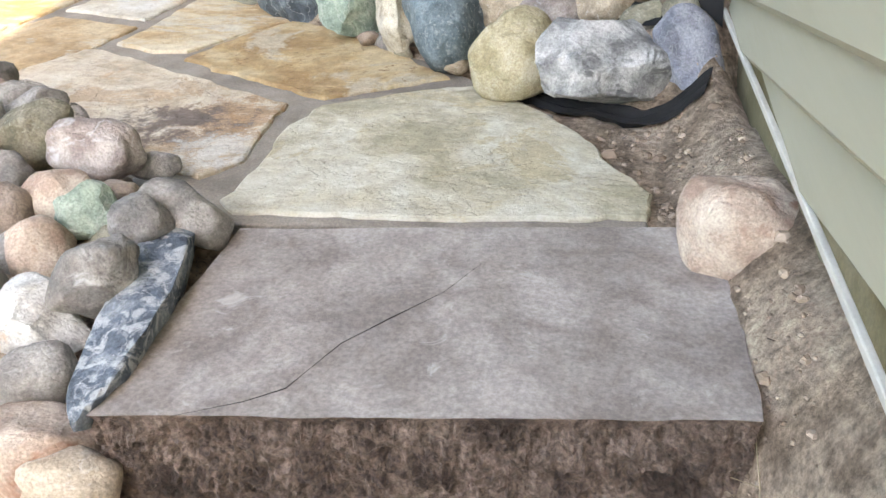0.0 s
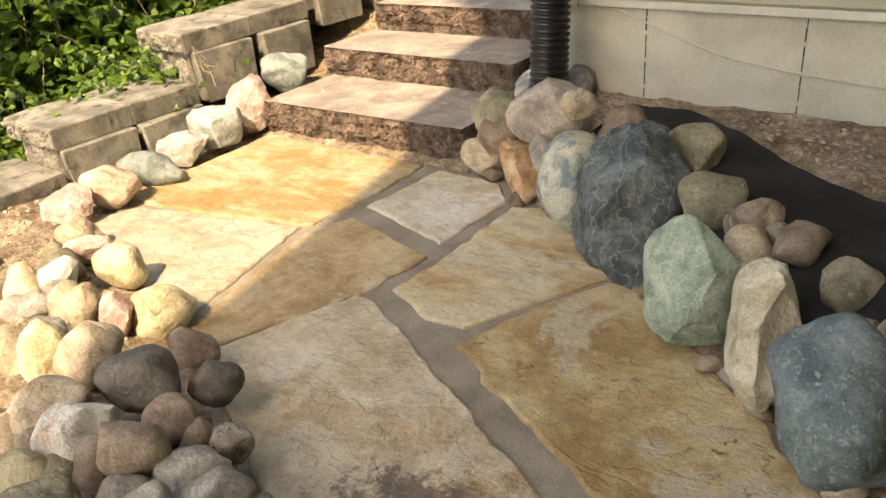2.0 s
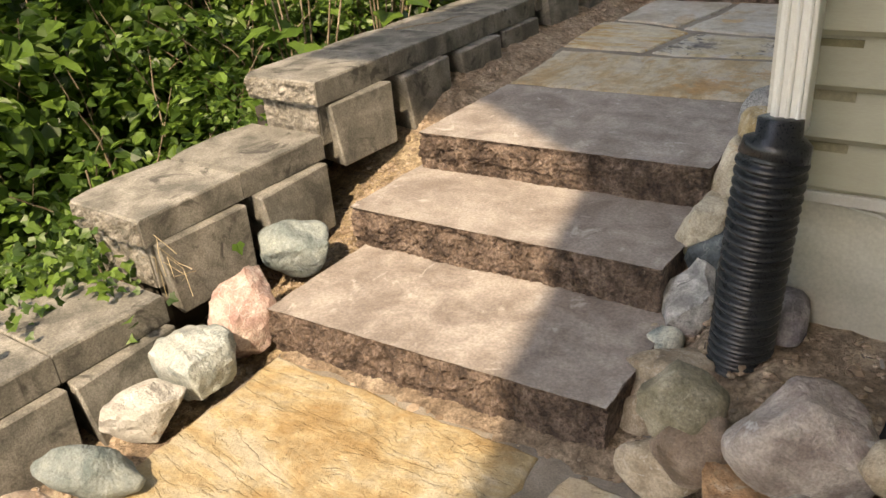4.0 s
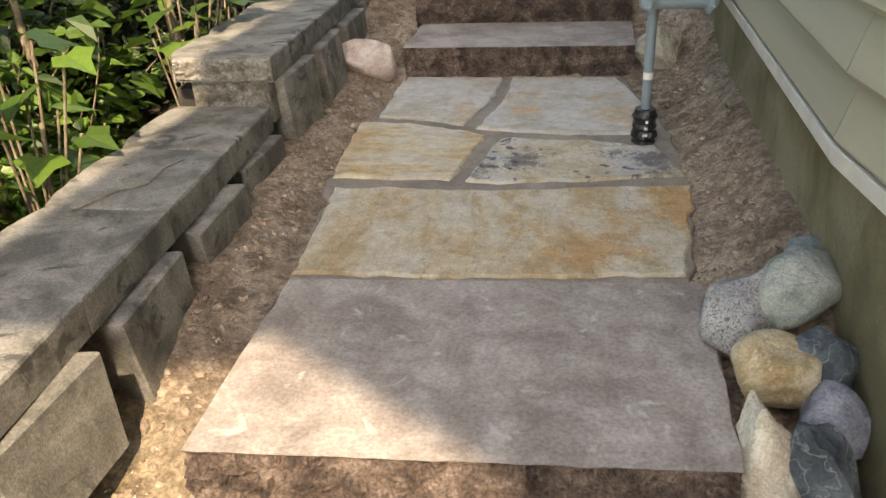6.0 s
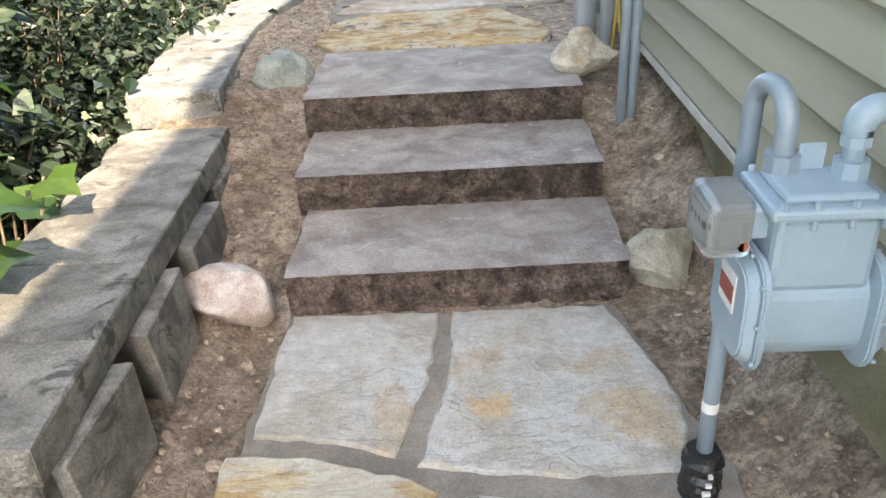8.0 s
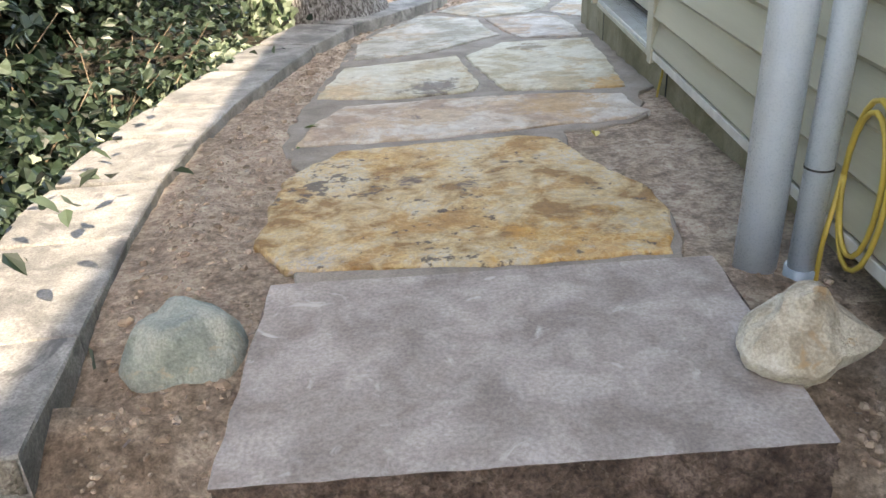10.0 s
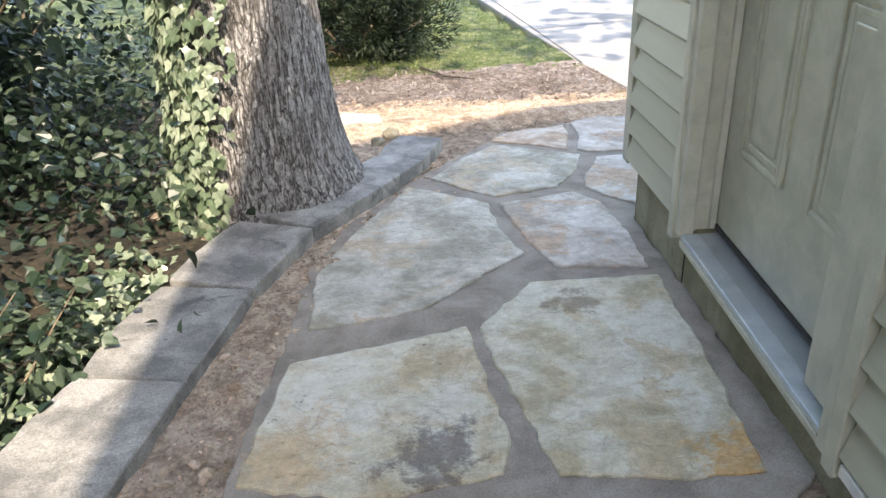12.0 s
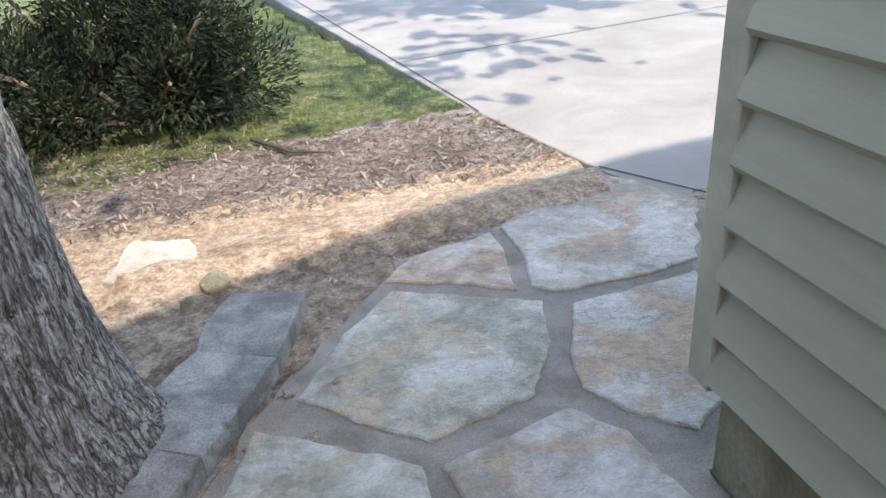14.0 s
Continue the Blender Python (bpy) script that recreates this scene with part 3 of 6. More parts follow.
    col = mix(nt, 0.12, col, ramp(nt, flecks, [(0.36, grey(.15)), (0.47, grey(.5)), (0.53, grey(.5)), (0.66, grey(.85))]), "OVERLAY")
    grain = noise_at(120.0, 4.0, 0.75, 0.0, flat)
    col = mix(nt, fresh, col, ramp(nt, grain, [(0.36, grey(.2)), (0.64, grey(.8))]), "OVERLAY")
    nt.links.new(col, bsdf.inputs["Base Color"])
    rr = ramp(nt, patch, [(.35, grey(.66)), (.65, grey(.86))])
    nt.links.new(rr, bsdf.inputs["Roughness"])
    st = nt.nodes.new("ShaderNodeValToRGB")
    st.color_ramp.interpolation = "LINEAR"
    marks = [(.30, 0), (.41, .06), (.416, .30), (.495, .36), (.50, .62), (.575, .68), (.58, .92), (.72, 1.0)]
    while len(st.color_ramp.elements) < len(marks):
        st.color_ramp.elements.new(.5)
    for e, (p_, v_) in zip(st.color_ramp.elements, marks):
        e.position, e.color = p_, (v_, v_, v_, 1)
    nt.links.new(layers, st.inputs[0])
    height = calc("ADD", calc("MULTIPLY", st.outputs[0], ledge * .55), calc("MULTIPLY", rag, 0.34))
    height = calc("ADD", height, calc("MULTIPLY", grain, 0.10))
    height = calc("ADD", height, calc("MULTIPLY", flecks, 0.14))
    b = node(nt, "ShaderNodeBump", Strength=1.0, Distance=0.024)
    nt.links.new(height, b.inputs["Height"])
    nt.links.new(b.outputs[0], bsdf.inputs["Normal"])
    return m


FLAG = {
    "cream": flag_mat("cream", [(.38, .34, .235), (.51, .465, .35), (.60, .57, .47)], tint=(.46, .39, .25), tint_at=.56),
    "stained": flag_mat("stained", [(.44, .36, .26), (.56, .48, .37), (.62, .56, .46)], tint=(.47, .34, .22), tint_at=.58,
                        blots=((.10, 3.32, .30, (.36, .20, .09)), (-.02, 3.30, .22, (.09, .085, .09)), (.22, 3.06, .16, (.60, .60, .56)))),
    "pitted": flag_mat("pitted", [(.33, .21, .10), (.44, .31, .16), (.52, .41, .25)], tint=(.50, .44, .34), tint_at=.57, dark=(.19, .10, .04), dark_scale=30, dark_at=.67),
    "tan": flag_mat("tan", [(.44, .30, .16), (.54, .42, .26), (.60, .52, .38)], stretch=(1, 2.0, 1), tint=(.56, .52, .44), tint_at=.55),
    "brown": flag_mat("brown", [(.37, .25, .13), (.47, .34, .20), (.53, .42, .27)], tint=(.50, .46, .38), tint_at=.58),
    "pale": flag_mat("pale", [(.48, .42, .32), (.59, .55, .46), (.64, .62, .57)], tint=(.52, .40, .26), tint_at=.57),
    "golden": flag_mat("golden", [(.34, .23, .11), (.42, .33, .195), (.46, .405, .30)], stretch=(.8, 1.5, 1), turn=15, tint=(.40, .20, .075), tint_at=.60),
    "white": flag_mat("white", [(.36, .315, .245), (.42, .385, .32), (.46, .44, .385)], tint=(.38, .30, .20), tint_at=.58),
    "rippled": flag_mat("rippled", [(.42, .31, .18), (.50, .42, .29), (.55, .50, .41)], stretch=(2.2, .8, 1), tint=(.50, .33, .17), tint_at=.60, blots=((-1.48, 7.12, .20, (.50, .29, .12)), (-1.19, 7.4, .2, (.48, .29, .13)))),
    "grained": flag_mat("grained", [(.54, .37, .18), (.60, .49, .31), (.62, .57, .46)], stretch=(.8, 2.4, 1), tint=(.60, .56, .47), tint_at=.50),
    "ashy": flag_mat("ashy", [(.44, .37, .24), (.55, .49, .37), (.56, .54, .49)], tint=(.44, .44, .43), tint_at=.55, dark=(.05, .045, .05), dark_scale=17.0, dark_at=.58,
                     blots=((-1.75, 7.79, .12, (.06, .05, .06)), (-1.26, 7.80, .15, (.06, .06, .08)), (-1.91, 7.72, .10, (.08, .07, .06)), (-1.40, 7.88, .10, (.08, .07, .06)))),
    "chalk": flag_mat("chalk", [(.46, .42, .35), (.54, .515, .46), (.59, .575, .54)], tint=(.50, .40, .28), tint_at=.58, blots=((-1.34, 8.3, .16, (.52, .38, .22)), (-1.80, 8.36, .07, (.58, .38, .18)))),
    "amber": flag_mat("amber", [(.28, .155, .055), (.44, .305, .155), (.52, .415, .26), (.52, .46, .35)], scale=7.0, veins=(.62, .45, .22), tint=(.42, .235, .085), tint_at=.54, dark=(.085, .065, .06), dark_scale=20.0, dark_at=.635, ledge=1.5,
                      blots=((-2.15, 11.43, .07, (.10, .08, .09)), (-1.93, 11.36, .06, (.12, .09, .08)), (-1.54, 10.91, .10, (.15, .09, .06)), (-2.44, 10.79, .09, (.40, .38, .35)), (-1.62, 10.79, .28, (.52, .27, .06)), (-2.2, 11.7, .22, (.50, .31, .12)))),
    "rose": flag_mat("rose", [(.36, .26, .19), (.50, .42, .34), (.58, .54, .48)], tint=(.50, .37, .25), tint_at=.52, dark=(.24, .19, .17), dark_scale=10.0, dark_at=.68, ledge=1.4,
                     blots=((-1.43, 12.39, .28, (.46, .30, .15)), (-1.15, 12.37, .10, (.68, .64, .58)))),
    "greyblue": flag_mat("greyblue", [(.30, .28, .22), (.42, .405, .345), (.54, .53, .475)], tint=(.44, .36, .26), tint_at=.55),
    "lichen": flag_mat("lichen", [(.42, .35, .23), (.52, .485, .37), (.59, .575, .49)], tint=(.44, .36, .24), tint_at=.59, dark=(.11, .09, .08), dark_scale=15.0, dark_at=.69, ledge=1.3,
                       blots=((-2.05, 12.80, .20, (.10, .08, .08)), (-2.45, 12.9, .22, (.52, .39, .24)), (-1.13, 12.70, .16, (.50, .28, .08)), (-1.42, 13.73, .10, (.16, .12, .09)))),
    "slaty": flag_mat("slaty", [(.34, .29, .24), (.46, .425, .38), (.57, .54, .50)], tint=(.46, .33, .23), tint_at=.55),
    "green": flag_mat("green", [(.38, .33, .22), (.50, .47, .36), (.58, .57, .48)], tint=(.46, .38, .25), tint_at=.55, blots=((-1.13, 12.70, .17, (.50, .28, .08)), (-1.42, 13.73, .12, (.22, .17, .11)))),
}
paving_low, paving_mid, paving_top = empty("lower_paving"), empty("middle_paving"), empty("upper_paving")
tagged(paving_low, "irregular tan and orange flagstones set in mortar", "paving", kind="structure")
tagged(paving_mid, "pale flagstone landing between two flights of steps", "paving", kind="structure")
tagged(paving_top, "grey and cream flagstone path beside the house", "paving", kind="structure")


def flag(parent, look_name, top, *pts):
    seed = sum(p[0] * 3 + p[1] for p in pts)
    part("flagstone", slab_bm(pts, top, 0.045, 0.045, 0.010, 0.006, seed), FLAG[look_name], parent)


def top_z(x, y):
    return upper_z(y)


# ---- lower level ----
flag(paving_low, "cream", 0.0, (.42, 2.755), (.36, 2.82), (.39, 3.01), (.35, 3.27), (.41, 3.50), (.79, 3.72), (.89, 3.75), (1.16, 3.50), (1.30, 3.30), (1.35, 3.16), (1.45, 3.00), (1.43, 2.87), (1.0, 2.80))
flag(paving_low, "stained", 0.0, (.29, 3.50), (.30, 3.35), (.32, 3.09), (.31, 3.02), (.25, 2.93), (.03, 2.98), (-.29, 3.15), (-.93, 3.50), (-.75, 3.98), (-.66, 3.98), (-.38, 3.84), (-.02, 3.65))
flag(paving_low, "pitted", 0.0, (-.28, 3.91), (-.18, 4.25), (-.03, 4.47), (.05, 4.45), (.46, 4.13), (.68, 3.92), (.78, 3.82), (.40, 3.56), (.28, 3.61), (.14, 3.69), (-.07, 3.79))
flag(paving_low, "tan", 0.0, (-.66, 4.08), (-.65, 4.31), (-.65, 4.82), (-.55, 4.85), (-.25, 4.70), (-.05, 4.51), (-.20, 4.25), (-.31, 4.00), (-.45, 3.98))
flag(paving_low, "brown", 0.0, (-1.18, 4.44), (-.70, 4.32), (-.73, 4.01), (-.93, 3.53), (-1.10, 3.57), (-1.26, 4.24))
flag(paving_low, "pale", 0.0, (-1.20, 4.55), (-1.16, 5.00), (-.83, 5.0), (-.70, 4.85), (-.70, 4.74), (-.72, 4.42))
flag(paving_low, "golden", 0.0, (-2.27, 4.12), (-2.30, 4.66), (-2.31, 5.02), (-1.69, 5.02), (-1.27, 5.03), (-1.25, 4.72), (-1.28, 4.31), (-1.68, 4.185), (-2.14, 4.12))
flag(paving_low, "white", 0.0, (-2.20, 3.88), (-2.10, 4.085), (-1.31, 4.27), (-1.14, 3.59), (-1.38, 3.62))
part("mortar_bed", slab_bm([(.40, 2.72), (-.02, 2.95), (-.98, 3.48), (-1.45, 3.58), (-2.25, 3.86), (-2.33, 5.06), (-.80, 5.10), (-.50, 4.88), (.0, 4.56), (.75, 3.92), (1.16, 3.53), (1.40, 3.05), (1.44, 2.80)], -0.012, 0.06, 0.07, 0.02, 0.004, 5.0), M_MORTAR, paving_low)
# ---- landing between the flights ----
GZ = 0.478
flag(paving_mid, "rippled", GZ, (-2.40, 6.84), (-1.75, 6.87), (-1.22, 6.93), (-1.18, 7.15), (-1.13, 7.57), (-1.41, 7.54), (-1.83, 7.49), (-2.44, 7.475))
flag(paving_mid, "grained", GZ, (-2.52, 8.19), (-2.30, 8.18), (-2.05, 8.10), (-1.93, 8.04), (-1.98, 7.80), (-2.02, 7.57), (-2.48, 7.575), (-2.50, 7.71))
flag(paving_mid, "ashy", GZ, (-1.87, 8.02), (-1.50, 8.0), (-1.24, 7.95), (-1.15, 7.66), (-1.48, 7.60), (-1.83, 7.555), (-1.96, 7.56), (-1.94, 7.66))
flag(paving_mid, "chalk", GZ, (-2.46, 8.88), (-1.94, 8.88), (-1.965, 8.51), (-2.05, 8.17), (-2.27, 8.245), (-2.455, 8.275))
flag(paving_mid, "chalk", GZ, (-1.89, 8.88), (-1.37, 8.88), (-1.28, 8.58), (-1.23, 8.35), (-1.27, 8.08), (-1.67, 8.085), (-1.99, 8.13), (-1.91, 8.46))
part("mortar_bed", slab_bm([(-2.39, 6.78), (-1.20, 6.86), (-1.12, 7.6), (-1.17, 8.1), (-1.22, 8.4), (-1.33, 8.9), (-2.45, 8.9), (-2.50, 8.2), (-2.47, 7.5)], GZ - 0.011, 0.06, 0.07, 0.02, 0.004, 8.0), M_MORTAR, paving_mid)
# ---- upper path ----
flag(paving_top, "amber", top_z, (-2.50, 10.76), (-2.62, 10.94), (-2.62, 11.39), (-2.60, 11.57), (-2.43, 11.82), (-2.12, 11.87), (-1.67, 11.91), (-1.54, 11.84), (-1.49, 11.61), (-1.34, 11.27), (-1.31, 11.04), (-1.40, 10.74), (-1.91, 10.72))
flag(paving_top, "rose", top_z, (-2.63, 11.93), (-2.60, 12.26), (-2.47, 12.53), (-1.94, 12.58), (-1.36, 12.56), (-1.13, 12.49), (-1.12, 12.25), (-1.07, 12.19), (-1.18, 12.09), (-1.69, 12.01), (-1.99, 11.95), (-2.30, 11.93))
flag(paving_top, "lichen", top_z, (-2.63, 12.73), (-2.56, 13.38), (-1.88, 13.57), (-1.85, 13.32), (-1.80, 12.86), (-1.84, 12.71), (-2.26, 12.63))
flag(paving_top, "green", top_z, (-1.84, 13.56), (-1.58, 13.92), (-1.02, 13.93), (-1.03, 13.42), (-1.06, 12.88), (-1.08, 12.65), (-1.28, 12.64), (-1.68, 12.68), (-1.75, 13.03))
flag(paving_top, "greyblue", top_z, (-2.51, 13.62), (-2.52, 14.13), (-2.41, 14.49), (-2.09, 15.20), (-1.66, 14.88), (-1.65, 14.54), (-1.56, 14.22), (-1.82, 13.97), (-2.03, 13.75), (-2.26, 13.67))
flag(paving_top, "slaty", top_z, (-1.61, 14.86), (-1.18, 14.98), (-1.07, 14.82), (-1.04, 14.51), (-1.02, 14.30), (-1.04, 14.01), (-1.44, 14.07), (-1.52, 14.32), (-1.57, 14.62))
flag(paving_top, "greyblue", top_z, (-1.96, 15.32), (-1.78, 15.63), (-1.53, 15.92), (-1.01, 15.62), (-1.09, 15.35), (-1.25, 15.08), (-1.62, 14.97), (-1.77, 15.11))
flag(paving_top, "slaty", top_z, (-.92, 15.56), (-.37, 15.62), (-.62, 14.95), (-.88, 14.76), (-1.04, 14.91), (-1.10, 15.06), (-1.07, 15.22))
flag(paving_top, "rose", top_z, (-1.54, 16.00), (-1.40, 16.19), (-.99, 16.29), (-1.0, 16.10), (-1.07, 15.74), (-1.29, 15.89))
flag(paving_top, "slaty", top_z, (-.94, 16.34), (-.44, 16.75), (-.24, 16.85), (.03, 16.27), (-.30, 15.72), (-.60, 15.66), (-.94, 15.66), (-1.01, 15.74), (-.93, 16.09))
part("mortar_bed", slab_bm([(-2.44, 10.62), (-1.40, 10.62), (-1.31, 11.05), (-1.35, 11.32), (-1.51, 11.66), (-1.5, 11.95), (-1.2, 12.03), (-1.09, 12.14), (-1.06, 12.5), (-.94, 12.64), (-.94, 14.6), (-.5, 14.8), (-.2, 15.6), (.06, 16.25), (-.26, 16.8), (-.98, 16.36),
                            (-1.45, 16.18), (-1.58, 15.98), (-2.05, 15.35), (-2.42, 14.7), (-2.55, 14.2), (-2.62, 13.2), (-2.68, 12.62), (-2.70, 12.2), (-2.68, 11.9), (-2.58, 11.65), (-2.53, 11.0)], lambda x, y: upper_z(y) - 0.011, 0.07, 0.07, 0.02, 0.004, 11.0), M_MORTAR, paving_top)


# ---- stone steps ----
def step_block(x0, x1, yf, yb, top, height, skew=0.0):
    """A sawn-top stone block with a rock-split front and ends."""
    nx, nz, ny = 200, 26, 10
    bm = bmesh.new()
    seed = yf * 3.1

    def front(u, v):
        x = x0 + (x1 - x0) * u
        y = yf + skew * (u - 0.5)
        bulge = 0.014 * noise.noise((x * 6, v * 5, seed)) + 0.020 * abs(noise.noise((x * 14, v * 4, seed))) + 0.028 * abs(noise.noise((x * 34, v * 9, seed + 4))) + 0.020 * abs(noise.noise((x * 75, v * 17, seed + 8))) - 0.018 * math.sin(math.pi * v)
        edge = 0.004 * noise.noise((x * 15, 0, seed))
        k = smooth01(0.0, 0.10, v) * (1 - .5 * smooth01(.6, .9, v))
        return Vector((x, y + bulge * k + edge, top - height * v))

    rows = [[bm.verts.new(front(i / nx, j / nz)) for i in range(nx + 1)] for j in range(nz + 1)]
    for j in range(nz):
        for i in range(nx):
            f = bm.faces.new((rows[j][i], rows[j + 1][i], rows[j + 1][i + 1], rows[j][i + 1]))
            f.material_index = 1
    back = [[None] * (nx + 1) for _ in range(ny + 1)]
    for k in range(ny + 1):
        for i in range(nx + 1):
            if k == 0:
                back[k][i] = rows[0][i]
            else:
                u, w = i / nx, k / ny
                x = x0 + (x1 - x0) * u + (0.012 * noise.noise((w * 7, seed, u)) if i in (0, nx) else 0)
                y = yf + skew * (u - 0.5) + (yb - yf) * w
                back[k][i] = bm.verts.new((x, y, top + 0.003 * noise.noise((x * 4, y * 4, seed))))
    for k in range(ny):
        for i in range(nx):
            bm.faces.new((back[k][i], back[k][i + 1], back[k + 1][i + 1], back[k + 1][i]))
    for i, flip in ((0, False), (nx, True)):
        low = [bm.verts.new((back[k][i].co.x, back[k][i].co.y, top - height)) for k in range(1, ny + 1)]
        upper = [back[k][i] for k in range(1, ny + 1)]
        col = [rows[j][i] for j in range(nz + 1)]
        ring = col + low + upper[::-1]
        f = bm.faces.new(ring if not flip else ring[::-1])
        f.material_index = 1
    ob = part("stone_step", bm, [M_STEP_TOP, M_STEP_FACE])
    return tagged(ob, "mauve-brown sandstone step block with rock-split face", "step", "stone steps")


first_step = step_block(.475, 1.60, 2.105, 2.76, 0.0, .30, .17)
crack = bmesh.new()
tube_bm([(.62, 2.04, .001), (.73, 2.095, .0012), (.79, 2.14, .001), (.815, 2.20, .001), (.85, 2.28, .0014), (.92, 2.37, .0012), (1.01, 2.48, .001), (1.07, 2.60, .001)], .0008, 5, [.0003, .0008, .0012, .0004, .0009, .0012, .0005, .0003], crack)
part("crack", crack, M_GAP, first_step, "hairline crack across the tread")
step_block(-2.36, -1.11, 5.09, 5.70, .163, .20, .06)
step_block(-2.41, -1.16, 5.62, 6.20, .32, .19, .05)
step_block(-2.39, -1.18, 6.09, 6.84, .478, .18, .07)
step_block(-2.46, -1.28, 8.90, 9.48, .628, .17, .03)
step_block(-2.49, -1.29, 9.42, 9.98, .776, .17, .03)
step_block(-2.52, -1.30, 9.92, 10.68, .930, .18, .03)


# ---- retaining wall ----
wall = empty("retaining_wall")
tagged(wall, "stepped grey concrete block retaining wall with split-faced caps", "retaining wall", kind="structure")


def cap_unit(inner_a, inner_b, outer_a, outer_b, za, zb, thick=0.1):
    """One cap: straight towards the path, rounded and split on the wooded side."""
    ia, ib, oa, ob_ = [Vector(p) for p in (inner_a, inner_b, outer_a, outer_b)]
    n = 10
    ring = [(ia + (ib - ia) * k / 3, za + (zb - za) * k / 3) for k in range(4)]
    mid = (oa + ob_) / 2
    away = (mid - (ia + ib) / 2).normalized()
    for k in range(n + 1):
        t = k / n
        p = ob_ + (oa - ob_) * t + away * (0.035 * math.sin(math.pi * t) ** 0.6) + Vector((noise.noise((oa.x * 9, t * 8, oa.y)), noise.noise((oa.y * 9, t * 8, 3.0)))) * 0.010
        ring.append((p, zb + (za - zb) * t))
    if area2([tuple(p) for p, _ in ring]) < 0:
        ring.reverse()
    bm = bmesh.new()
    levels = [(0.005, 0.0), (0.0, -0.007), (-0.0, -thick * 0.5), (0.0, -thick)]
    pts = [p for p, _ in ring]
    zs = [z for _, z in ring]
    rings = []
    for li, (ins, dz) in enumerate(levels):
        q = shrink(pts, ins) if ins else pts
        rings.append([bm.verts.new((p.x + (0.008 * noise.noise((p.x * 30, p.y * 30, li)) if li == 2 and k > 3 else 0), p.y, z + dz)) for k, (p, z) in enumerate(zip(q, zs))])
    m = len(pts)
    for a, b in zip(rings, rings[1:]):
        for k in range(m):
            f = bm.faces.new((b[k], b[(k + 1) % m], a[(k + 1) % m], a[k]))
    bm.faces.new(rings[0])
    bm.faces.new(rings[-1][::-1])
    part("capstone", bm, M_CAP if thick > .12 else M_BLOCK, wall)


def block_unit(x, y, z_top, length, height, yaw, lean=0.012):
    """A tapering face block below the caps."""
    bm = bmesh.new()
    h, l, d = height, length / 2, 0.26
    co = [(0, -l, 0), (0, l, 0), (-d, l * 0.72, 0), (-d, -l * 0.72, 0)]
    top = [bm.verts.new((c[0], c[1] * 0.97, 0)) for c in co]
    bot = [bm.verts.new((c[0] + (lean if c[0] == 0 else 0), c[1] * 0.86, -h)) for c in co]
    for k in range(4):
        bm.faces.new((top[k], bot[k], bot[(k + 1) % 4], top[(k + 1) % 4]))
    bm.faces.new(top)
    bm.faces.new(bot[::-1])
    bmesh.ops.recalc_face_normals(bm, faces=bm.faces)
    bmesh.ops.bevel(bm, geom=list(bm.edges), offset=0.006, segments=1, affect="EDGES")
    bm.transform(Matrix.Translation((x, y, z_top)) @ Matrix.Rotation(yaw, 4, "Z"))
    part("wall_block", bm, M_BLOCK, wall)


def split_face(name, xi, xo, y, z, h, depth, mat):
    """The broken end of a block, facing down the path."""
    bm = bmesh.new()
    nx, nz = 44, 12
    grid = []
    for j in range(nz + 1):
        row = []
        for i in range(nx + 1):
            x = xi + (xo - xi) * i / nx
            zz = z - h * j / nz
            rough = abs(noise.noise((x * 22, zz * 26, y))) + .6 * abs(noise.noise((x * 55, zz * 60, y + 4))) + .5 * noise.noise((x * 9, zz * 12, y + 9))
            row.append(bm.verts.new((x, y - depth * max(0, rough) * (0 < j < nz) * (0 < i < nx), zz)))
        grid.append(row)
    for j in range(nz):
        for i in range(nx):
            bm.faces.new((grid[j][i], grid[j][i + 1], grid[j + 1][i + 1], grid[j + 1][i]))
    part(name, bm, mat, wall)


def cap_run(y0, y1, z0, z1, width, units, x0, x1, course=True):
    """A straight run of caps from y0 to y1, with the blocks below and the split end where it begins."""
    zf = lambda y: z0 + (z1 - z0) * (y - y0) / (y1 - y0)
    xf = lambda y: x0 + (x1 - x0) * (y - y0) / (y1 - y0)
    for k in range(units):
        a, b = y0 + (y1 - y0) * k / units, y0 + (y1 - y0) * (k + 1) / units - 0.004
        cap_unit((xf(a), a), (xf(b), b), (xf(a) - width, a), (xf(b) - width, b), zf(a), zf(b))
    split_face("split_end", x0 - .004, x0 - width + .004, y0 - .003, z0 - .006, .088, .024, M_SPLIT)
    if course:
        part("course_block", box_bm(x0 - width + .05, y0 + .03, z0 - .28, x0 - .03, y0 + .36, z0 - .103, .006), M_BLOCK, wall)
        split_face("split_end", x0 - .035, x0 - width + .055, y0 + .026, z0 - .106, .17, .014, M_SPLIT)
    # face blocks under the caps, with dark gaps between them
    n = max(1, round((y1 - y0) / 0.50))
    for k in range(n):
        y = y0 + (y1 - y0) * (k + 0.5) / n
        block_unit(xf(y) + 0.045 + .012 * ((k * 7) % 3 - 1), y, zf(y) - 0.104, 0.40, 0.27, .05 * ((k * 5) % 3 - 1), .02)
    # near-black core behind the blocks stands in for the shade in the gaps
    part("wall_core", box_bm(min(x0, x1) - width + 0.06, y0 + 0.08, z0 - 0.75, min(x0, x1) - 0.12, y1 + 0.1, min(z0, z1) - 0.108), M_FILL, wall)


cap_run(2.6, 3.99, .12, .12, .42, 3, -2.50, -2.52, False)
cap_run(4.00, 4.80, .31, .31, .42, 2, -2.56, -2.54)
cap_run(4.84, 5.72, .54, .55, .40, 2, -2.64, -2.62)
cap_run(5.74, 7.77, .755, .69, .40, 4, -2.64, -2.77)
cap_run(7.78, 9.86, .885, .84, .42, 5, -2.745, -2.85)
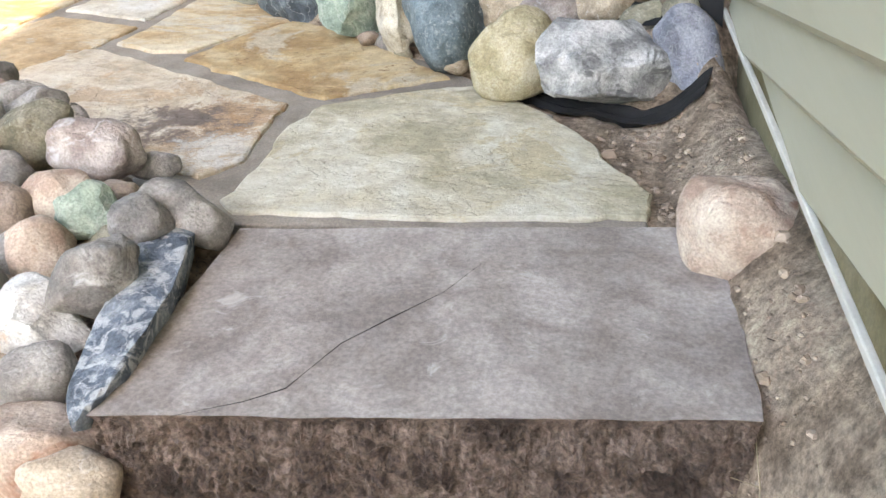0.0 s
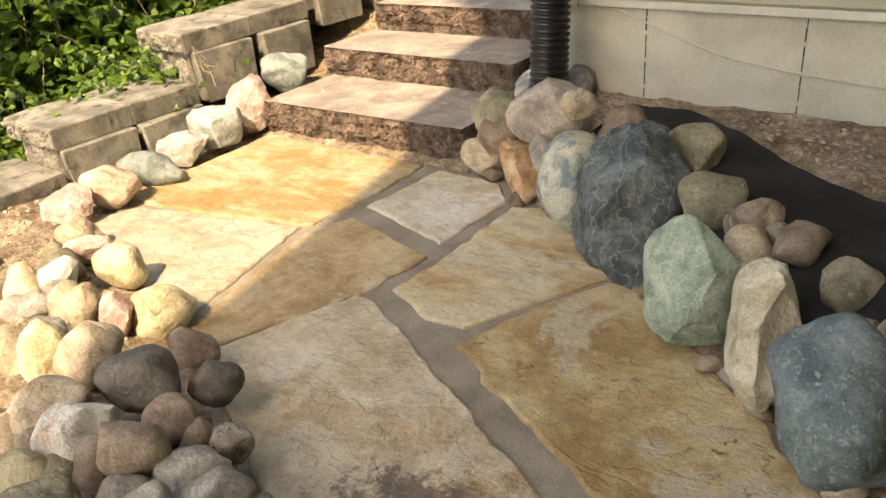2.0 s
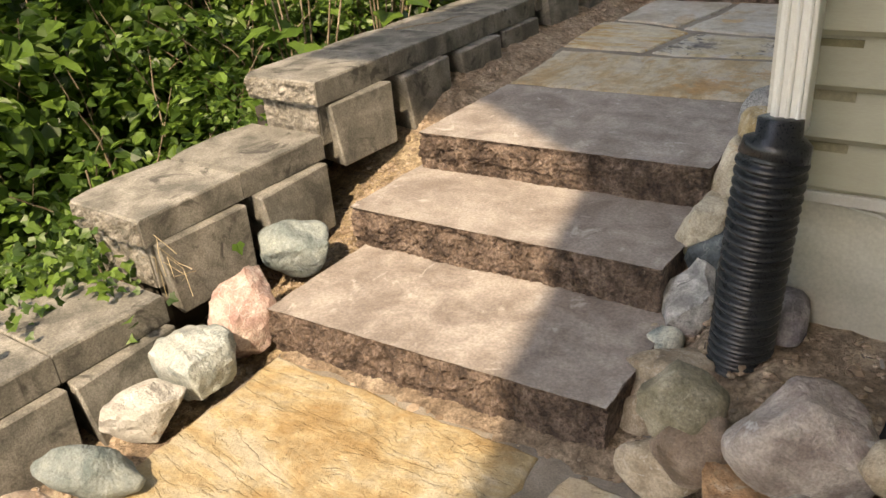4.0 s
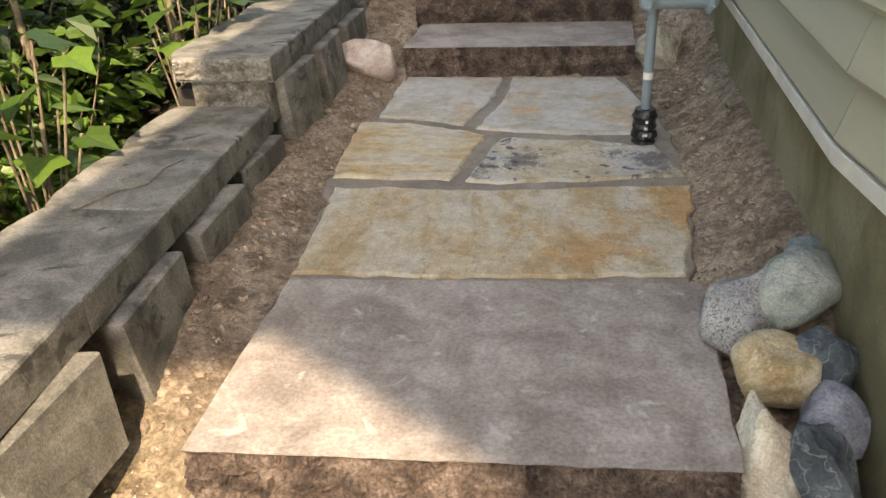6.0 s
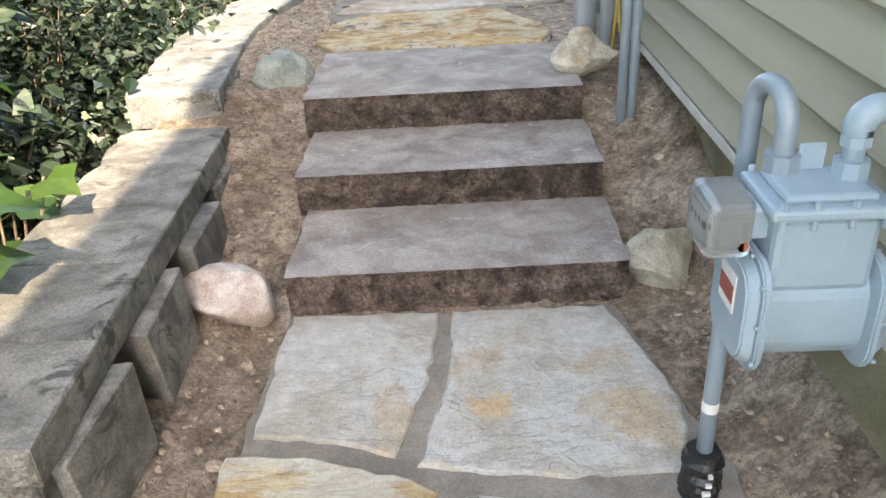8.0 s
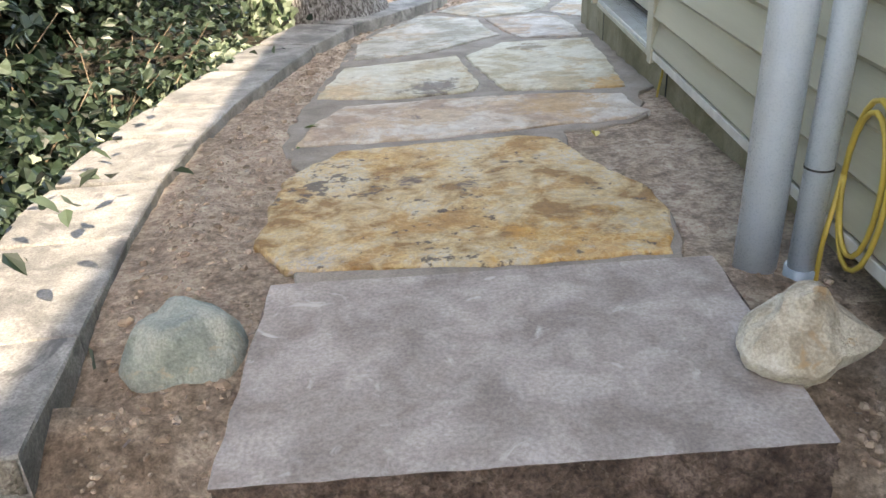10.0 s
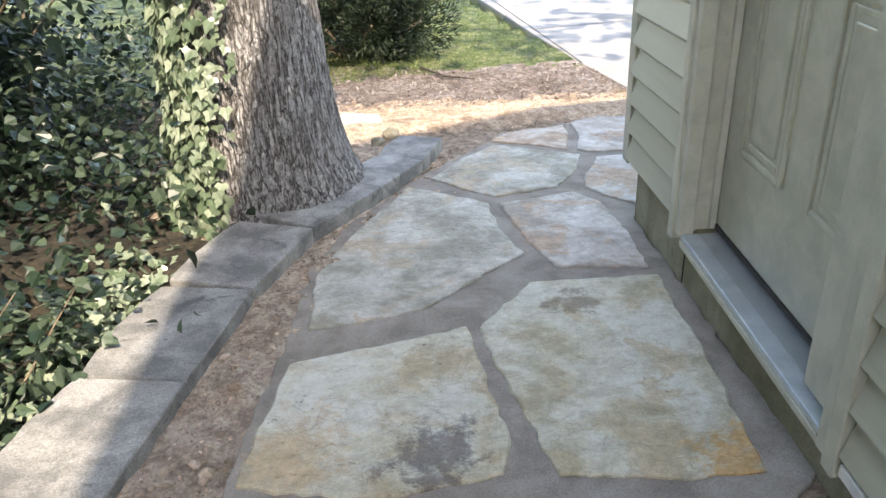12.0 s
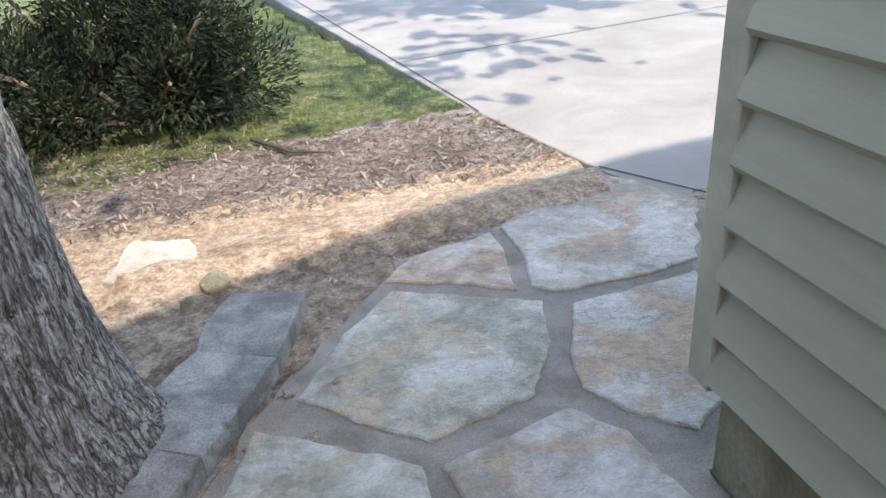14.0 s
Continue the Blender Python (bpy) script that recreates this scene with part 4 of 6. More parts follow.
# curved run along the upper path
CURVE = [(9.99, -2.905, .965), (10.45, -2.96, .945), (11.05, -3.03, .92), (11.55, -3.07, .90), (12.09, -3.06, .88), (12.56, -3.01, .865), (13.25, -2.89, .84), (13.92, -2.77, .815), (14.52, -2.57, .80), (15.05, -2.24, .775), (15.5, -2.0, .75), (15.92, -1.86, .735)]
for (ya, xa, za), (yb, xb, zb) in zip(CURVE, CURVE[1:]):
    t = Vector((xb - xa, yb - ya)).normalized()
    side = Vector((-t.y, t.x)) * (0.40 if yb < 15.4 else 0.28)
    a, b = Vector((xa, ya)), Vector((xb, yb)) - t * 0.004
    cap_unit(a, b, a + side * 1.0, b + side * 1.0, za, zb, 0.15)
for k in range(3):
    block_unit(-2.86 - 0.05 * k, 10.22 + 0.5 * k, .84, 0.38, 0.2, 0.12)
split_face("split_end", -2.91, -3.30, 9.986, .958, .09, .024, M_SPLIT)
split_face("split_end", -2.93, -3.27, 10.02, .862, .17, .014, M_SPLIT)
part("course_block", box_bm(-3.26, 10.024, .66, -2.94, 10.5, .862, .006), M_BLOCK, wall)
part("wall_core", box_bm(-3.25, 10.1, .3, -3.08, 13.0, .75), M_BLOCK, wall)

# ---- house ----
house = empty("wall_house")
tagged(house, "beige vinyl sided house wall on a concrete foundation", "house wall", kind="structure")
LAP = 0.139


def lap_boards(p, q, z0, z1, out, rise=0.0, cut=None):
    """Overlapping siding boards along the line p to q; out is the outward direction."""
    p, q, out = Vector(p), Vector(q), Vector(out)
    z = z0
    while z < z1:
        bm = bmesh.new()
        prof = [(0.0, z + 0.008), (0.024, z), (0.037, z + 0.016), (0.002, z + LAP + 0.006), (-0.008, z + LAP + 0.006), (-0.008, z)]
        ends = [[bm.verts.new((e.x + out.x * o, e.y + out.y * o, h)) for o, h in prof] for e in (p, q)]
        n = len(prof)
        for i in range(n):
            bm.faces.new((ends[0][i], ends[1][i], ends[1][(i + 1) % n], ends[0][(i + 1) % n]))
        bm.faces.new(ends[0][::-1])
        bm.faces.new(ends[1])
        bmesh.ops.recalc_face_normals(bm, faces=bm.faces)
        for v in bm.verts:
            v.co.z += rise * (q.y - v.co.y)
        if cut is not None:
            bmesh.ops.bisect_plane(bm, geom=list(bm.verts) + list(bm.edges) + list(bm.faces), plane_co=(0, 0, cut), plane_no=(0, 0, 1), clear_inner=True)
        if bm.faces:
            part("siding_board", bm, M_SIDING, house)
        else:
            bm.free()
        z += LAP


SX, FX, FL = -0.985, -0.94, -0.90     # siding face, upper and lower foundation face of the long wall
STRIP_Z = 1.03
part("foundation", box_bm(FL, 5.703, -.4, FL + .2, 10.70, STRIP_Z + .02), M_FOUND, house, "yellowish stained concrete foundation")
part("foundation", box_bm(FX, 10.70, -.4, FX + .22, 14.60, STRIP_Z + .02), M_FOUND, house, "yellowish stained concrete foundation")
part("wall_body", box_bm(SX + .008, 6.50, STRIP_Z + .02, SX + .2, 10.7, 6.8), M_TRIM, house)
part("wall_body", box_bm(SX + .008, 10.7, STRIP_Z + .02, SX + .2, 12.44, 4.25), M_TRIM, house)
part("wall_body", box_bm(SX + .008, 13.84, STRIP_Z + .02, SX + .2, 14.62, 2.85), M_TRIM, house)
part("wall_body", box_bm(SX + .008, 12.44, 3.15, SX + .2, 13.84, 3.4), M_TRIM, house)
lap_boards((SX, 6.50), (SX, 12.44), STRIP_Z + .022, 4.1, (-1, 0))
lap_boards((SX, 13.85), (SX, 14.57), STRIP_Z + .018, 2.7, (-1, 0), .045)
part("starter_strip", box_bm(SX - .034, 6.50, STRIP_Z - .018, SX - .018, 12.43, STRIP_Z + .02, .004), M_STRIP, house, "pale metal starter strip")
part("starter_strip", box_bm(SX - .030, 6.50, STRIP_Z - .018, FL + .002, 12.43, STRIP_Z - .006), M_STRIP, house)
part("corner_post", box_bm(SX - .026, 14.565, 1.03, SX + .05, 14.655, 2.86, .004), M_TRIM, house)
part("foundation", box_bm(FX + .22, 14.40, -.4, 8.0, 14.60, 1.02), M_FOUND, house)
part("wall_body", box_bm(SX + .2, 14.42, 1.02, 8.0, 14.62, 2.85), M_TRIM, house)
# joint in the foundation beside the door
part("joint", box_bm(FX - .003, 12.425, .6, FX + .01, 12.437, STRIP_Z - .02), M_GAP, house)
part("joint", box_bm(FX - .003, 13.845, .6, FX + .01, 13.853, STRIP_Z), M_GAP, house)
# face towards the lower court
CX = -0.90                        # corner towards the lower court
part("foundation", box_bm(CX, 5.70, -.4, 1.90, 5.92, .63), M_CONC, house, "pale poured concrete foundation")
lap_boards((CX + .03, 5.73), (SX, 6.50), STRIP_Z + .022, 4.1, (-1, -.14))
part("starter_strip", slab_bm([(SX - .034, 6.50), (SX - .018, 6.50), (CX + .010, 5.70), (CX - .006, 5.70)], STRIP_Z + .02, .038, 9.0, 0.0, 0.001), M_STRIP, house)
part("wall_body", slab_bm([(CX + .045, 5.76), (SX + .012, 6.50), (SX + .2, 6.50), (CX + .3, 5.76)], 6.8, 5.75, 9.0, 0.0, 0.002), M_TRIM, house)
for x in (-.495, .166, .82, 1.46):
    bm = bmesh.new()
    for k in range(7):
        z = .22 + .06 * k
        box_bm(x - .002 + .004 * noise.noise((x, z * 9, 0)), 5.696, z, x + .002, 5.705, z + (.075 if k == 6 else .055 if k % 2 else .04), 0, bm)
    part("form_joint", bm, M_GAP, house)
part("wall_body", box_bm(CX + .004, 5.72, .63, 1.90, 5.92, 6.8), M_TRIM, house)
lap_boards((CX + .08, 5.715), (1.70, 5.715), .645, 4.1, (0, -1))
part("starter_strip", box_bm(CX + .06, 5.675, .615, 1.68, 5.715, .648, .004), M_STRIP, house)
part("corner_post", box_bm(CX - .005, 5.672, .61, CX + .085, 5.745, 4.2, .004), M_STRIP, house)
# wing that closes the court
WX, WS = 1.72, 0.26
part("foundation", box_bm(WX, -3.0, -.5, WX + .2, 5.72, WS + .02), M_FOUND, house)
part("wall_body", box_bm(WX - .015, -3.0, WS + .02, WX + .2, 5.70, 6.8), M_TRIM, house)
lap_boards((WX - .022, -3.0), (WX - .022, 5.69), -.275, 3.6, (-1, 0), .165, WS + .004)
part("starter_strip", box_bm(WX - .060, -3.0, WS - .010, WX - .046, 5.69, WS + .006, .003), M_STRIP, house)
# unseen slabs added as sun blockers, outlines projected back from the shadow edges
part("roof", slab_bm([(1.02, -5.43), (-.42, .87), (9.5, .87), (9.5, -5.43)], 7.0, .2, 20.0, 0.0, 0.004), M_TRIM, house)
part("roof", slab_bm([(-.42, .872), (-1.13, 1.35), (-1.24, 1.25), (-1.42, 1.18), (-1.86, 1.13), (-1.90, 8.87), (-1.70, 10.78), (.18, 11.5), (1.38, 11.78), (9.5, 12.58), (9.5, .872)], 7.0, .2, 20.0, 0.0, 0.004), M_TRIM, house)
part("wall_body", box_bm(8.0, -3.0, -.4, 8.2, 12.0, 6.8), M_TRIM, house)
part("wall_body", box_bm(WX, -3.2, -.5, 8.2, -3.0, 6.8), M_TRIM, house)

# ---- door ----
door = empty("door_1")
tagged(door, "closed beige panelled side door with aluminium sill", "door", kind="structure")
DX = -0.86
part("door_leaf", box_bm(DX, 12.76, 1.08, DX + .045, 13.77, 3.1, .004), M_DOOR, door)


def door_panel(y0, y1, z0, z1):
    bm = bmesh.new()
    for inset, dx, t in ((0.0, -.010, .022), (.035, -.004, .05), (.075, -.008, .02)):
        a, b, c, d = y0 + inset, y1 - inset, z0 + inset, z1 - inset
        if inset < .07:
            for bx in ((a, a + .022, c, d), (b - .022, b, c, d), (a + .022, b - .022, c, c + .022), (a + .022, b - .022, d - .022, d)):
                box_bm(DX + dx, bx[0], bx[2], DX + .004, bx[1], bx[3], .004, bm)
        else:
            box_bm(DX + dx, a, c, DX + .004, b, d, .007, bm)
    part("door_panel", bm, M_DOOR, door)


door_panel(12.79, 13.10, 1.43, 2.1)
door_panel(13.28, 13.63, 1.43, 2.1)
part("jamb", box_bm(SX + .02, 12.56, 1.06, DX + .06, 12.755, 3.15), M_TRIM, door)
part("jamb", box_bm(SX - .02, 13.775, 1.045, DX + .06, 13.80, 3.15), M_TRIM, door)
part("jamb_stop", box_bm(DX - .03, 13.755, 1.06, DX - .004, 13.775, 3.1), M_TRIM, door)
part("casing", box_bm(SX - .040, 12.445, .985, SX + .03, 12.505, 3.2, .005), M_TRIM, door)
part("casing", box_bm(SX - .030, 12.508, 1.0, SX + .03, 12.56, 3.2, .005), M_TRIM, door)
part("casing", box_bm(SX - .040, 13.80, 1.0, SX + .03, 13.855, 3.2, .005), M_TRIM, door)
part("casing", box_bm(SX - .030, 13.745, 1.035, SX + .03, 13.797, 3.2, .005), M_TRIM, door)
part("weather_strip", box_bm(DX - .012, 13.768, 1.07, DX + .01, 13.7745, 3.1), M_GAP, door)
part("weather_strip", box_bm(DX - .008, 12.76, 1.063, DX + .01, 13.768, 1.078), M_GAP, door)
part("sill", box_bm(SX - .022, 12.50, 1.025, DX + .04, 13.74, 1.05, .004), M_SILL, door, "dull aluminium door sill")
part("sill_nosing", box_bm(SX - .026, 12.50, 1.0, SX - .008, 13.74, 1.024, .003), M_TRIM, door)
part("door_head", box_bm(SX - .03, 12.445, 3.1, DX + .05, 13.855, 3.2), M_TRIM, door)

# ---- driveway ----
part_drive = part("driveway", slab_bm([(-.05, 16.25), (-.22, 16.86), (-.57, 18.26), (-.87, 19.93), (-1.38, 22.8), (-6.0, 48), (30, 48), (30, 16.0), (8, 14.7), (.1, 14.7)], .628, .12, 4.0, 0.0, 0.006), M_DRIVE)
tagged(part_drive, "pale sunlit concrete driveway with control joints", "driveway", kind="structure")
for a, b in (((-.20, 16.85), (.45, 15.85)), ((-.50, 18.0), (-1.20, 22.8)), ((-.73, 19.45), (6, 20.6)), ((-1.5, 24.0), (8, 25.6))):
    d = (Vector(b) - Vector(a)).normalized()
    s_ = Vector((-d.y, d.x)) * 0.006
    bm = bmesh.new()
    bm.faces.new([bm.verts.new((p.x, p.y, .6325)) for p in (Vector(a) - s_, Vector(b) - s_, Vector(b) + s_, Vector(a) + s_)])
    part("control_joint", bm, M_GAP, part_drive)


# ---- rocks ----
ROCK_N = [0]


def rock(look_name, x, y, z, a, b, c, yaw, ang, tilt=60):
    """A water-worn or broken stone with half-axes a, b, c."""
    ROCK_N[0] += 1
    k = ROCK_N[0]
    rnd = random.Random(k * 7 + 1)
    bm = bmesh.new()
    big = max(a, b)
    bmesh.ops.create_icosphere(bm, subdivisions=4 if big > 0.09 else 3, radius=1.0)
    sharp = look_name in ANGULAR
    planes = []
    for _ in range(17 if sharp else 10):
        n = Vector((rnd.gauss(0, 1), rnd.gauss(0, 1), rnd.gauss(0, 1))).normalized()
        planes.append((n, rnd.uniform(0.58, 0.86) if sharp else rnd.uniform(0.64, 0.93)))
    for v in bm.verts:
        p = v.co.copy()
        for n, d in planes:
            h = p.dot(n) - d
            if h > 0:
                p -= n * h * (0.99 if sharp else 0.82)
        q = p * 1.4 + Vector((k * 3.7, k * 1.3, 0))
        p *= 1 + 0.19 * noise.noise(q) + (0.05 if sharp else 0.035) * noise.noise(q * 2.9) + (0.03 if sharp else 0.010) * noise.noise(q * 8) + (0.018 if sharp else 0.004) * noise.noise(q * 19)
        grow = 1.17 if sharp else 1.13
        v.co = Vector((p.x * a, p.y * b, p.z * c)) * grow
    m = pose(0, 0, 0, tilt, 0, yaw) @ pose(0, 0, 0, 0, 0, ang)
    bm.transform(m)
    if sharp:
        bm.normal_update()
        for e in bm.edges:
            e.smooth = len(e.link_faces) < 2 or e.calc_face_angle() < 0.30
    name = "boulder" if big > 0.11 else "cobble"
    ob = part(name, bm, M_ROCK[look_name], smooth=True)
    ob.location = (x, y, z)
    if z < 0.45:
        side = "right bank" if x > -1.0 and y > 3.3 and (x + 0.95) * 0.574 + (y - 5.0) * 0.82 > -0.25 else "cobble pile"
    else:
        side = "stones beside the steps"
    words = ROCK_WORDS[look_name]
    tail = {"right bank": "stone banked beside the flagstones", "cobble pile": "rounded stone in a loose pile", "stones beside the steps": "stone set beside the steps"}[side]
    tagged(ob, words + " " + tail, "rock", {"right bank": "stones of the bank", "cobble pile": "stones of the pile"}.get(side, side))


rock("orange", -0.69, 4.96, 0.10, 0.096, 0.144, 0.094, 32, 8)
rock("pale", -0.39, 4.84, 0.15, 0.122, 0.183, 0.120, 32, -12)
rock("slate", -0.06, 4.67, 0.20, 0.171, 0.267, 0.171, 32, 0)
rock("green", 0.29, 4.29, 0.16, 0.132, 0.179, 0.123, 32, 5)
rock("cream", 0.53, 4.13, 0.20, 0.083, 0.212, 0.106, 32, -10)
rock("blue", 0.75, 3.96, 0.16, 0.158, 0.184, 0.136, 32, 8)
rock("yellow", 1.02, 3.70, 0.12, 0.158, 0.140, 0.119, 32, -10)
rock("tan", 0.80, 3.85, 0.03, 0.047, 0.028, 0.029, 32, 0)
rock("brown", 0.40, 4.15, 0.03, 0.046, 0.030, 0.030, 32, 0)
rock("olive", 0.20, 4.67, 0.27, 0.097, 0.093, 0.076, 32, 0)
rock("brown", 0.36, 4.58, 0.27, 0.073, 0.058, 0.052, 32, 0)
rock("tan", 0.39, 4.46, 0.20, 0.071, 0.090, 0.064, 32, 0)
rock("brown", 0.51, 4.47, 0.27, 0.073, 0.058, 0.052, 32, 0)
rock("olive", 0.67, 4.37, 0.23, 0.083, 0.069, 0.060, 32, -20)
rock("brown", 0.75, 4.17, 0.18, 0.061, 0.071, 0.053, 32, 25)
rock("olive", 0.84, 4.19, 0.26, 0.066, 0.056, 0.049, 32, -20)
rock("olive", 0.88, 4.03, 0.19, 0.065, 0.071, 0.055, 32, -35)
rock("brown", 1.00, 4.08, 0.27, 0.104, 0.069, 0.068, 32, -10)
rock("tan", 0.97, 3.99, 0.20, 0.106, 0.086, 0.076, 32, 0)
rock("olive", -0.90, 5.10, 0.27, 0.105, 0.099, 0.082, 32, 0)
rock("brown", -0.86, 5.05, 0.20, 0.094, 0.083, 0.071, 32, 30)
rock("tan", -0.91, 5.05, 0.10, 0.112, 0.085, 0.078, 32, 0)
rock("pinkgrey", -0.59, 5.02, 0.34, 0.157, 0.123, 0.111, 32, -10)
rock("tan", -0.42, 4.93, 0.42, 0.065, 0.051, 0.046, 32, 0)
rock("grey", -0.55, 4.91, 0.20, 0.053, 0.078, 0.052, 32, 10)
rock("brown", -0.31, 5.02, 0.25, 0.076, 0.072, 0.059, 32, 0)
rock("brown", -0.27, 5.04, 0.33, 0.080, 0.066, 0.058, 32, 0)
rock("olive", 0.03, 4.96, 0.30, 0.102, 0.093, 0.078, 32, 0)
rock("grey", -0.17, 5.00, 0.30, 0.079, 0.060, 0.055, 32, 0)
rock("brown", -0.88, 5.03, 0.03, 0.043, 0.035, 0.031, 32, 0)
rock("tan", 0.35, 4.47, 0.15, 0.034, 0.076, 0.041, 32, 0)
rock("greywhite", 1.30, 3.61, 0.13, 0.195, 0.148, 0.136, 21, -8)
rock("bluegrey", 1.56, 3.65, 0.14, 0.107, 0.141, 0.098, 21, 12)
rock("pinkgrey", 1.13, 3.95, 0.20, 0.113, 0.098, 0.084, 21, 0)
rock("tan", 1.31, 3.90, 0.24, 0.099, 0.080, 0.071, 21, 0)
rock("olive", 1.44, 3.86, 0.21, 0.087, 0.062, 0.059, 21, 0)
rock("brown", 1.43, 3.92, 0.29, 0.069, 0.044, 0.044, 21, 0)
rock("brown", 1.55, 3.90, 0.24, 0.096, 0.074, 0.068, 21, -10)
rock("brown", 1.33, 3.92, 0.34, 0.050, 0.044, 0.038, 21, 0)
rock("grey", 1.25, 3.96, 0.29, 0.062, 0.049, 0.044, 21, 0)
rock("brown", 1.13, 3.93, 0.33, 0.072, 0.062, 0.053, 21, 0)
rock("brown", 1.18, 3.79, 0.15, 0.048, 0.048, 0.038, 21, 0)
rock("pinktan", 1.63, 2.71, 0.07, 0.128, 0.133, 0.104, 11, -10)
rock("bluestreak", 0.405, 2.37, 0.00, 0.085, 0.345, 0.085, 13, 0, 4)
rock("pinkgrey", 0.04, 2.81, 0.12, 0.110, 0.075, 0.073, 11, -5)
rock("grey", 0.36, 2.61, 0.07, 0.120, 0.076, 0.076, 11, -20)
rock("grey", 0.15, 2.88, 0.05, 0.075, 0.036, 0.042, 11, 0)
rock("grey", 0.32, 2.52, 0.09, 0.062, 0.065, 0.051, 11, -25)
rock("grey", 0.32, 2.33, 0.07, 0.066, 0.100, 0.065, 11, -32)
rock("green", 0.16, 2.56, 0.08, 0.059, 0.067, 0.051, 11, 0)
rock("pinktan", 0.04, 2.63, 0.08, 0.081, 0.065, 0.058, 11, 0)
rock("pinktan", 0.10, 2.45, 0.03, 0.075, 0.078, 0.061, 11, 0)
rock("white", 0.21, 2.27, -0.02, 0.101, 0.085, 0.074, 11, -10)
rock("grey", 0.26, 2.16, -0.06, 0.072, 0.068, 0.056, 11, 0)
rock("pinktan", 0.32, 2.03, -0.12, 0.103, 0.091, 0.077, 11, 0)
rock("tan", 0.43, 1.98, -0.14, 0.085, 0.066, 0.060, 11, 0)
rock("brown", 0.18, 2.67, 0.07, 0.060, 0.035, 0.037, 11, 0)
rock("brown", -0.03, 2.54, 0.05, 0.055, 0.082, 0.054, 11, 0)
rock("grey", 0.03, 2.30, 0.02, 0.071, 0.071, 0.056, 11, 0)
rock("olive", -0.19, 2.89, 0.10, 0.113, 0.079, 0.076, 32, 28)
rock("grey", -0.29, 3.02, 0.12, 0.099, 0.058, 0.060, 32, 15)
rock("grey", -0.38, 3.05, 0.13, 0.088, 0.054, 0.055, 32, 15)
rock("speckle", -0.19, 3.08, 0.06, 0.036, 0.061, 0.038, 32, 10)
rock("grey", -0.07, 3.01, 0.05, 0.050, 0.042, 0.037, 32, -10)
rock("speckle", -0.41, 3.18, 0.10, 0.057, 0.051, 0.043, 32, 0)
rock("dark", -0.63, 3.32, 0.10, 0.063, 0.063, 0.050, 32, 0)
rock("brown", -0.86, 3.42, 0.08, 0.072, 0.054, 0.050, 32, -25)
rock("brown", -0.54, 3.13, 0.14, 0.069, 0.069, 0.056, 32, 0)
rock("dark", -0.74, 3.17, 0.16, 0.099, 0.080, 0.071, 32, 15)
rock("brown", -0.50, 3.00, 0.19, 0.087, 0.065, 0.060, 32, -5)
rock("brown", -0.57, 2.95, 0.14, 0.060, 0.066, 0.050, 32, 0)
rock("brown", -0.46, 3.14, 0.12, 0.048, 0.048, 0.038, 32, 0)
rock("grey", -0.45, 2.93, 0.12, 0.072, 0.047, 0.046, 32, 10)
rock("grey", -0.34, 2.91, 0.13, 0.056, 0.072, 0.051, 32, -10)
rock("olive", -0.53, 2.78, 0.14, 0.106, 0.071, 0.070, 32, 10)
rock("orange", -0.41, 2.78, 0.12, 0.085, 0.054, 0.054, 32, 18)
rock("pinkgrey", -0.29, 2.75, 0.10, 0.079, 0.082, 0.064, 32, 30)
rock("bluegrey", -0.45, 2.69, 0.06, 0.102, 0.092, 0.077, 32, 0)
rock("grey", -0.18, 2.76, 0.06, 0.056, 0.056, 0.045, 32, 0)
rock("white", -0.74, 2.98, 0.10, 0.085, 0.118, 0.080, 32, -38)
rock("tan", -0.90, 3.00, 0.12, 0.107, 0.078, 0.073, 32, 15)
rock("yellow", -0.77, 2.85, 0.10, 0.067, 0.064, 0.052, 32, 0)
rock("tan", -1.02, 3.20, 0.12, 0.096, 0.089, 0.074, 32, -15)
rock("yellow", -1.17, 3.14, 0.12, 0.062, 0.090, 0.060, 32, 0)
rock("tan", -1.36, 3.37, 0.10, 0.054, 0.069, 0.049, 32, 0)
rock("pink", -1.24, 3.41, 0.08, 0.069, 0.065, 0.054, 32, 0)
rock("yellow", -1.17, 3.52, 0.06, 0.105, 0.086, 0.076, 32, 30)
rock("yellow", -1.52, 3.61, 0.08, 0.089, 0.076, 0.066, 32, -10)
rock("pink", -1.76, 3.63, 0.08, 0.079, 0.066, 0.058, 32, 0)
rock("white", -1.60, 3.42, 0.10, 0.077, 0.085, 0.065, 32, 0)
rock("tan", -1.93, 3.69, 0.08, 0.076, 0.060, 0.054, 32, 0)
rock("pinktan", -2.26, 4.04, 0.08, 0.119, 0.093, 0.084, 32, -10)
rock("pink", -2.23, 3.83, 0.08, 0.104, 0.104, 0.083, 32, 0)
rock("bluegrey", -0.65, 2.72, 0.05, 0.082, 0.068, 0.060, 32, 0)
rock("tan", -0.97, 2.87, 0.05, 0.093, 0.093, 0.074, 32, 0)
rock("tan", -1.68, 3.34, 0.06, 0.081, 0.102, 0.073, 32, 0)
rock("tan", -1.36, 3.08, 0.05, 0.107, 0.089, 0.078, 32, 0)
rock("paleblue", -2.32, 4.29, 0.06, 0.148, 0.077, 0.085, 32, -10)
rock("white", -2.40, 4.53, 0.07, 0.131, 0.097, 0.090, 32, 8)
rock("pale2", -2.40, 4.75, 0.11, 0.130, 0.130, 0.104, 32, -20)
rock("pink", -2.46, 5.05, 0.14, 0.137, 0.143, 0.112, 32, -10)
rock("paleblue", -2.50, 5.37, 0.22, 0.141, 0.108, 0.099, 32, 0)
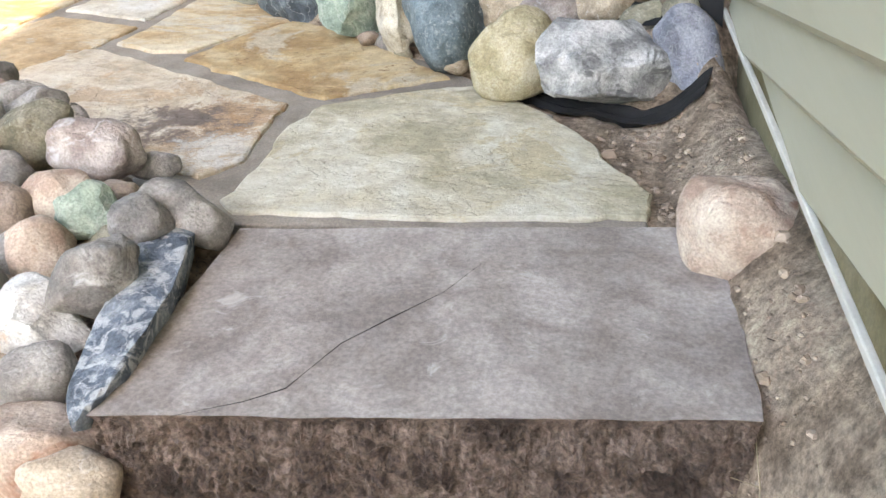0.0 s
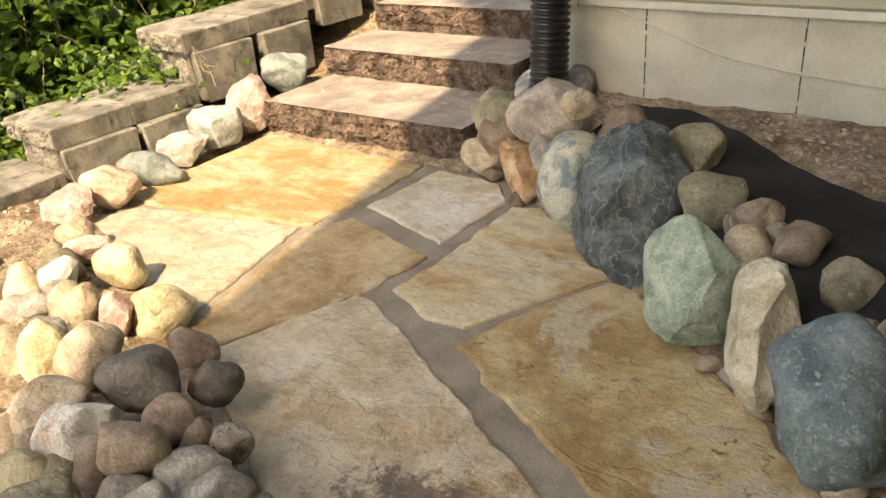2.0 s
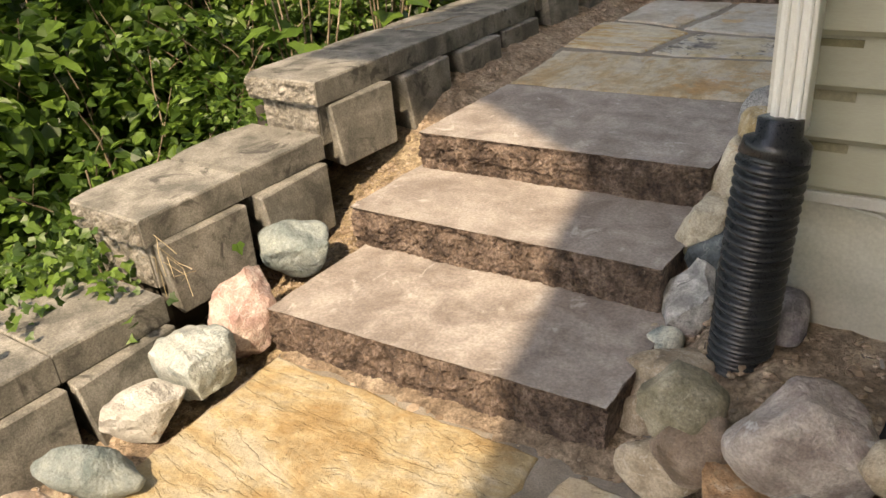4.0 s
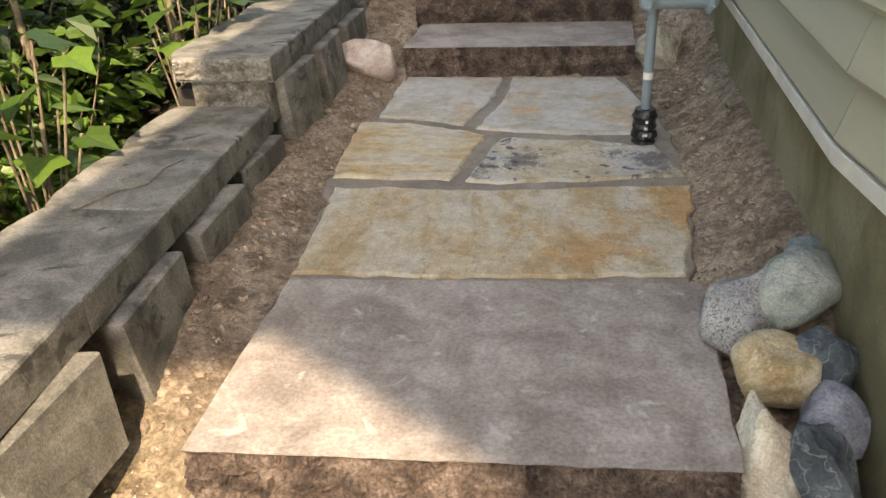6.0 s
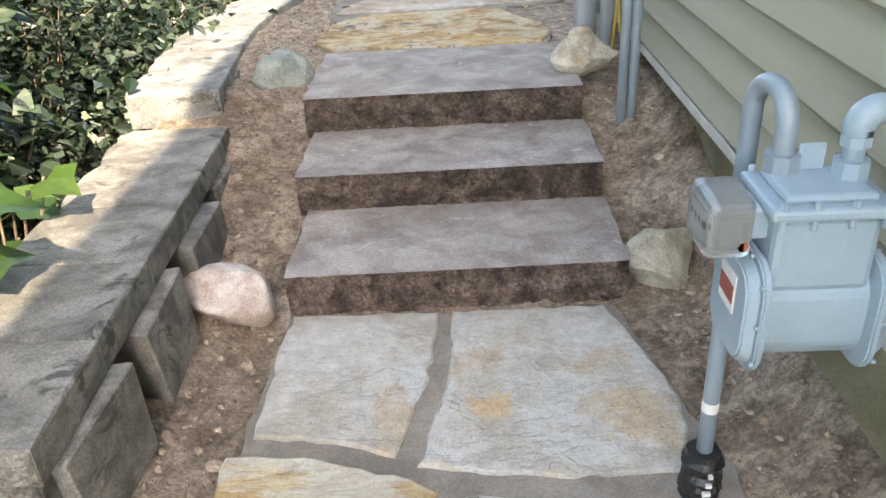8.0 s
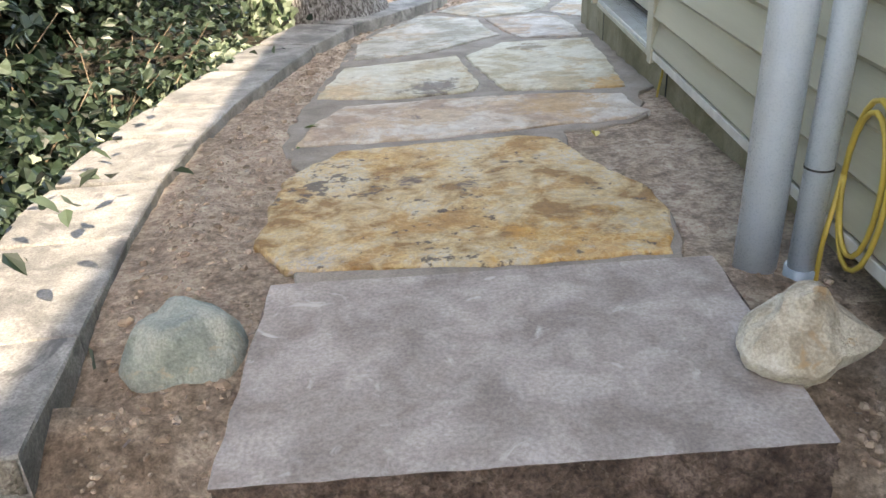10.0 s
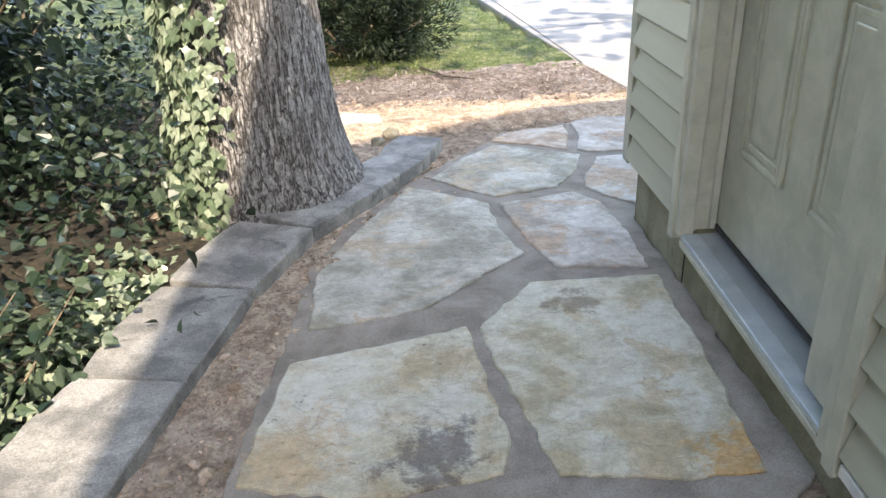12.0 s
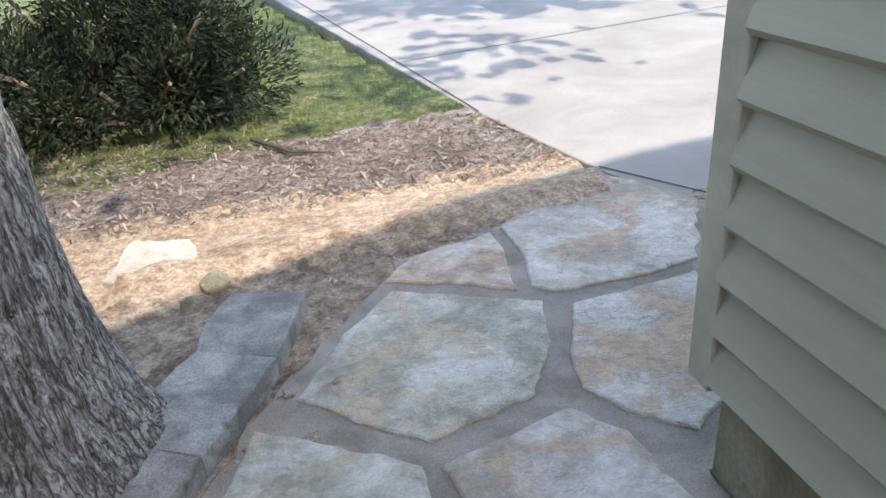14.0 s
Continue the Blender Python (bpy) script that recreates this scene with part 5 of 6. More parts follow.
rock("granite", -1.10, 6.64, 0.54, 0.115, 0.100, 0.080, 34, 20)
rock("greengrey", -0.98, 6.66, 0.61, 0.125, 0.082, 0.085, 30, 18)
rock("paleblue", -0.93, 6.82, 0.60, 0.060, 0.062, 0.050, 34, 0)
rock("ochre", -1.04, 6.43, 0.52, 0.125, 0.092, 0.085, 34, -20)
rock("slate", -0.97, 6.45, 0.53, 0.095, 0.088, 0.078, 34, 0)
rock("cream", -1.125, 6.20, 0.43, 0.068, 0.145, 0.075, 34, -14)
rock("cream", -1.125, 5.93, 0.35, 0.070, 0.118, 0.075, 34, -28)
rock("slate", -1.00, 6.15, 0.43, 0.070, 0.195, 0.085, 34, 8)
rock("bluegrey", -0.97, 6.30, 0.47, 0.075, 0.090, 0.070, 34, 10)
rock("slate", -1.02, 5.88, 0.27, 0.118, 0.100, 0.085, 34, 15)
rock("greywhite", -1.07, 5.68, 0.19, 0.088, 0.140, 0.090, 34, -20)
rock("pale", -1.10, 5.52, 0.13, 0.052, 0.070, 0.050, 34, -20)
rock("tan", -1.155, 5.55, 0.12, 0.040, 0.050, 0.036, 34, 0)
rock("tan", -1.01, 5.41, 0.10, 0.150, 0.090, 0.095, 34, -6)
rock("speckle", -0.76, 5.52, 0.11, 0.092, 0.092, 0.076, 34, 0)
rock("pale", -0.76, 5.60, 0.20, 0.039, 0.051, 0.036, 34, 0)
rock("purple", -0.79, 5.62, 0.27, 0.072, 0.090, 0.065, 34, 0)
rock("tan", -0.90, 5.32, 0.05, 0.118, 0.067, 0.070, 34, 8)
rock("tan", -1.05, 5.27, 0.05, 0.080, 0.062, 0.060, 34, 0)
rock("pinktan", -0.70, 5.40, 0.04, 0.130, 0.085, 0.085, 34, 0)
rock("tan", -0.62, 5.58, 0.08, 0.085, 0.070, 0.062, 34, 20)
rock("cream", -0.56, 5.44, 0.06, 0.070, 0.060, 0.055, 34, -20)
rock("pinkwhite", -2.65, 8.90, 0.56, 0.172, 0.101, 0.106, 2, -8)
rock("cream", -1.15, 9.01, 0.57, 0.120, 0.143, 0.105, 2, 10)
rock("greengrey", -2.71, 10.42, 0.88, 0.139, 0.129, 0.107, 1, 0)
rock("cream", -1.26, 10.21, 1.00, 0.144, 0.099, 0.096, 1, 0)

# small filler stones seen between the larger ones of the pile
fill = random.Random(5)
for _ in range(46):
    u, v = fill.random(), fill.uniform(0.06, 0.75)
    fx, fy = 0.38 - 2.3 * u - 0.433 * v, 2.62 + 1.12 * u - 0.9 * v
    r = fill.uniform(0.045, 0.085)
    rock(fill.choice(["brown", "grey", "tan", "olive", "pinkgrey"]), round(fx, 2), round(fy, 2), round(ground_z(fx, fy) + r * 0.35, 3), r, r * fill.uniform(.7, .95), r * .75, fill.uniform(0, 180), fill.uniform(-40, 40))
for _ in range(26):
    u, v = fill.random(), fill.uniform(0.02, 0.42)
    fx, fy = -0.9 + 2.3 * u + 0.574 * v, 5.0 - 1.55 * u + 0.82 * v
    r = fill.uniform(0.04, 0.075)
    rock(fill.choice(["brown", "grey", "tan", "olive"]), round(fx, 2), round(fy, 2), round(ground_z(fx, fy) + r * 0.4, 3), r, r * .85, r * .75, fill.uniform(0, 180), fill.uniform(-40, 40))

# ---- landscape fabric ----
def ribbon(name, back, front, mat, lift):
    bm = bmesh.new()
    rows = []
    n, w = 60, 14
    for i in range(n + 1):
        t = i / n * (len(back) - 1)
        k = min(int(t), len(back) - 2)
        a = Vector(back[k]).lerp(Vector(back[k + 1]), t - k)
        b = Vector(front[k]).lerp(Vector(front[k + 1]), t - k)
        row = []
        for j in range(w + 1):
            p = a.lerp(b, j / w)
            row.append(bm.verts.new((p.x, p.y, ground_z(p.x, p.y) + lift + 0.016 * noise.noise((p.x * 5, p.y * 5, 1)) + 0.012 * math.sin(j * 1.1 + i * 0.13))))
        rows.append(row)
    for r0, r1 in zip(rows, rows[1:]):
        for j in range(w):
            bm.faces.new((r0[j], r0[j + 1], r1[j + 1], r1[j]))
    return part(name, bm, mat, smooth=True)


tagged(ribbon("landscape_fabric", [(-.42, 5.5), (-.13, 5.45), (.48, 4.95), (.87, 4.82), (1.2, 4.62), (1.66, 4.28)], [(-.50, 5.12), (-.25, 4.95), (.30, 4.5), (.65, 4.2), (.95, 3.95), (1.66, 3.72)], M_FABRIC, .035),
       "black landscape fabric laid behind the bank of rocks", "fabric")
tagged(ribbon("fabric_edge", [(.92, 3.86), (1.2, 3.66), (1.45, 3.52), (1.62, 3.5)], [(.90, 3.80), (1.15, 3.58), (1.36, 3.45), (1.6, 3.46)], M_FABRIC, .02), "black fabric edge showing under the rocks", "fabric")

# ---- drain pipe and downspout ----
drain = empty("corrugated_drain_pipe", (-.875, 5.50, .02))
bm = bmesh.new()
p0, p1 = Vector((0.0, 0.0, 0.0)), Vector((.045, -.03, .80))
pts, radii = [], []
for k in range(27 * 6 + 1):
    t = k / (27 * 6)
    pts.append(p0.lerp(p1, t) + Vector((0, -0.012 * math.sin(t * 3), 0)))
    radii.append(0.080 + 0.009 * math.tanh(3 * math.sin(k / 6 * 2 * math.pi)))
tube_bm(pts, .08, 26, radii, bm)
part("corrugated_pipe", bm, M_BLACK, drain, smooth=True)
part("adapter", tube_bm([p1 - Vector((0, 0, .01)), p1 + Vector((.004, .01, .03)), p1 + Vector((.004, .012, .045)), p1 + Vector((.004, .014, .085))], .06, 20, [.086, .082, .056, .054]), M_BLACK, drain, smooth=True)
tagged(drain, "black corrugated plastic drain pipe standing among rocks", "drain pipe")
spout = empty("downspout", (-.815, 5.53, .88))
part("tube", box_bm(-.042, -.034, -.02, .042, .034, 3.2, .008), M_WHITE, spout)
for dx in (-.025, 0, .025):
    part("flute", cyl_bm((dx, -.035, -.02), (dx, -.035, 3.2), .006, 8), M_WHITE, spout)
tagged(spout, "white fluted metal downspout fixed to the corner", "downspout")

# ---- gas meter ----
meter = empty("gas_meter", (-1.2125, 7.845, .723))
meter.scale = (.8, .8, .8)


def rounded_plate(cx, cz, w, h, r, x0, x1, n=6, taper=0.0):
    """A plate in the y-z plane with rounded corners, from x0 to x1."""
    bm = bmesh.new()
    ring = []
    for sx, sz, a0 in ((1, 1, 0), (-1, 1, 90), (-1, -1, 180), (1, -1, 270)):
        for k in range(n + 1):
            a = radians(a0 + 90 * k / n)
            ring.append((cx + sx * (w / 2 - r) + r * math.cos(a), cz + sz * (h / 2 - r) + r * math.sin(a)))
    la = [bm.verts.new((x0, y, z)) for y, z in ring]
    lb = [bm.verts.new((x1, cx + (y - cx) * (1 - taper), cz + (z - cz) * (1 - taper))) for y, z in ring]
    m = len(ring)
    for k in range(m):
        bm.faces.new((la[k], la[(k + 1) % m], lb[(k + 1) % m], lb[k]))
    bm.faces.new(la[::-1])
    bm.faces.new(lb)
    bmesh.ops.recalc_face_normals(bm, faces=bm.faces)
    bmesh.ops.bevel(bm, geom=[e for e in bm.edges if abs(e.verts[0].co.x - e.verts[1].co.x) < 1e-5], offset=0.005, segments=2, affect="EDGES")
    return bm


part("lower_body", rounded_plate(0, .525, .20, .25, .085, -.125, .125, 8), M_METER, meter, smooth=False)
part("upper_body", box_bm(-.115, -.095, .60, .115, .095, .79, .018), M_METER, meter)
part("top_plate", box_bm(-.135, -.115, .785, .135, .115, .815, .010), M_METER, meter)
part("top_dome", box_bm(-.10, -.085, .812, .10, .085, .835, .011), M_METER, meter)
for s_ in (-1, 1):
    part("cover_flange", rounded_plate(0, .535, .285, .30, .08, s_ * .118, s_ * .137, 8), M_METER, meter)
    cov = part("cover", rounded_plate(0, .535, .262, .275, .075, s_ * .137, s_ * .165, 8, .12), M_METER, meter)
    for k in range(10):
        a = 2 * math.pi * k / 10
        part("screw", cyl_bm((s_ * .134, .133 * max(-1, min(1, 1.25 * math.cos(a))), .535 + .14 * max(-1, min(1, 1.25 * math.sin(a)))), (s_ * .144, .133 * max(-1, min(1, 1.25 * math.cos(a))), .535 + .14 * max(-1, min(1, 1.25 * math.sin(a)))), .006, 8), M_METER, meter)
for px in (-.11, -.04, .04, .11):
    for py in (-.105, .105):
        part("bolt", cyl_bm((px, py, .765), (px, py, .83), .008, 8), M_METER, meter)
M_CLEAR = plain("clear_plastic", (.72, .76, .76), 0.08)
M_CLEAR.node_tree.nodes["Principled BSDF"].inputs["Transmission Weight"].default_value = .8
idx = part("index_box", box_bm(-.262, -.082, .68, -.15, .082, .825, .024), M_CLEAR, meter, "clear plastic index cover over grey dials")
part("counter", box_bm(-.235, -.058, .70, -.16, .058, .795, .008), plain("grey_counter", (.16, .17, .175), .4), idx)
part("index_neck", box_bm(-.165, -.05, .715, -.10, .05, .795, .01), M_METER, meter)
part("dial_plate", box_bm(-.2405, -.05, .715, -.2355, .05, .785), plain("dull_dial", (.36, .37, .36), .4), idx)
for k in range(4):
    part("dial", cyl_bm((-.2435, -.04 + .027 * k, .755), (-.240, -.04 + .027 * k, .755), .009, 12), M_GAP, idx)
part("index_label", box_bm(-.225, -.062, .715, -.175, -.0585, .775), plain("grey_index", (.20, .21, .23), 0.3), idx)
part("seal", cyl_bm((-.175, -.082, .715), (-.175, -.07, .715), .012, 10), M_BRASS, meter)
plate = part("name_plate", box_bm(-.1685, -.05, .52, -.165, .05, .62), M_INK, meter)
part("red_band", box_bm(-.1705, -.045, .545, -.1683, .045, .59), M_RED, plate)
# riser, loop and outlet
def arc(c, r, a0, a1, axis_u, axis_v, n=10):
    return [tuple(Vector(c) + Vector(axis_u) * r * math.cos(a0 + (a1 - a0) * k / n) + Vector(axis_v) * r * math.sin(a0 + (a1 - a0) * k / n)) for k in range(n + 1)]


V_ = (0, 0, 1)
leg_a, leg_b = Vector((-.085, .215, -.29)), Vector((-.06, .065, -.29))
cen = (leg_a + leg_b) / 2
rad = (leg_b - leg_a).length / 2
ud = (leg_b - leg_a).normalized()
loop = [tuple(leg_a + Vector((0, 0, -.03))), tuple(leg_a + Vector((0, 0, .5))), tuple(leg_a + Vector((0, 0, 1.20)))] + arc(cen + Vector((0, 0, 1.225)), rad, math.pi, 0, ud, V_) + [tuple(leg_b + Vector((0, 0, 1.18))), tuple(leg_b + Vector((0, 0, 1.12)))]
part("riser_pipe", tube_bm(loop, .0245, 18), M_PIPE, meter, smooth=True)
part("union_nut", cyl_bm(leg_b + Vector((0, 0, 1.122)), leg_b + Vector((0, 0, 1.165)), .042, 8), M_PIPE, meter)
out = [(.075, .02, .83), (.075, .02, .90), (.075, .02, .945)] + arc((.115, .02, .945), .04, math.pi, math.pi / 2, (1, 0, 0), V_, 6) + [(.14, .02, .985), (.20, .02, .985), (.26, .02, .985)]
part("outlet_pipe", tube_bm(out, .026, 16, [.024, .024, .034] + [.034] * 7 + [.032, .027, .034]), M_METER, meter, smooth=True)
part("union_nut", cyl_bm((.075, .02, .83), (.075, .02, .872), .040, 8), M_METER, meter)
part("collar", cyl_bm((.075, .02, .905), (.075, .02, .93), .034, 8), M_METER, meter)
part("bracket", box_bm(-.03, .05, .835, .03, .058, .90, .004), M_METER, meter)
part("white_tag", cyl_bm(leg_a + Vector((0, 0, .30)), leg_a + Vector((0, 0, .335)), .0255, 14), M_INK, meter)
wrap = bmesh.new()
tube_bm([leg_a + Vector((0, 0, -.05 + .018 * k)) for k in range(12)], .05, 24, [.060 + .007 * math.sin(k * 2.3) for k in range(11)] + [.050], wrap)
for v in wrap.verts:
    v.co.x += 0.009 * noise.noise(v.co * 30)
    v.co.y += 0.009 * noise.noise(v.co * 30 + Vector((5, 0, 0)))
tape = part("tape_wrap", wrap, M_TAPE, meter, "crumpled black tape round the gas riser")
for k in range(3):
    part("print_bar", box_bm(leg_a.x - .012 + .006 * k, -.0295 + leg_a.y - .042, -.27 + .035 * k, leg_a.x + .012, -.022 + leg_a.y - .036, -.258 + .035 * k), M_INK, tape)
tagged(meter, "pale blue-grey gas meter on a grey riser pipe", "gas meter")

# ---- conduits by the house ----
con = empty("electrical_conduit", (-1.115, 9.90, .74))
for d in (-.022, .022):
    part("pipe", cyl_bm((d, 0, -.1), (d, 0, 2.6), .0205, 16), M_CONDUIT, con, smooth=True)
tagged(con, "pair of blue-grey plastic conduits rising beside the wall", "conduit")
big = empty("vent_pipe", (-1.185, 10.68, .90))
part("pipe", cyl_bm((0, 0, -.1), (0, 0, 2.6), .058, 24), M_PVC, big, smooth=True)
tagged(big, "thick white plastic pipe standing close to the wall", "pipe")
small = empty("standpipe", (-1.085, 10.62, .88))
part("pipe", cyl_bm((0, 0, .0), (0, 0, 2.6), .036, 20), M_PVC, small, smooth=True)
part("socket", cyl_bm((0, 0, -.1), (0, 0, .045), .043, 20), M_PIPE, small, smooth=True)
part("coupling", cyl_bm((0, 0, .33), (0, 0, .335), .0375, 20), M_GAP, small)
tagged(small, "narrow white plastic pipe in a grey socket", "pipe")
bm = bmesh.new()
for r_, o in ((.10, 0), (.085, .012)):
    tube_bm([(-1.03, 10.50 + o + r_ * math.cos(a), 1.2 + 2.2 * r_ * math.sin(a)) for a in (2 * math.pi * k / 20 for k in range(21))], .007, 8, None, bm)
tube_bm([(-1.03, 10.60, 1.2), (-1.05, 10.60, 1.0), (-1.06, 10.58, .86)], .007, 8, None, bm)
tagged(part("coiled_cable", bm, M_YCABLE, smooth=True), "yellow cable coiled against the siding", "cable")
bm = tube_bm([(1.16, 5.66, .52), (1.15, 5.6, .32), (1.16, 5.45, .235), (1.17, 5.2, .235), (1.20, 4.95, .235), (1.30, 4.62, .24), (1.36, 4.5, .24)], .009, 8)
tagged(part("extension_cord", bm, M_CABLE, smooth=True), "orange cord lying over the bare soil", "cord")
bm = tube_bm([(-.78, 5.688, .63), (-.6, 5.686, .60), (-.4, 5.686, .52), (-.15, 5.686, .44), (.1, 5.686, .40), (.4, 5.686, .375), (.8, 5.686, .36), (1.3, 5.686, .35)], .004, 6)
tagged(part("loose_wire", bm, M_WIRE, smooth=True), "thin grey wire hanging along the foundation", "wire")

# ---- vegetation ----
def leaf_cloud(name, rows, mats, shape="leaf", parent=None):
    """Leaves from rows of (place, direction, up, length, width), folded a little along the rib."""
    verts, faces = [], []
    for p, d, u, l, w in rows:
        d = d.normalized()
        s = d.cross(u)
        s = s.normalized() if s.length > 1e-4 else d.orthogonal().normalized()
        n = s.cross(d)
        k = len(verts)
        if shape == "leaf":
            pts = [(0, 0, 0), (.30, .5, .10), (.68, .36, .06), (1, 0, -.10), (.68, -.36, .06), (.30, -.5, .10)]
            faces += [(k, k + 1, k + 2, k + 3), (k, k + 3, k + 4, k + 5)]
        elif shape == "ivy":
            pts = [(.1, 0, 0), (0, .32, .02), (.35, .55, .05), (.55, .26, .02), (1, 0, -.08), (.55, -.26, .02), (.35, -.55, .05), (0, -.32, .02)]
            faces += [(k, k + 1, k + 2, k + 3), (k, k + 3, k + 4, k + 5), (k, k + 5, k + 6, k + 7)]
        else:
            pts = [(0, .5, 0), (0, -.5, 0), (1, 0, 0)]
            faces += [(k, k + 1, k + 2)]
        for a, b, c in pts:
            verts.append(p + d * (a * l) + s * (b * w) + n * (c * l))
    me = bpy.data.meshes.new(name)
    me.from_pydata(verts, [], faces)
    me.materials.append(mats)
    ob = new(name, me)
    if parent:
        ob.parent = parent
    return ob


def rand_dir(r, flat=0.5):
    return Vector((r.gauss(0, 1), r.gauss(0, 1), r.gauss(0, flat))).normalized()


def shrub(seed, leaf_mat, height, size, count, label):
    r = random.Random(seed)
    ob = empty("shrub")
    rows = []
    for k in range(9):
        a, lean = r.uniform(0, 6.28), r.uniform(.1, .55)
        pts = [Vector((0.1 * math.cos(a), 0.1 * math.sin(a), -.15))]
        d = Vector((math.cos(a) * lean, math.sin(a) * lean, 1)).normalized()
        for j in range(7):
            d = (d + Vector((r.gauss(0, .12), r.gauss(0, .12), -.02 * j))).normalized()
            pts.append(pts[-1] + d * height / 7 * r.uniform(.8, 1.2))
        part("stem", tube_bm(pts, .01, 6, [.013 * (1 - i / 9) for i in range(8)]), M_TWIG, ob)
        for q in range(count // 9):
            i = r.randint(1, 6)
            base = pts[i].lerp(pts[i + 1], r.random())
            off = rand_dir(r, .4)
            reach = r.uniform(.03, .34) * (0.6 + height * .25)
            for s_ in range(3):
                dd = (off + rand_dir(r, .5) * .5 - Vector((0, 0, .25))).normalized()
                rows.append((base + off * reach + rand_dir(r) * .05, dd, Vector((r.gauss(0, .65), r.gauss(0, .65), 1)).normalized(), size * r.uniform(.6, 1.25), size * r.uniform(.55, .95)))
    leaf_cloud("foliage", rows, leaf_mat, "leaf", ob)
    return tagged(ob, label, "shrub", "undergrowth shrubs")


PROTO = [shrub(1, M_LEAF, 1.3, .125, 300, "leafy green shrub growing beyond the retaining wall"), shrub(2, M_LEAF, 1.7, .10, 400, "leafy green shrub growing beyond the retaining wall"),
         shrub(3, M_LEAF_SHADE, 1.4, .10, 360, "green undergrowth shrub below the wall, leaves coloured for shade"), shrub(4, M_LEAF_SHADE, 1.9, .08, 480, "green undergrowth shrub below the wall, leaves coloured for shade")]
veg = random.Random(11)
first = [True] * 4
spots = []
for y in np.arange(0.6, 17.4, 0.58):
    for layer in range(5 if y < 8.6 else 8):
        xx = lerp_table(WALL_X, float(y)) - (1.22 if y < 9.5 else 1.10) - 0.75 * layer - veg.uniform(0, .45)
        yy = float(y) + veg.uniform(-.3, .3)
        if yy < 3.0 and layer < 1 or (yy > 13.6 and layer < 1) or (yy > 14.4 and layer < 2) or (yy > 16.2 and layer < 3):
            continue
        spots.append((xx, yy, layer))
for xx, yy, layer in spots:
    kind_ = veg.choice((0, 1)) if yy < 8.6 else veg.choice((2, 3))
    sc = veg.uniform(.55, .75) if layer == 0 else veg.uniform(.8, 1.15) + .13 * min(layer, 5)
    m = Matrix.Translation((xx, yy, ground_z(xx, yy) - .02)) @ Matrix.Rotation(veg.uniform(0, 6.28), 4, "Z")
    if first[kind_]:
        PROTO[kind_].matrix_basis, first[kind_] = m, False
        PROTO[kind_].scale = (sc, sc, sc)
    else:
        c = copy_thing(PROTO[kind_], m)
        c.scale = (sc, sc, sc)


def big_leaf_plant(x, y, seed, n, size, rise):
    r = random.Random(seed)
    z0 = ground_z(x, y)
    ob = empty("broadleaf_plant", (x, y, z0))
    rows = []
    for k in range(n):
        a = r.uniform(0, 6.28)
        h = rise * r.uniform(.55, 1.0)
        tip = Vector((math.cos(a) * .24 * r.random() + .1, math.sin(a) * .26 * r.random(), h))
        part("stalk", tube_bm([(0, 0, -.05), tuple(tip * .55), tuple(tip)], .005, 6), M_TWIG, ob)
        d = Vector((math.cos(a), math.sin(a), -.25))
        rows.append((tip, d, Vector((r.gauss(0, .2), r.gauss(0, .2), 1)), size * r.uniform(.8, 1.2), size * r.uniform(.8, 1.1)))
    leaf_cloud("leaves", rows, M_LEAF, "ivy", ob)
    tagged(ob, "low plant with large bright green leaves by the wall", "plant", "broadleaf plants")


big_leaf_plant(-3.42, 8.35, 21, 16, .20, 1.15)
big_leaf_plant(-3.52, 9.0, 22, 10, .17, 1.0)
big_leaf_plant(-3.50, 7.2, 23, 11, .17, 1.05)
big_leaf_plant(-3.45, 6.5, 24, 14, .19, 1.15)
big_leaf_plant(-3.55, 5.2, 25, 10, .18, .95)

# woodland trees, their crowns added out of view to shade the undergrowth
def tree(x, y, r0, height, seed, crown_at, crown_r, leaves, leaf_size, label, bark=M_TWIG):
    r = random.Random(seed)
    z0 = ground_z(x, y) - .1
    ob = empty("tree", (x, y, z0))
    pts = [Vector((0, 0, 0))]
    for j in range(8):
        pts.append(pts[-1] + Vector((r.gauss(0, .06), r.gauss(0, .06), height / 8)))
    part("trunk", tube_bm(pts, r0, 12, [r0 * (1.15 - .75 * i / 8) for i in range(9)]), bark, ob, smooth=True)
    cz = Vector(crown_at)
    rows = []
    for k in range(14):
        d = Vector((r.gauss(0, 1), r.gauss(0, 1), r.gauss(.2, .5))).normalized()
        c = cz + Vector((d.x * crown_r[0], d.y * crown_r[1], d.z * crown_r[2])) * r.uniform(.3, .9)
        part("limb", tube_bm([pts[5].lerp(pts[8], r.random()), cz.lerp(c, .5), c], r0 * .3, 6, [r0 * .35, r0 * .2, r0 * .06]), bark, ob)
        for q in range(leaves // 14):
            o = Vector((r.gauss(0, .42), r.gauss(0, .42), r.gauss(0, .3))) * (crown_r[0] * .42)
            rows.append((c + o, rand_dir(r), Vector((r.gauss(0, .5), r.gauss(0, .5), 1)), leaf_size * r.uniform(.6, 1.3), leaf_size * r.uniform(.5, .9)))
    leaf_cloud("crown", rows, M_LEAF, "leaf", ob)
    return tagged(ob, label, "tree")


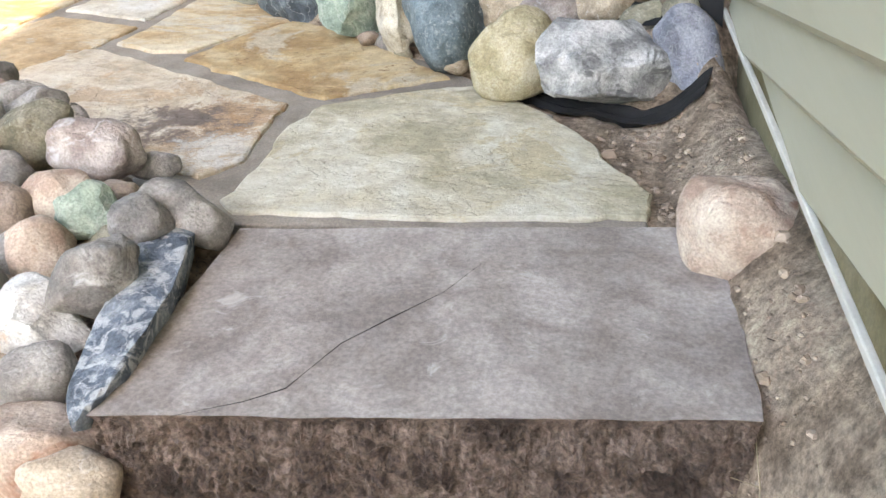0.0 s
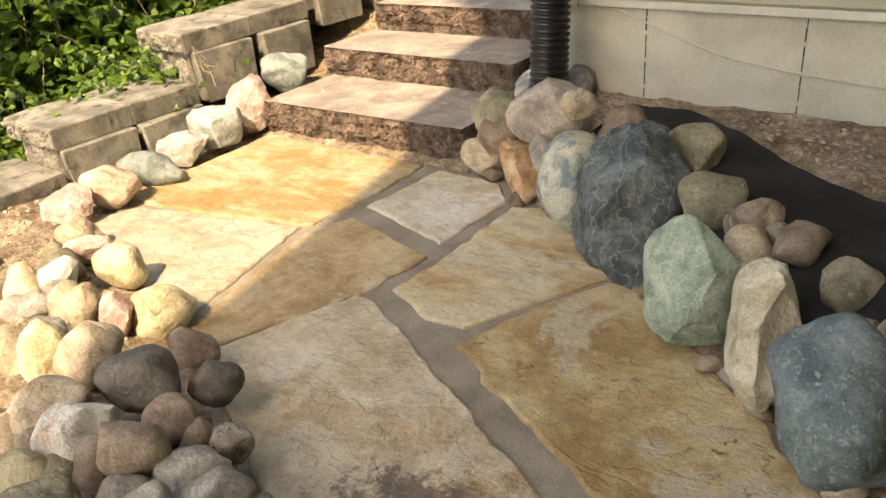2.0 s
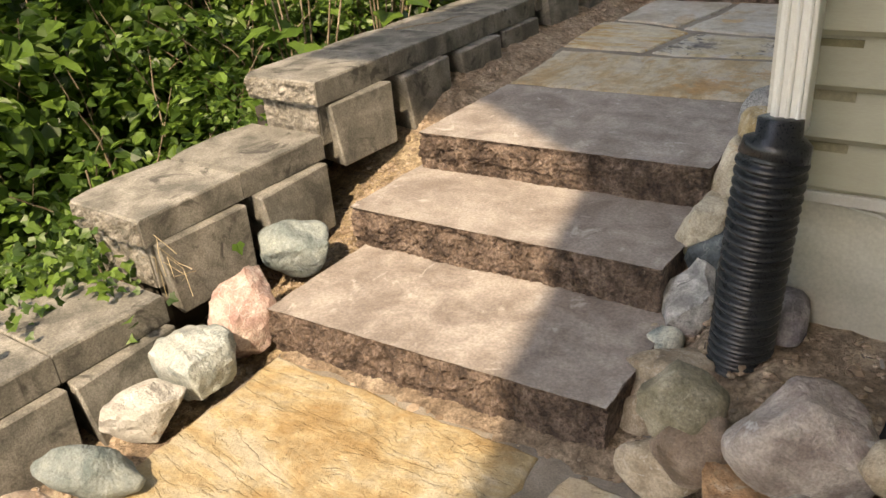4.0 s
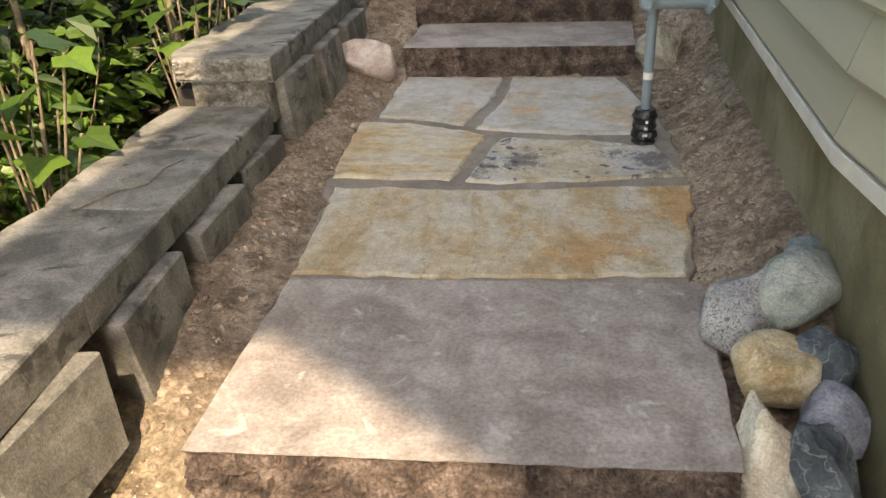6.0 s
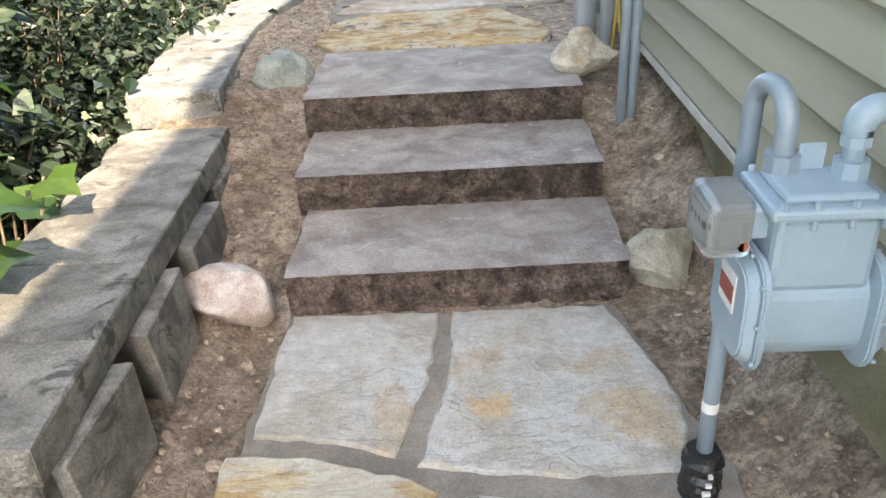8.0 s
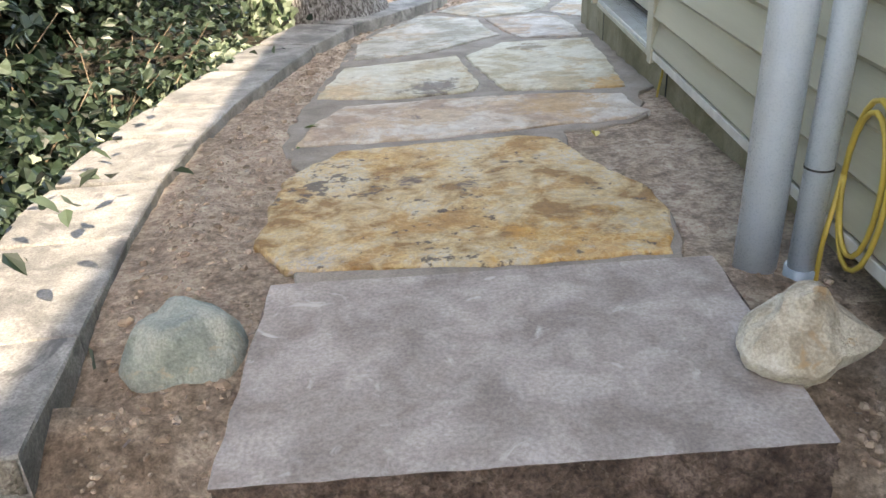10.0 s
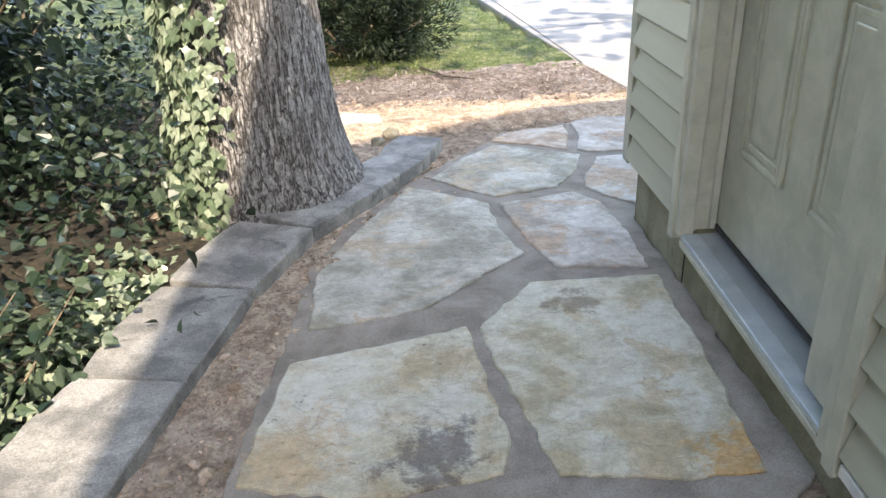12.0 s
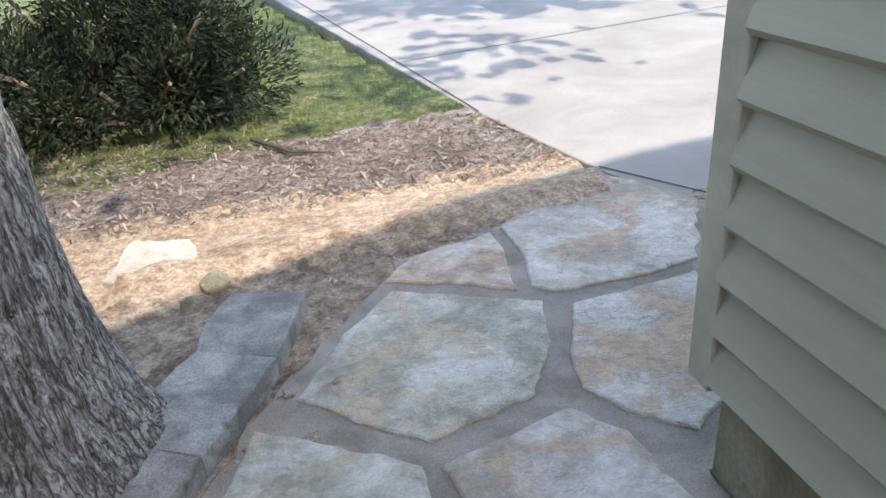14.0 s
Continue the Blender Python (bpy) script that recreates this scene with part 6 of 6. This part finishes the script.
tree(-6.2, 5.5, .16, 7.0, 31, (-1.2, .5, 7.2), (2.6, 3.2, 1.3), 1500, .34, "woodland tree with an unseen leafy crown added for shade")
tree(-6.6, 10.0, .18, 7.5, 32, (-1.2, .5, 7.2), (2.4, 3.0, 1.3), 1500, .34, "woodland tree with an unseen leafy crown added for shade")
tree(-7.0, 14.0, .2, 7.5, 33, (-1.2, .5, 7.2), (2.4, 3.0, 1.3), 1500, .34, "woodland tree with an unseen leafy crown added for shade")
tree(-9.0, 12.0, .2, 7.5, 34, (-.6, .5, 7.2), (3.0, 4.0, 1.6), 1700, .36, "woodland tree with an unseen leafy crown added for shade")
tree(-9.2, 7.0, .2, 7.5, 35, (-.6, .5, 7.2), (3.0, 4.0, 1.6), 1700, .36, "woodland tree with an unseen leafy crown added for shade")
tree(-7.6, 1.0, .16, 6.5, 37, (2.3, -.5, 6.9), (2.1, 2.8, 1.0), 1500, .30, "woodland tree with an unseen leafy crown added for shade")
tree(-7.9, 5.0, .17, 6.5, 38, (2.6, .3, 6.9), (2.1, 2.8, 1.0), 1600, .30, "woodland tree with an unseen leafy crown added for shade")
tree(-8.0, 9.3, .17, 6.5, 39, (2.4, .2, 6.9), (2.0, 2.8, 1.0), 1700, .30, "woodland tree with an unseen leafy crown added for shade")
# this one is never in view, added only to dapple the drive
tree(9.0, 17.5, .22, 7.0, 36, (-4.2, 1.0, 7.4), (4.2, 4.2, 1.4), 2600, .42, "unseen tree added so that its crown shades the drive")


def leaf_bank(name, n, seed, place, size, mat, label, shape="leaf"):
    """Leaves past counting, in uneven clumps with gaps."""
    r = random.Random(seed)
    rows = []
    while len(rows) < n:
        c = Vector(place(r))
        spread = r.uniform(.6, 1.4) * size * 3.2
        for q in range(26):
            rows.append((c + Vector((r.gauss(0, spread), r.gauss(0, spread), r.gauss(0, spread * .8))), rand_dir(r) - Vector((0, 0, .3)), Vector((r.gauss(0, .85), r.gauss(0, .85), 1)), size * r.uniform(.6, 1.3), size * r.uniform(.5, .95)))
    tagged(leaf_cloud(name, rows, mat, shape), label, name.replace("_", " "), kind="stuff")


def wood_edge(r):
    y = r.uniform(-8, 26)
    x = -9.5 - r.uniform(0, 3.5) - max(0, y - 15) * .35
    return x, y, r.uniform(-1.2, 10.5)


def low_growth(r):
    y = r.uniform(9.2, 18.0)
    while noise.noise((y * 1.1, 3.0, 0)) + .5 * noise.noise((y * 2.9, 7.0, 0)) < r.uniform(-.35, .25):
        y = r.uniform(9.2, 18.0)
    d = .55 + 3.8 * r.random() ** 1.3 + max(0, y - 13.8) * .5
    x = lerp_table(WALL_X, y) - d
    return x, y, ground_z(x, y) + r.uniform(.02, .35 + .22 * d) * r.random() ** .5


leaf_bank("far_woods", 9000, 51, wood_edge, .42, M_LEAF_SHADE, "dense woodland edge beyond the wall, leaves coloured for shade")
# unseen belt behind the camera, added to cut low sky light
leaf_bank("far_woods", 4200, 52, lambda r: (r.uniform(-14, 2), -15 - r.uniform(0, 3), r.uniform(-1, 9)), .45, M_LEAF_SHADE, "unseen leaf belt added behind the garden to block low sky")
leaf_bank("undergrowth", 15000, 53, low_growth, .075, M_LEAF_SHADE, "dense low undergrowth along the foot of the wall")
for i_, (sx, sy) in enumerate(((-3.75, 8.9), (-3.95, 7.6), (-4.1, 8.2))):
    r = random.Random(60 + i_)
    sap = empty("sapling", (sx, sy, ground_z(sx, sy) - .05))
    pts = [Vector((0, 0, 0))]
    for j in range(8):
        pts.append(pts[-1] + Vector((r.gauss(.005, .03), r.gauss(0, .03), .3)))
    part("trunk", tube_bm(pts, .02, 8, [.024 - .0018 * i for i in range(9)]), M_TWIG, sap)
    rows = []
    for k in range(46):
        b = pts[r.randint(3, 8)]
        d = rand_dir(r, .4)
        rows.append((b + d * r.uniform(.05, .4), d - Vector((0, 0, .3)), Vector((r.gauss(0, .3), r.gauss(0, .3), 1)), .12 * r.uniform(.7, 1.2), .07 * r.uniform(.7, 1.2)))
    for k in range(6):
        b = pts[r.randint(2, 7)]
        part("twig", tube_bm([b, b + rand_dir(r, .5) * .3], .004, 5), M_TWIG, sap)
    leaf_cloud("foliage", rows, M_LEAF, "leaf", sap)
    tagged(sap, "slim sapling with bright green leaves", "sapling", "saplings")

# the big tree beside the path
TX, TY = -2.86, 15.2
oak = empty("big_tree", (TX, TY, .62))
bm = bmesh.new()
NA, NZ = 300, 240
rings = []
for j in range(NZ + 1):
    z = -.1 + 3.6 * (j / NZ)
    ring = []
    for i in range(NA):
        a = 2 * math.pi * i / NA
        r0 = .335 + .20 * math.exp(-max(0, z) / .28) + .06 * math.exp(-max(0, z) / 1.0) + .022 * math.sin(3 * a + 1) * math.exp(-max(0, z) / .5) + .015 * math.sin(5 * a)
        cx_, sy_ = math.cos(a), math.sin(a)
        w1 = noise.noise((cx_ * 4.2 + .6 * noise.noise((cx_ * 3, sy_ * 3, z * 3)), sy_ * 4.2, z * 1.1))
        w2 = noise.noise((cx_ * 8.5, sy_ * 8.5 + .5 * noise.noise((cx_ * 6, sy_ * 6, z * 6)), z * 3.6 + 7))
        plates = abs(w2) ** .55
        cut = abs(noise.noise((cx_ * 5, sy_ * 5, z * 11 + 3)))
        rr = r0 + .012 * w1 + .022 * min(.58, plates) - .008 * max(0, .14 - cut) / .14 - .010
        ring.append(bm.verts.new((rr * cx_ - .015 * z, rr * sy_, z)))
    rings.append(ring)
for a_, b_ in zip(rings, rings[1:]):
    for i in range(NA):
        bm.faces.new((a_[i], a_[(i + 1) % NA], b_[(i + 1) % NA], b_[i]))
bm.faces.new(rings[-1])
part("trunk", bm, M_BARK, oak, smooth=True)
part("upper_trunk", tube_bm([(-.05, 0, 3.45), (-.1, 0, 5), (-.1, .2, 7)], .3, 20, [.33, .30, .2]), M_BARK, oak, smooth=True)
r = random.Random(77)
rows = []
for k in range(34):
    c = Vector((r.uniform(-2.6, 4.6), r.uniform(-3.2, 2.4), r.uniform(5.6, 8.6)))
    if c.x > 0.6 and c.y < -1.6:
        continue
    part("limb", tube_bm([(-.1, .1, 5 + 1.5 * r.random()), tuple(c * .55 + Vector((0, 0, 2.5))), tuple(c)], .08, 7, [.10, .06, .02]), M_TWIG, oak)
    for q in range(60):
        rows.append((c + Vector((r.gauss(0, .42), r.gauss(0, .42), r.gauss(0, .3))), rand_dir(r), Vector((r.gauss(0, .4), r.gauss(0, .4), 1)), r.uniform(.14, .3), r.uniform(.1, .2)))
leaf_cloud("crown", rows, M_LEAF, "leaf", oak)
tagged(oak, "large tree with deeply furrowed grey bark and ivy", "tree")
# ivy that climbs the trunk and hangs over the wall
r = random.Random(91)
rows = []
for k in range(1500):
    a = radians(r.triangular(172, 268, 226))
    z = 2.0 * r.random() ** 1.25 + .05
    if r.random() < smooth01(238, 268, math.degrees(a)) * 1.1 + .5 * smooth01(1.1, 2.0, z):
        continue
    rr = .40 + .16 * math.exp(-z / .28) + .05 * math.exp(-z) + r.uniform(.0, .07)
    p = Vector((rr * math.cos(a), rr * math.sin(a), z))
    n = Vector((math.cos(a), math.sin(a), 0))
    rows.append((p, (Vector((0, 0, -1)) + n * .35 + rand_dir(r) * .45), n + rand_dir(r) * .35, r.uniform(.045, .085), r.uniform(.05, .085)))
for k in range(40):
    z = .9 + 1.3 * k / 40
    a = radians(262 + 4 * math.sin(k * .7))
    rr = .39 + .05 * math.exp(-z) + .02
    n = Vector((math.cos(a), math.sin(a), 0))
    rows.append((Vector((rr * math.cos(a), rr * math.sin(a), z)), Vector((0, 0, -1)) + n * .3 + rand_dir(r) * .5, n + rand_dir(r) * .3, .05, .05))
ivy = leaf_cloud("ivy", rows, M_IVY, "ivy")
ivy.location = (TX, TY, .62)
tagged(ivy, "dense ivy climbing the shaded side of the trunk", "ivy")


def ivy_patch(x, y, z, sx, sy, sz, n, seed, size, label):
    r = random.Random(seed)
    rows = [(Vector((r.gauss(0, sx), r.gauss(0, sy), r.gauss(0, sz))), rand_dir(r) - Vector((0, 0, .4)), Vector((.5 + r.gauss(0, .3), -.4 + r.gauss(0, .3), 1)), size * r.uniform(.6, 1.2), size * r.uniform(.6, 1.1)) for _ in range(n)]
    ob = leaf_cloud("ivy_patch", rows, M_LEAF if y < 10 else M_IVY, "ivy")
    ob.location = (x, y, z)
    tagged(ob, label, "ivy", kind="stuff")


ivy_patch(-3.0, 4.72, .34, .20, .10, .07, 260, 5, .05, "bright green ivy trailing over the stepped wall")
ivy_patch(-3.0, 4.45, .33, .16, .22, .03, 130, 6, .045, "bright green ivy trailing over the stepped wall")
ivy_patch(-3.1, 5.85, .55, .16, .06, .04, 120, 7, .04, "bright green ivy trailing over the stepped wall")
ivy_patch(-3.42, 13.3, .62, .08, .45, .10, 240, 8, .06, "bright green ivy trailing over the stepped wall")
ivy_patch(-3.66, 11.5, .60, .07, .8, .10, 280, 9, .06, "bright green ivy trailing over the stepped wall")
ivy_patch(-3.42, 14.15, .66, .14, .30, .09, 420, 10, .07, "bright green ivy trailing over the stepped wall")
ivy_patch(-3.62, 13.3, .52, .14, .40, .10, 380, 12, .07, "bright green ivy trailing over the stepped wall")
# dry stems hanging by the block ends
r = random.Random(15)
for (x, y, z) in ((-2.60, 4.90, .40), (-2.76, 5.88, .56)):
    bm = bmesh.new()
    for k in range(9):
        a = Vector((x + r.uniform(-.12, .03), y + r.uniform(-.05, .02), z + r.uniform(-.02, .08)))
        tube_bm([a, a + Vector((r.uniform(0, .06), r.uniform(-.05, .05), r.uniform(-.08, .01))), a + Vector((r.uniform(.03, .10), r.uniform(-.05, .08), r.uniform(-.17, -.06)))], .0012, 5, None, bm)
    tagged(part("dry_stems", bm, M_DRY), "dry straw-coloured stems caught on the wall blocks", "dry stems", kind="stuff")

# clipped evergreen bush
bush = empty("evergreen_bush", (-2.62, 18.75, .60))
r = random.Random(41)
rows = []
lumps = [(Vector((r.uniform(-.75, .75), r.uniform(-.5, .5), r.uniform(.2, .95))), r.uniform(.22, .4)) for _ in range(26)]
for c, rad_ in lumps:
    part("branch", tube_bm([(0, 0, 0), tuple(c * .6), tuple(c)], .015, 5), M_TWIG, bush)
    for q in range(800):
        d = rand_dir(r, 1.0)
        rows.append((c + d * rad_ * r.uniform(.55, 1.05), d + rand_dir(r, 1) * .6 + Vector((0, 0, .3)), rand_dir(r, 1), r.uniform(.04, .075), r.uniform(.012, .022)))
leaf_cloud("foliage", rows, M_BUSH, "leaf", bush)
tagged(bush, "dark dense evergreen bush at the lawn edge", "bush")

# ---- loose stuff on the ground ----
def scatter(name, count, seed, box, size, mat, shape, keep, label, lift=0.3):
    r = random.Random(seed)
    verts, faces = [], []
    made = 0
    while made < count:
        x, y = r.uniform(box[0], box[1]), r.uniform(box[2], box[3])
        if not keep(x, y):
            made += 0.2
            continue
        made += 1
        z = ground_z(x, y)
        s = size * r.uniform(.4, 1.0) * (1.8 if r.random() < .06 else 1)
        k = len(verts)
        if shape == "stone":
            rot = Matrix.Rotation(r.uniform(0, 6.28), 3, "Z")
            low, wide, tall = r.uniform(.6, .95), r.uniform(.9, 1.2), r.uniform(.6, .95)
            for ring_r, hz in ((1.0, -.25), (.92, .25), (.5, .62)):
                for q in range(6):
                    a = q * math.pi / 3
                    v = rot @ Vector((math.cos(a) * ring_r * s * wide * r.uniform(.85, 1.12), math.sin(a) * ring_r * s * low * r.uniform(.85, 1.12), hz * s * tall * r.uniform(.8, 1.2)))
                    verts.append((x + v.x, y + v.y, z + v.z + s * (lift - .3)))
            for lay in (0, 6):
                faces += [(k + lay + q, k + lay + (q + 1) % 6, k + lay + 6 + (q + 1) % 6, k + lay + 6 + q) for q in range(6)]
            faces.append(tuple(k + 12 + q for q in range(6)))
        elif shape == "chip":
            d = Vector((r.gauss(0, 1), r.gauss(0, 1), r.gauss(.15, .25))).normalized() * s
            w = Vector((-d.y, d.x, r.gauss(0, .2) * s)).normalized() * s * r.uniform(.15, .3)
            c = Vector((x, y, z + .006 + abs(d.z) * .5))
            verts += [c - d - w, c + d - w, c + d + w, c - d + w]
            faces.append((k, k + 1, k + 2, k + 3))
        else:
            a = r.uniform(0, 6.28)
            w = Vector((math.cos(a), math.sin(a), 0)) * s * .05
            tip = Vector((r.gauss(0, .35), r.gauss(0, .35), 1)) * s
            c = Vector((x, y, z - .005))
            verts += [c - w, c + w, c + tip]
            faces.append((k, k + 1, k + 2))
    me = bpy.data.meshes.new(name)
    me.from_pydata([tuple(v) for v in verts], [], faces)
    me.materials.append(mat)
    tagged(new(name, me), label, name.replace("_", " "), kind="stuff")


def on_dirt(x, y):
    xw = lerp_table(WALL_X, y)
    if x < xw + .03:
        return False
    if 5.05 < y < 10.65 and -2.5 < x < -1.2:
        return False
    if 10.65 <= y < 16.2 and x > -2.62 + max(0, y - 13.8) * .42:
        return False
    if 2.9 < y < 5.0 and -2.2 < x and (x + 0.95) * 0.574 + (y - 5.0) * 0.82 < 0.25 and -(x - 0.4) * 0.433 - (y - 2.7) * 0.9 < .05 and x < 1.3:
        return False
    if y > 5.65 and x > -.95 or x > 1.68:
        return False
    return True


scatter("loose_gravel", 20000, 1, (-3.0, 1.7, 2.0, 16.35), .0068, M_PEBBLE, "stone", on_dirt, "small stones and crumbs of soil on the dirt")
scatter("fine_gravel", 1500, 2, (-2.75, -2.38, 4.9, 6.1), .010, M_PEBBLE, "stone", lambda x, y: True, "pale gravel spilled beside the lower steps")
scatter("clods", 8500, 3, (-3.0, 1.7, 2.0, 16.4), .017, M_CLOD, "stone", on_dirt, "larger crumbs and stones in the soil")
scatter("mulch_chips", 8000, 4, (-3.6, -.3, 16.95, 18.4), .019, M_CHIP, "chip", lambda x, y: y < 18.0 + .25 * max(0, -1.5 - x) and x < -.24 - (y - 16.85) * .22, "grey-brown bark mulch with dry leaves")
scatter("litter", 2600, 6, (-3.0, 1.7, 2.2, 16.4), .012, M_CHIP, "chip", on_dirt, "dry leaf crumbs and twigs on the soil")
scatter("lawn_grass", 26000, 5, (-4.2, -.4, 17.8, 24.0), .055, M_BLADE, "blade", lambda x, y: ground_kind(x, y) == 4 and x < -.28 - (y - 16.85) * .205, "short mown lawn grass, thin near the drive")
# fallen branch, pale slab and small stones near the bush
tagged(part("fallen_branch", tube_bm([(-1.95, 18.0, .66), (-1.75, 17.72, .65), (-1.5, 17.6, .645)], .012, 7, [.013, .010, .005]), M_FILL), "short dark fallen branch on the mulch", "branch")
tagged(part("stone_slab", slab_bm([(-2.66, 16.44), (-2.42, 16.38), (-2.26, 16.52), (-2.30, 16.72), (-2.56, 16.80)], .665, .06, .04, .016, .006, 3.0), FLAG["white"]), "pale broken stone slab half sunk in sandy soil", "stone")
for x, y, a in ((-2.3, 16.1, .05), (-2.2, 16.25, .06)):
    rock("olive", x, y, round(ground_z(x, y) + a * .2, 3), a, a * .8, a * .5, 20, 10)

# fallen leaves on the soil
r = random.Random(8)
for x, y, c in ((-1.39, 11.85, (.55, .45, .10)), (-2.62, 11.9, (.06, .13, .03)), (-2.55, 12.2, (.10, .15, .04)), (-2.49, 7.85, (.50, .48, .12)), (-1.95, 15.95, (.34, .27, .12))):
    z = max(ground_z(x, y), upper_z(y) - .02 if y > 10.7 and x > -2.4 else -1) + .012
    lf = leaf_cloud("fallen_leaf", [(Vector((0, 0, 0)), rand_dir(r, .1), Vector((r.gauss(0, .15), r.gauss(0, .15), 1)), .085, .04)], plain("leaf_tint", c, .6))
    lf.location = (x, y, z)
    tagged(lf, "single fallen leaf lying on the soil", "leaf", "fallen leaves")

# twig on the cap, cable stub beside the door, dry stalk by the wing
tagged(part("twig", tube_bm([(-2.99, 6.72, .728), (-2.93, 6.86, .727), (-2.86, 6.93, .725), (-2.87, 7.06, .721), (-2.84, 7.14, .718)], .003, 6, [.0035, .003, .003, .0025, .0015]), M_TWIG), "thin crooked twig lying on the wall cap", "twig")
tagged(part("cable_stub", tube_bm([(-.965, 12.415, 1.0), (-.972, 12.41, .94), (-.985, 12.40, .885), (-.99, 12.40, .84)], .006, 8), M_YCABLE, smooth=True), "short yellow cable end hanging below the siding", "cable")
bm = tube_bm([(1.60, 2.30, ground_z(1.6, 2.3) + .012), (1.605, 2.14, ground_z(1.605, 2.14) + .02), (1.595, 2.0, ground_z(1.595, 2.0) + .015), (1.57, 1.88, ground_z(1.57, 1.88) + .008)], .0011, 5)
tube_bm([(1.605, 2.14, ground_z(1.605, 2.14) + .02), (1.56, 2.2, ground_z(1.56, 2.2) + .025), (1.54, 2.27, ground_z(1.54, 2.27) + .01)], .0009, 5, None, bm)
tagged(part("dry_stalk", bm, M_DRY), "pale dry grass stalk lying on the soil", "stalk")
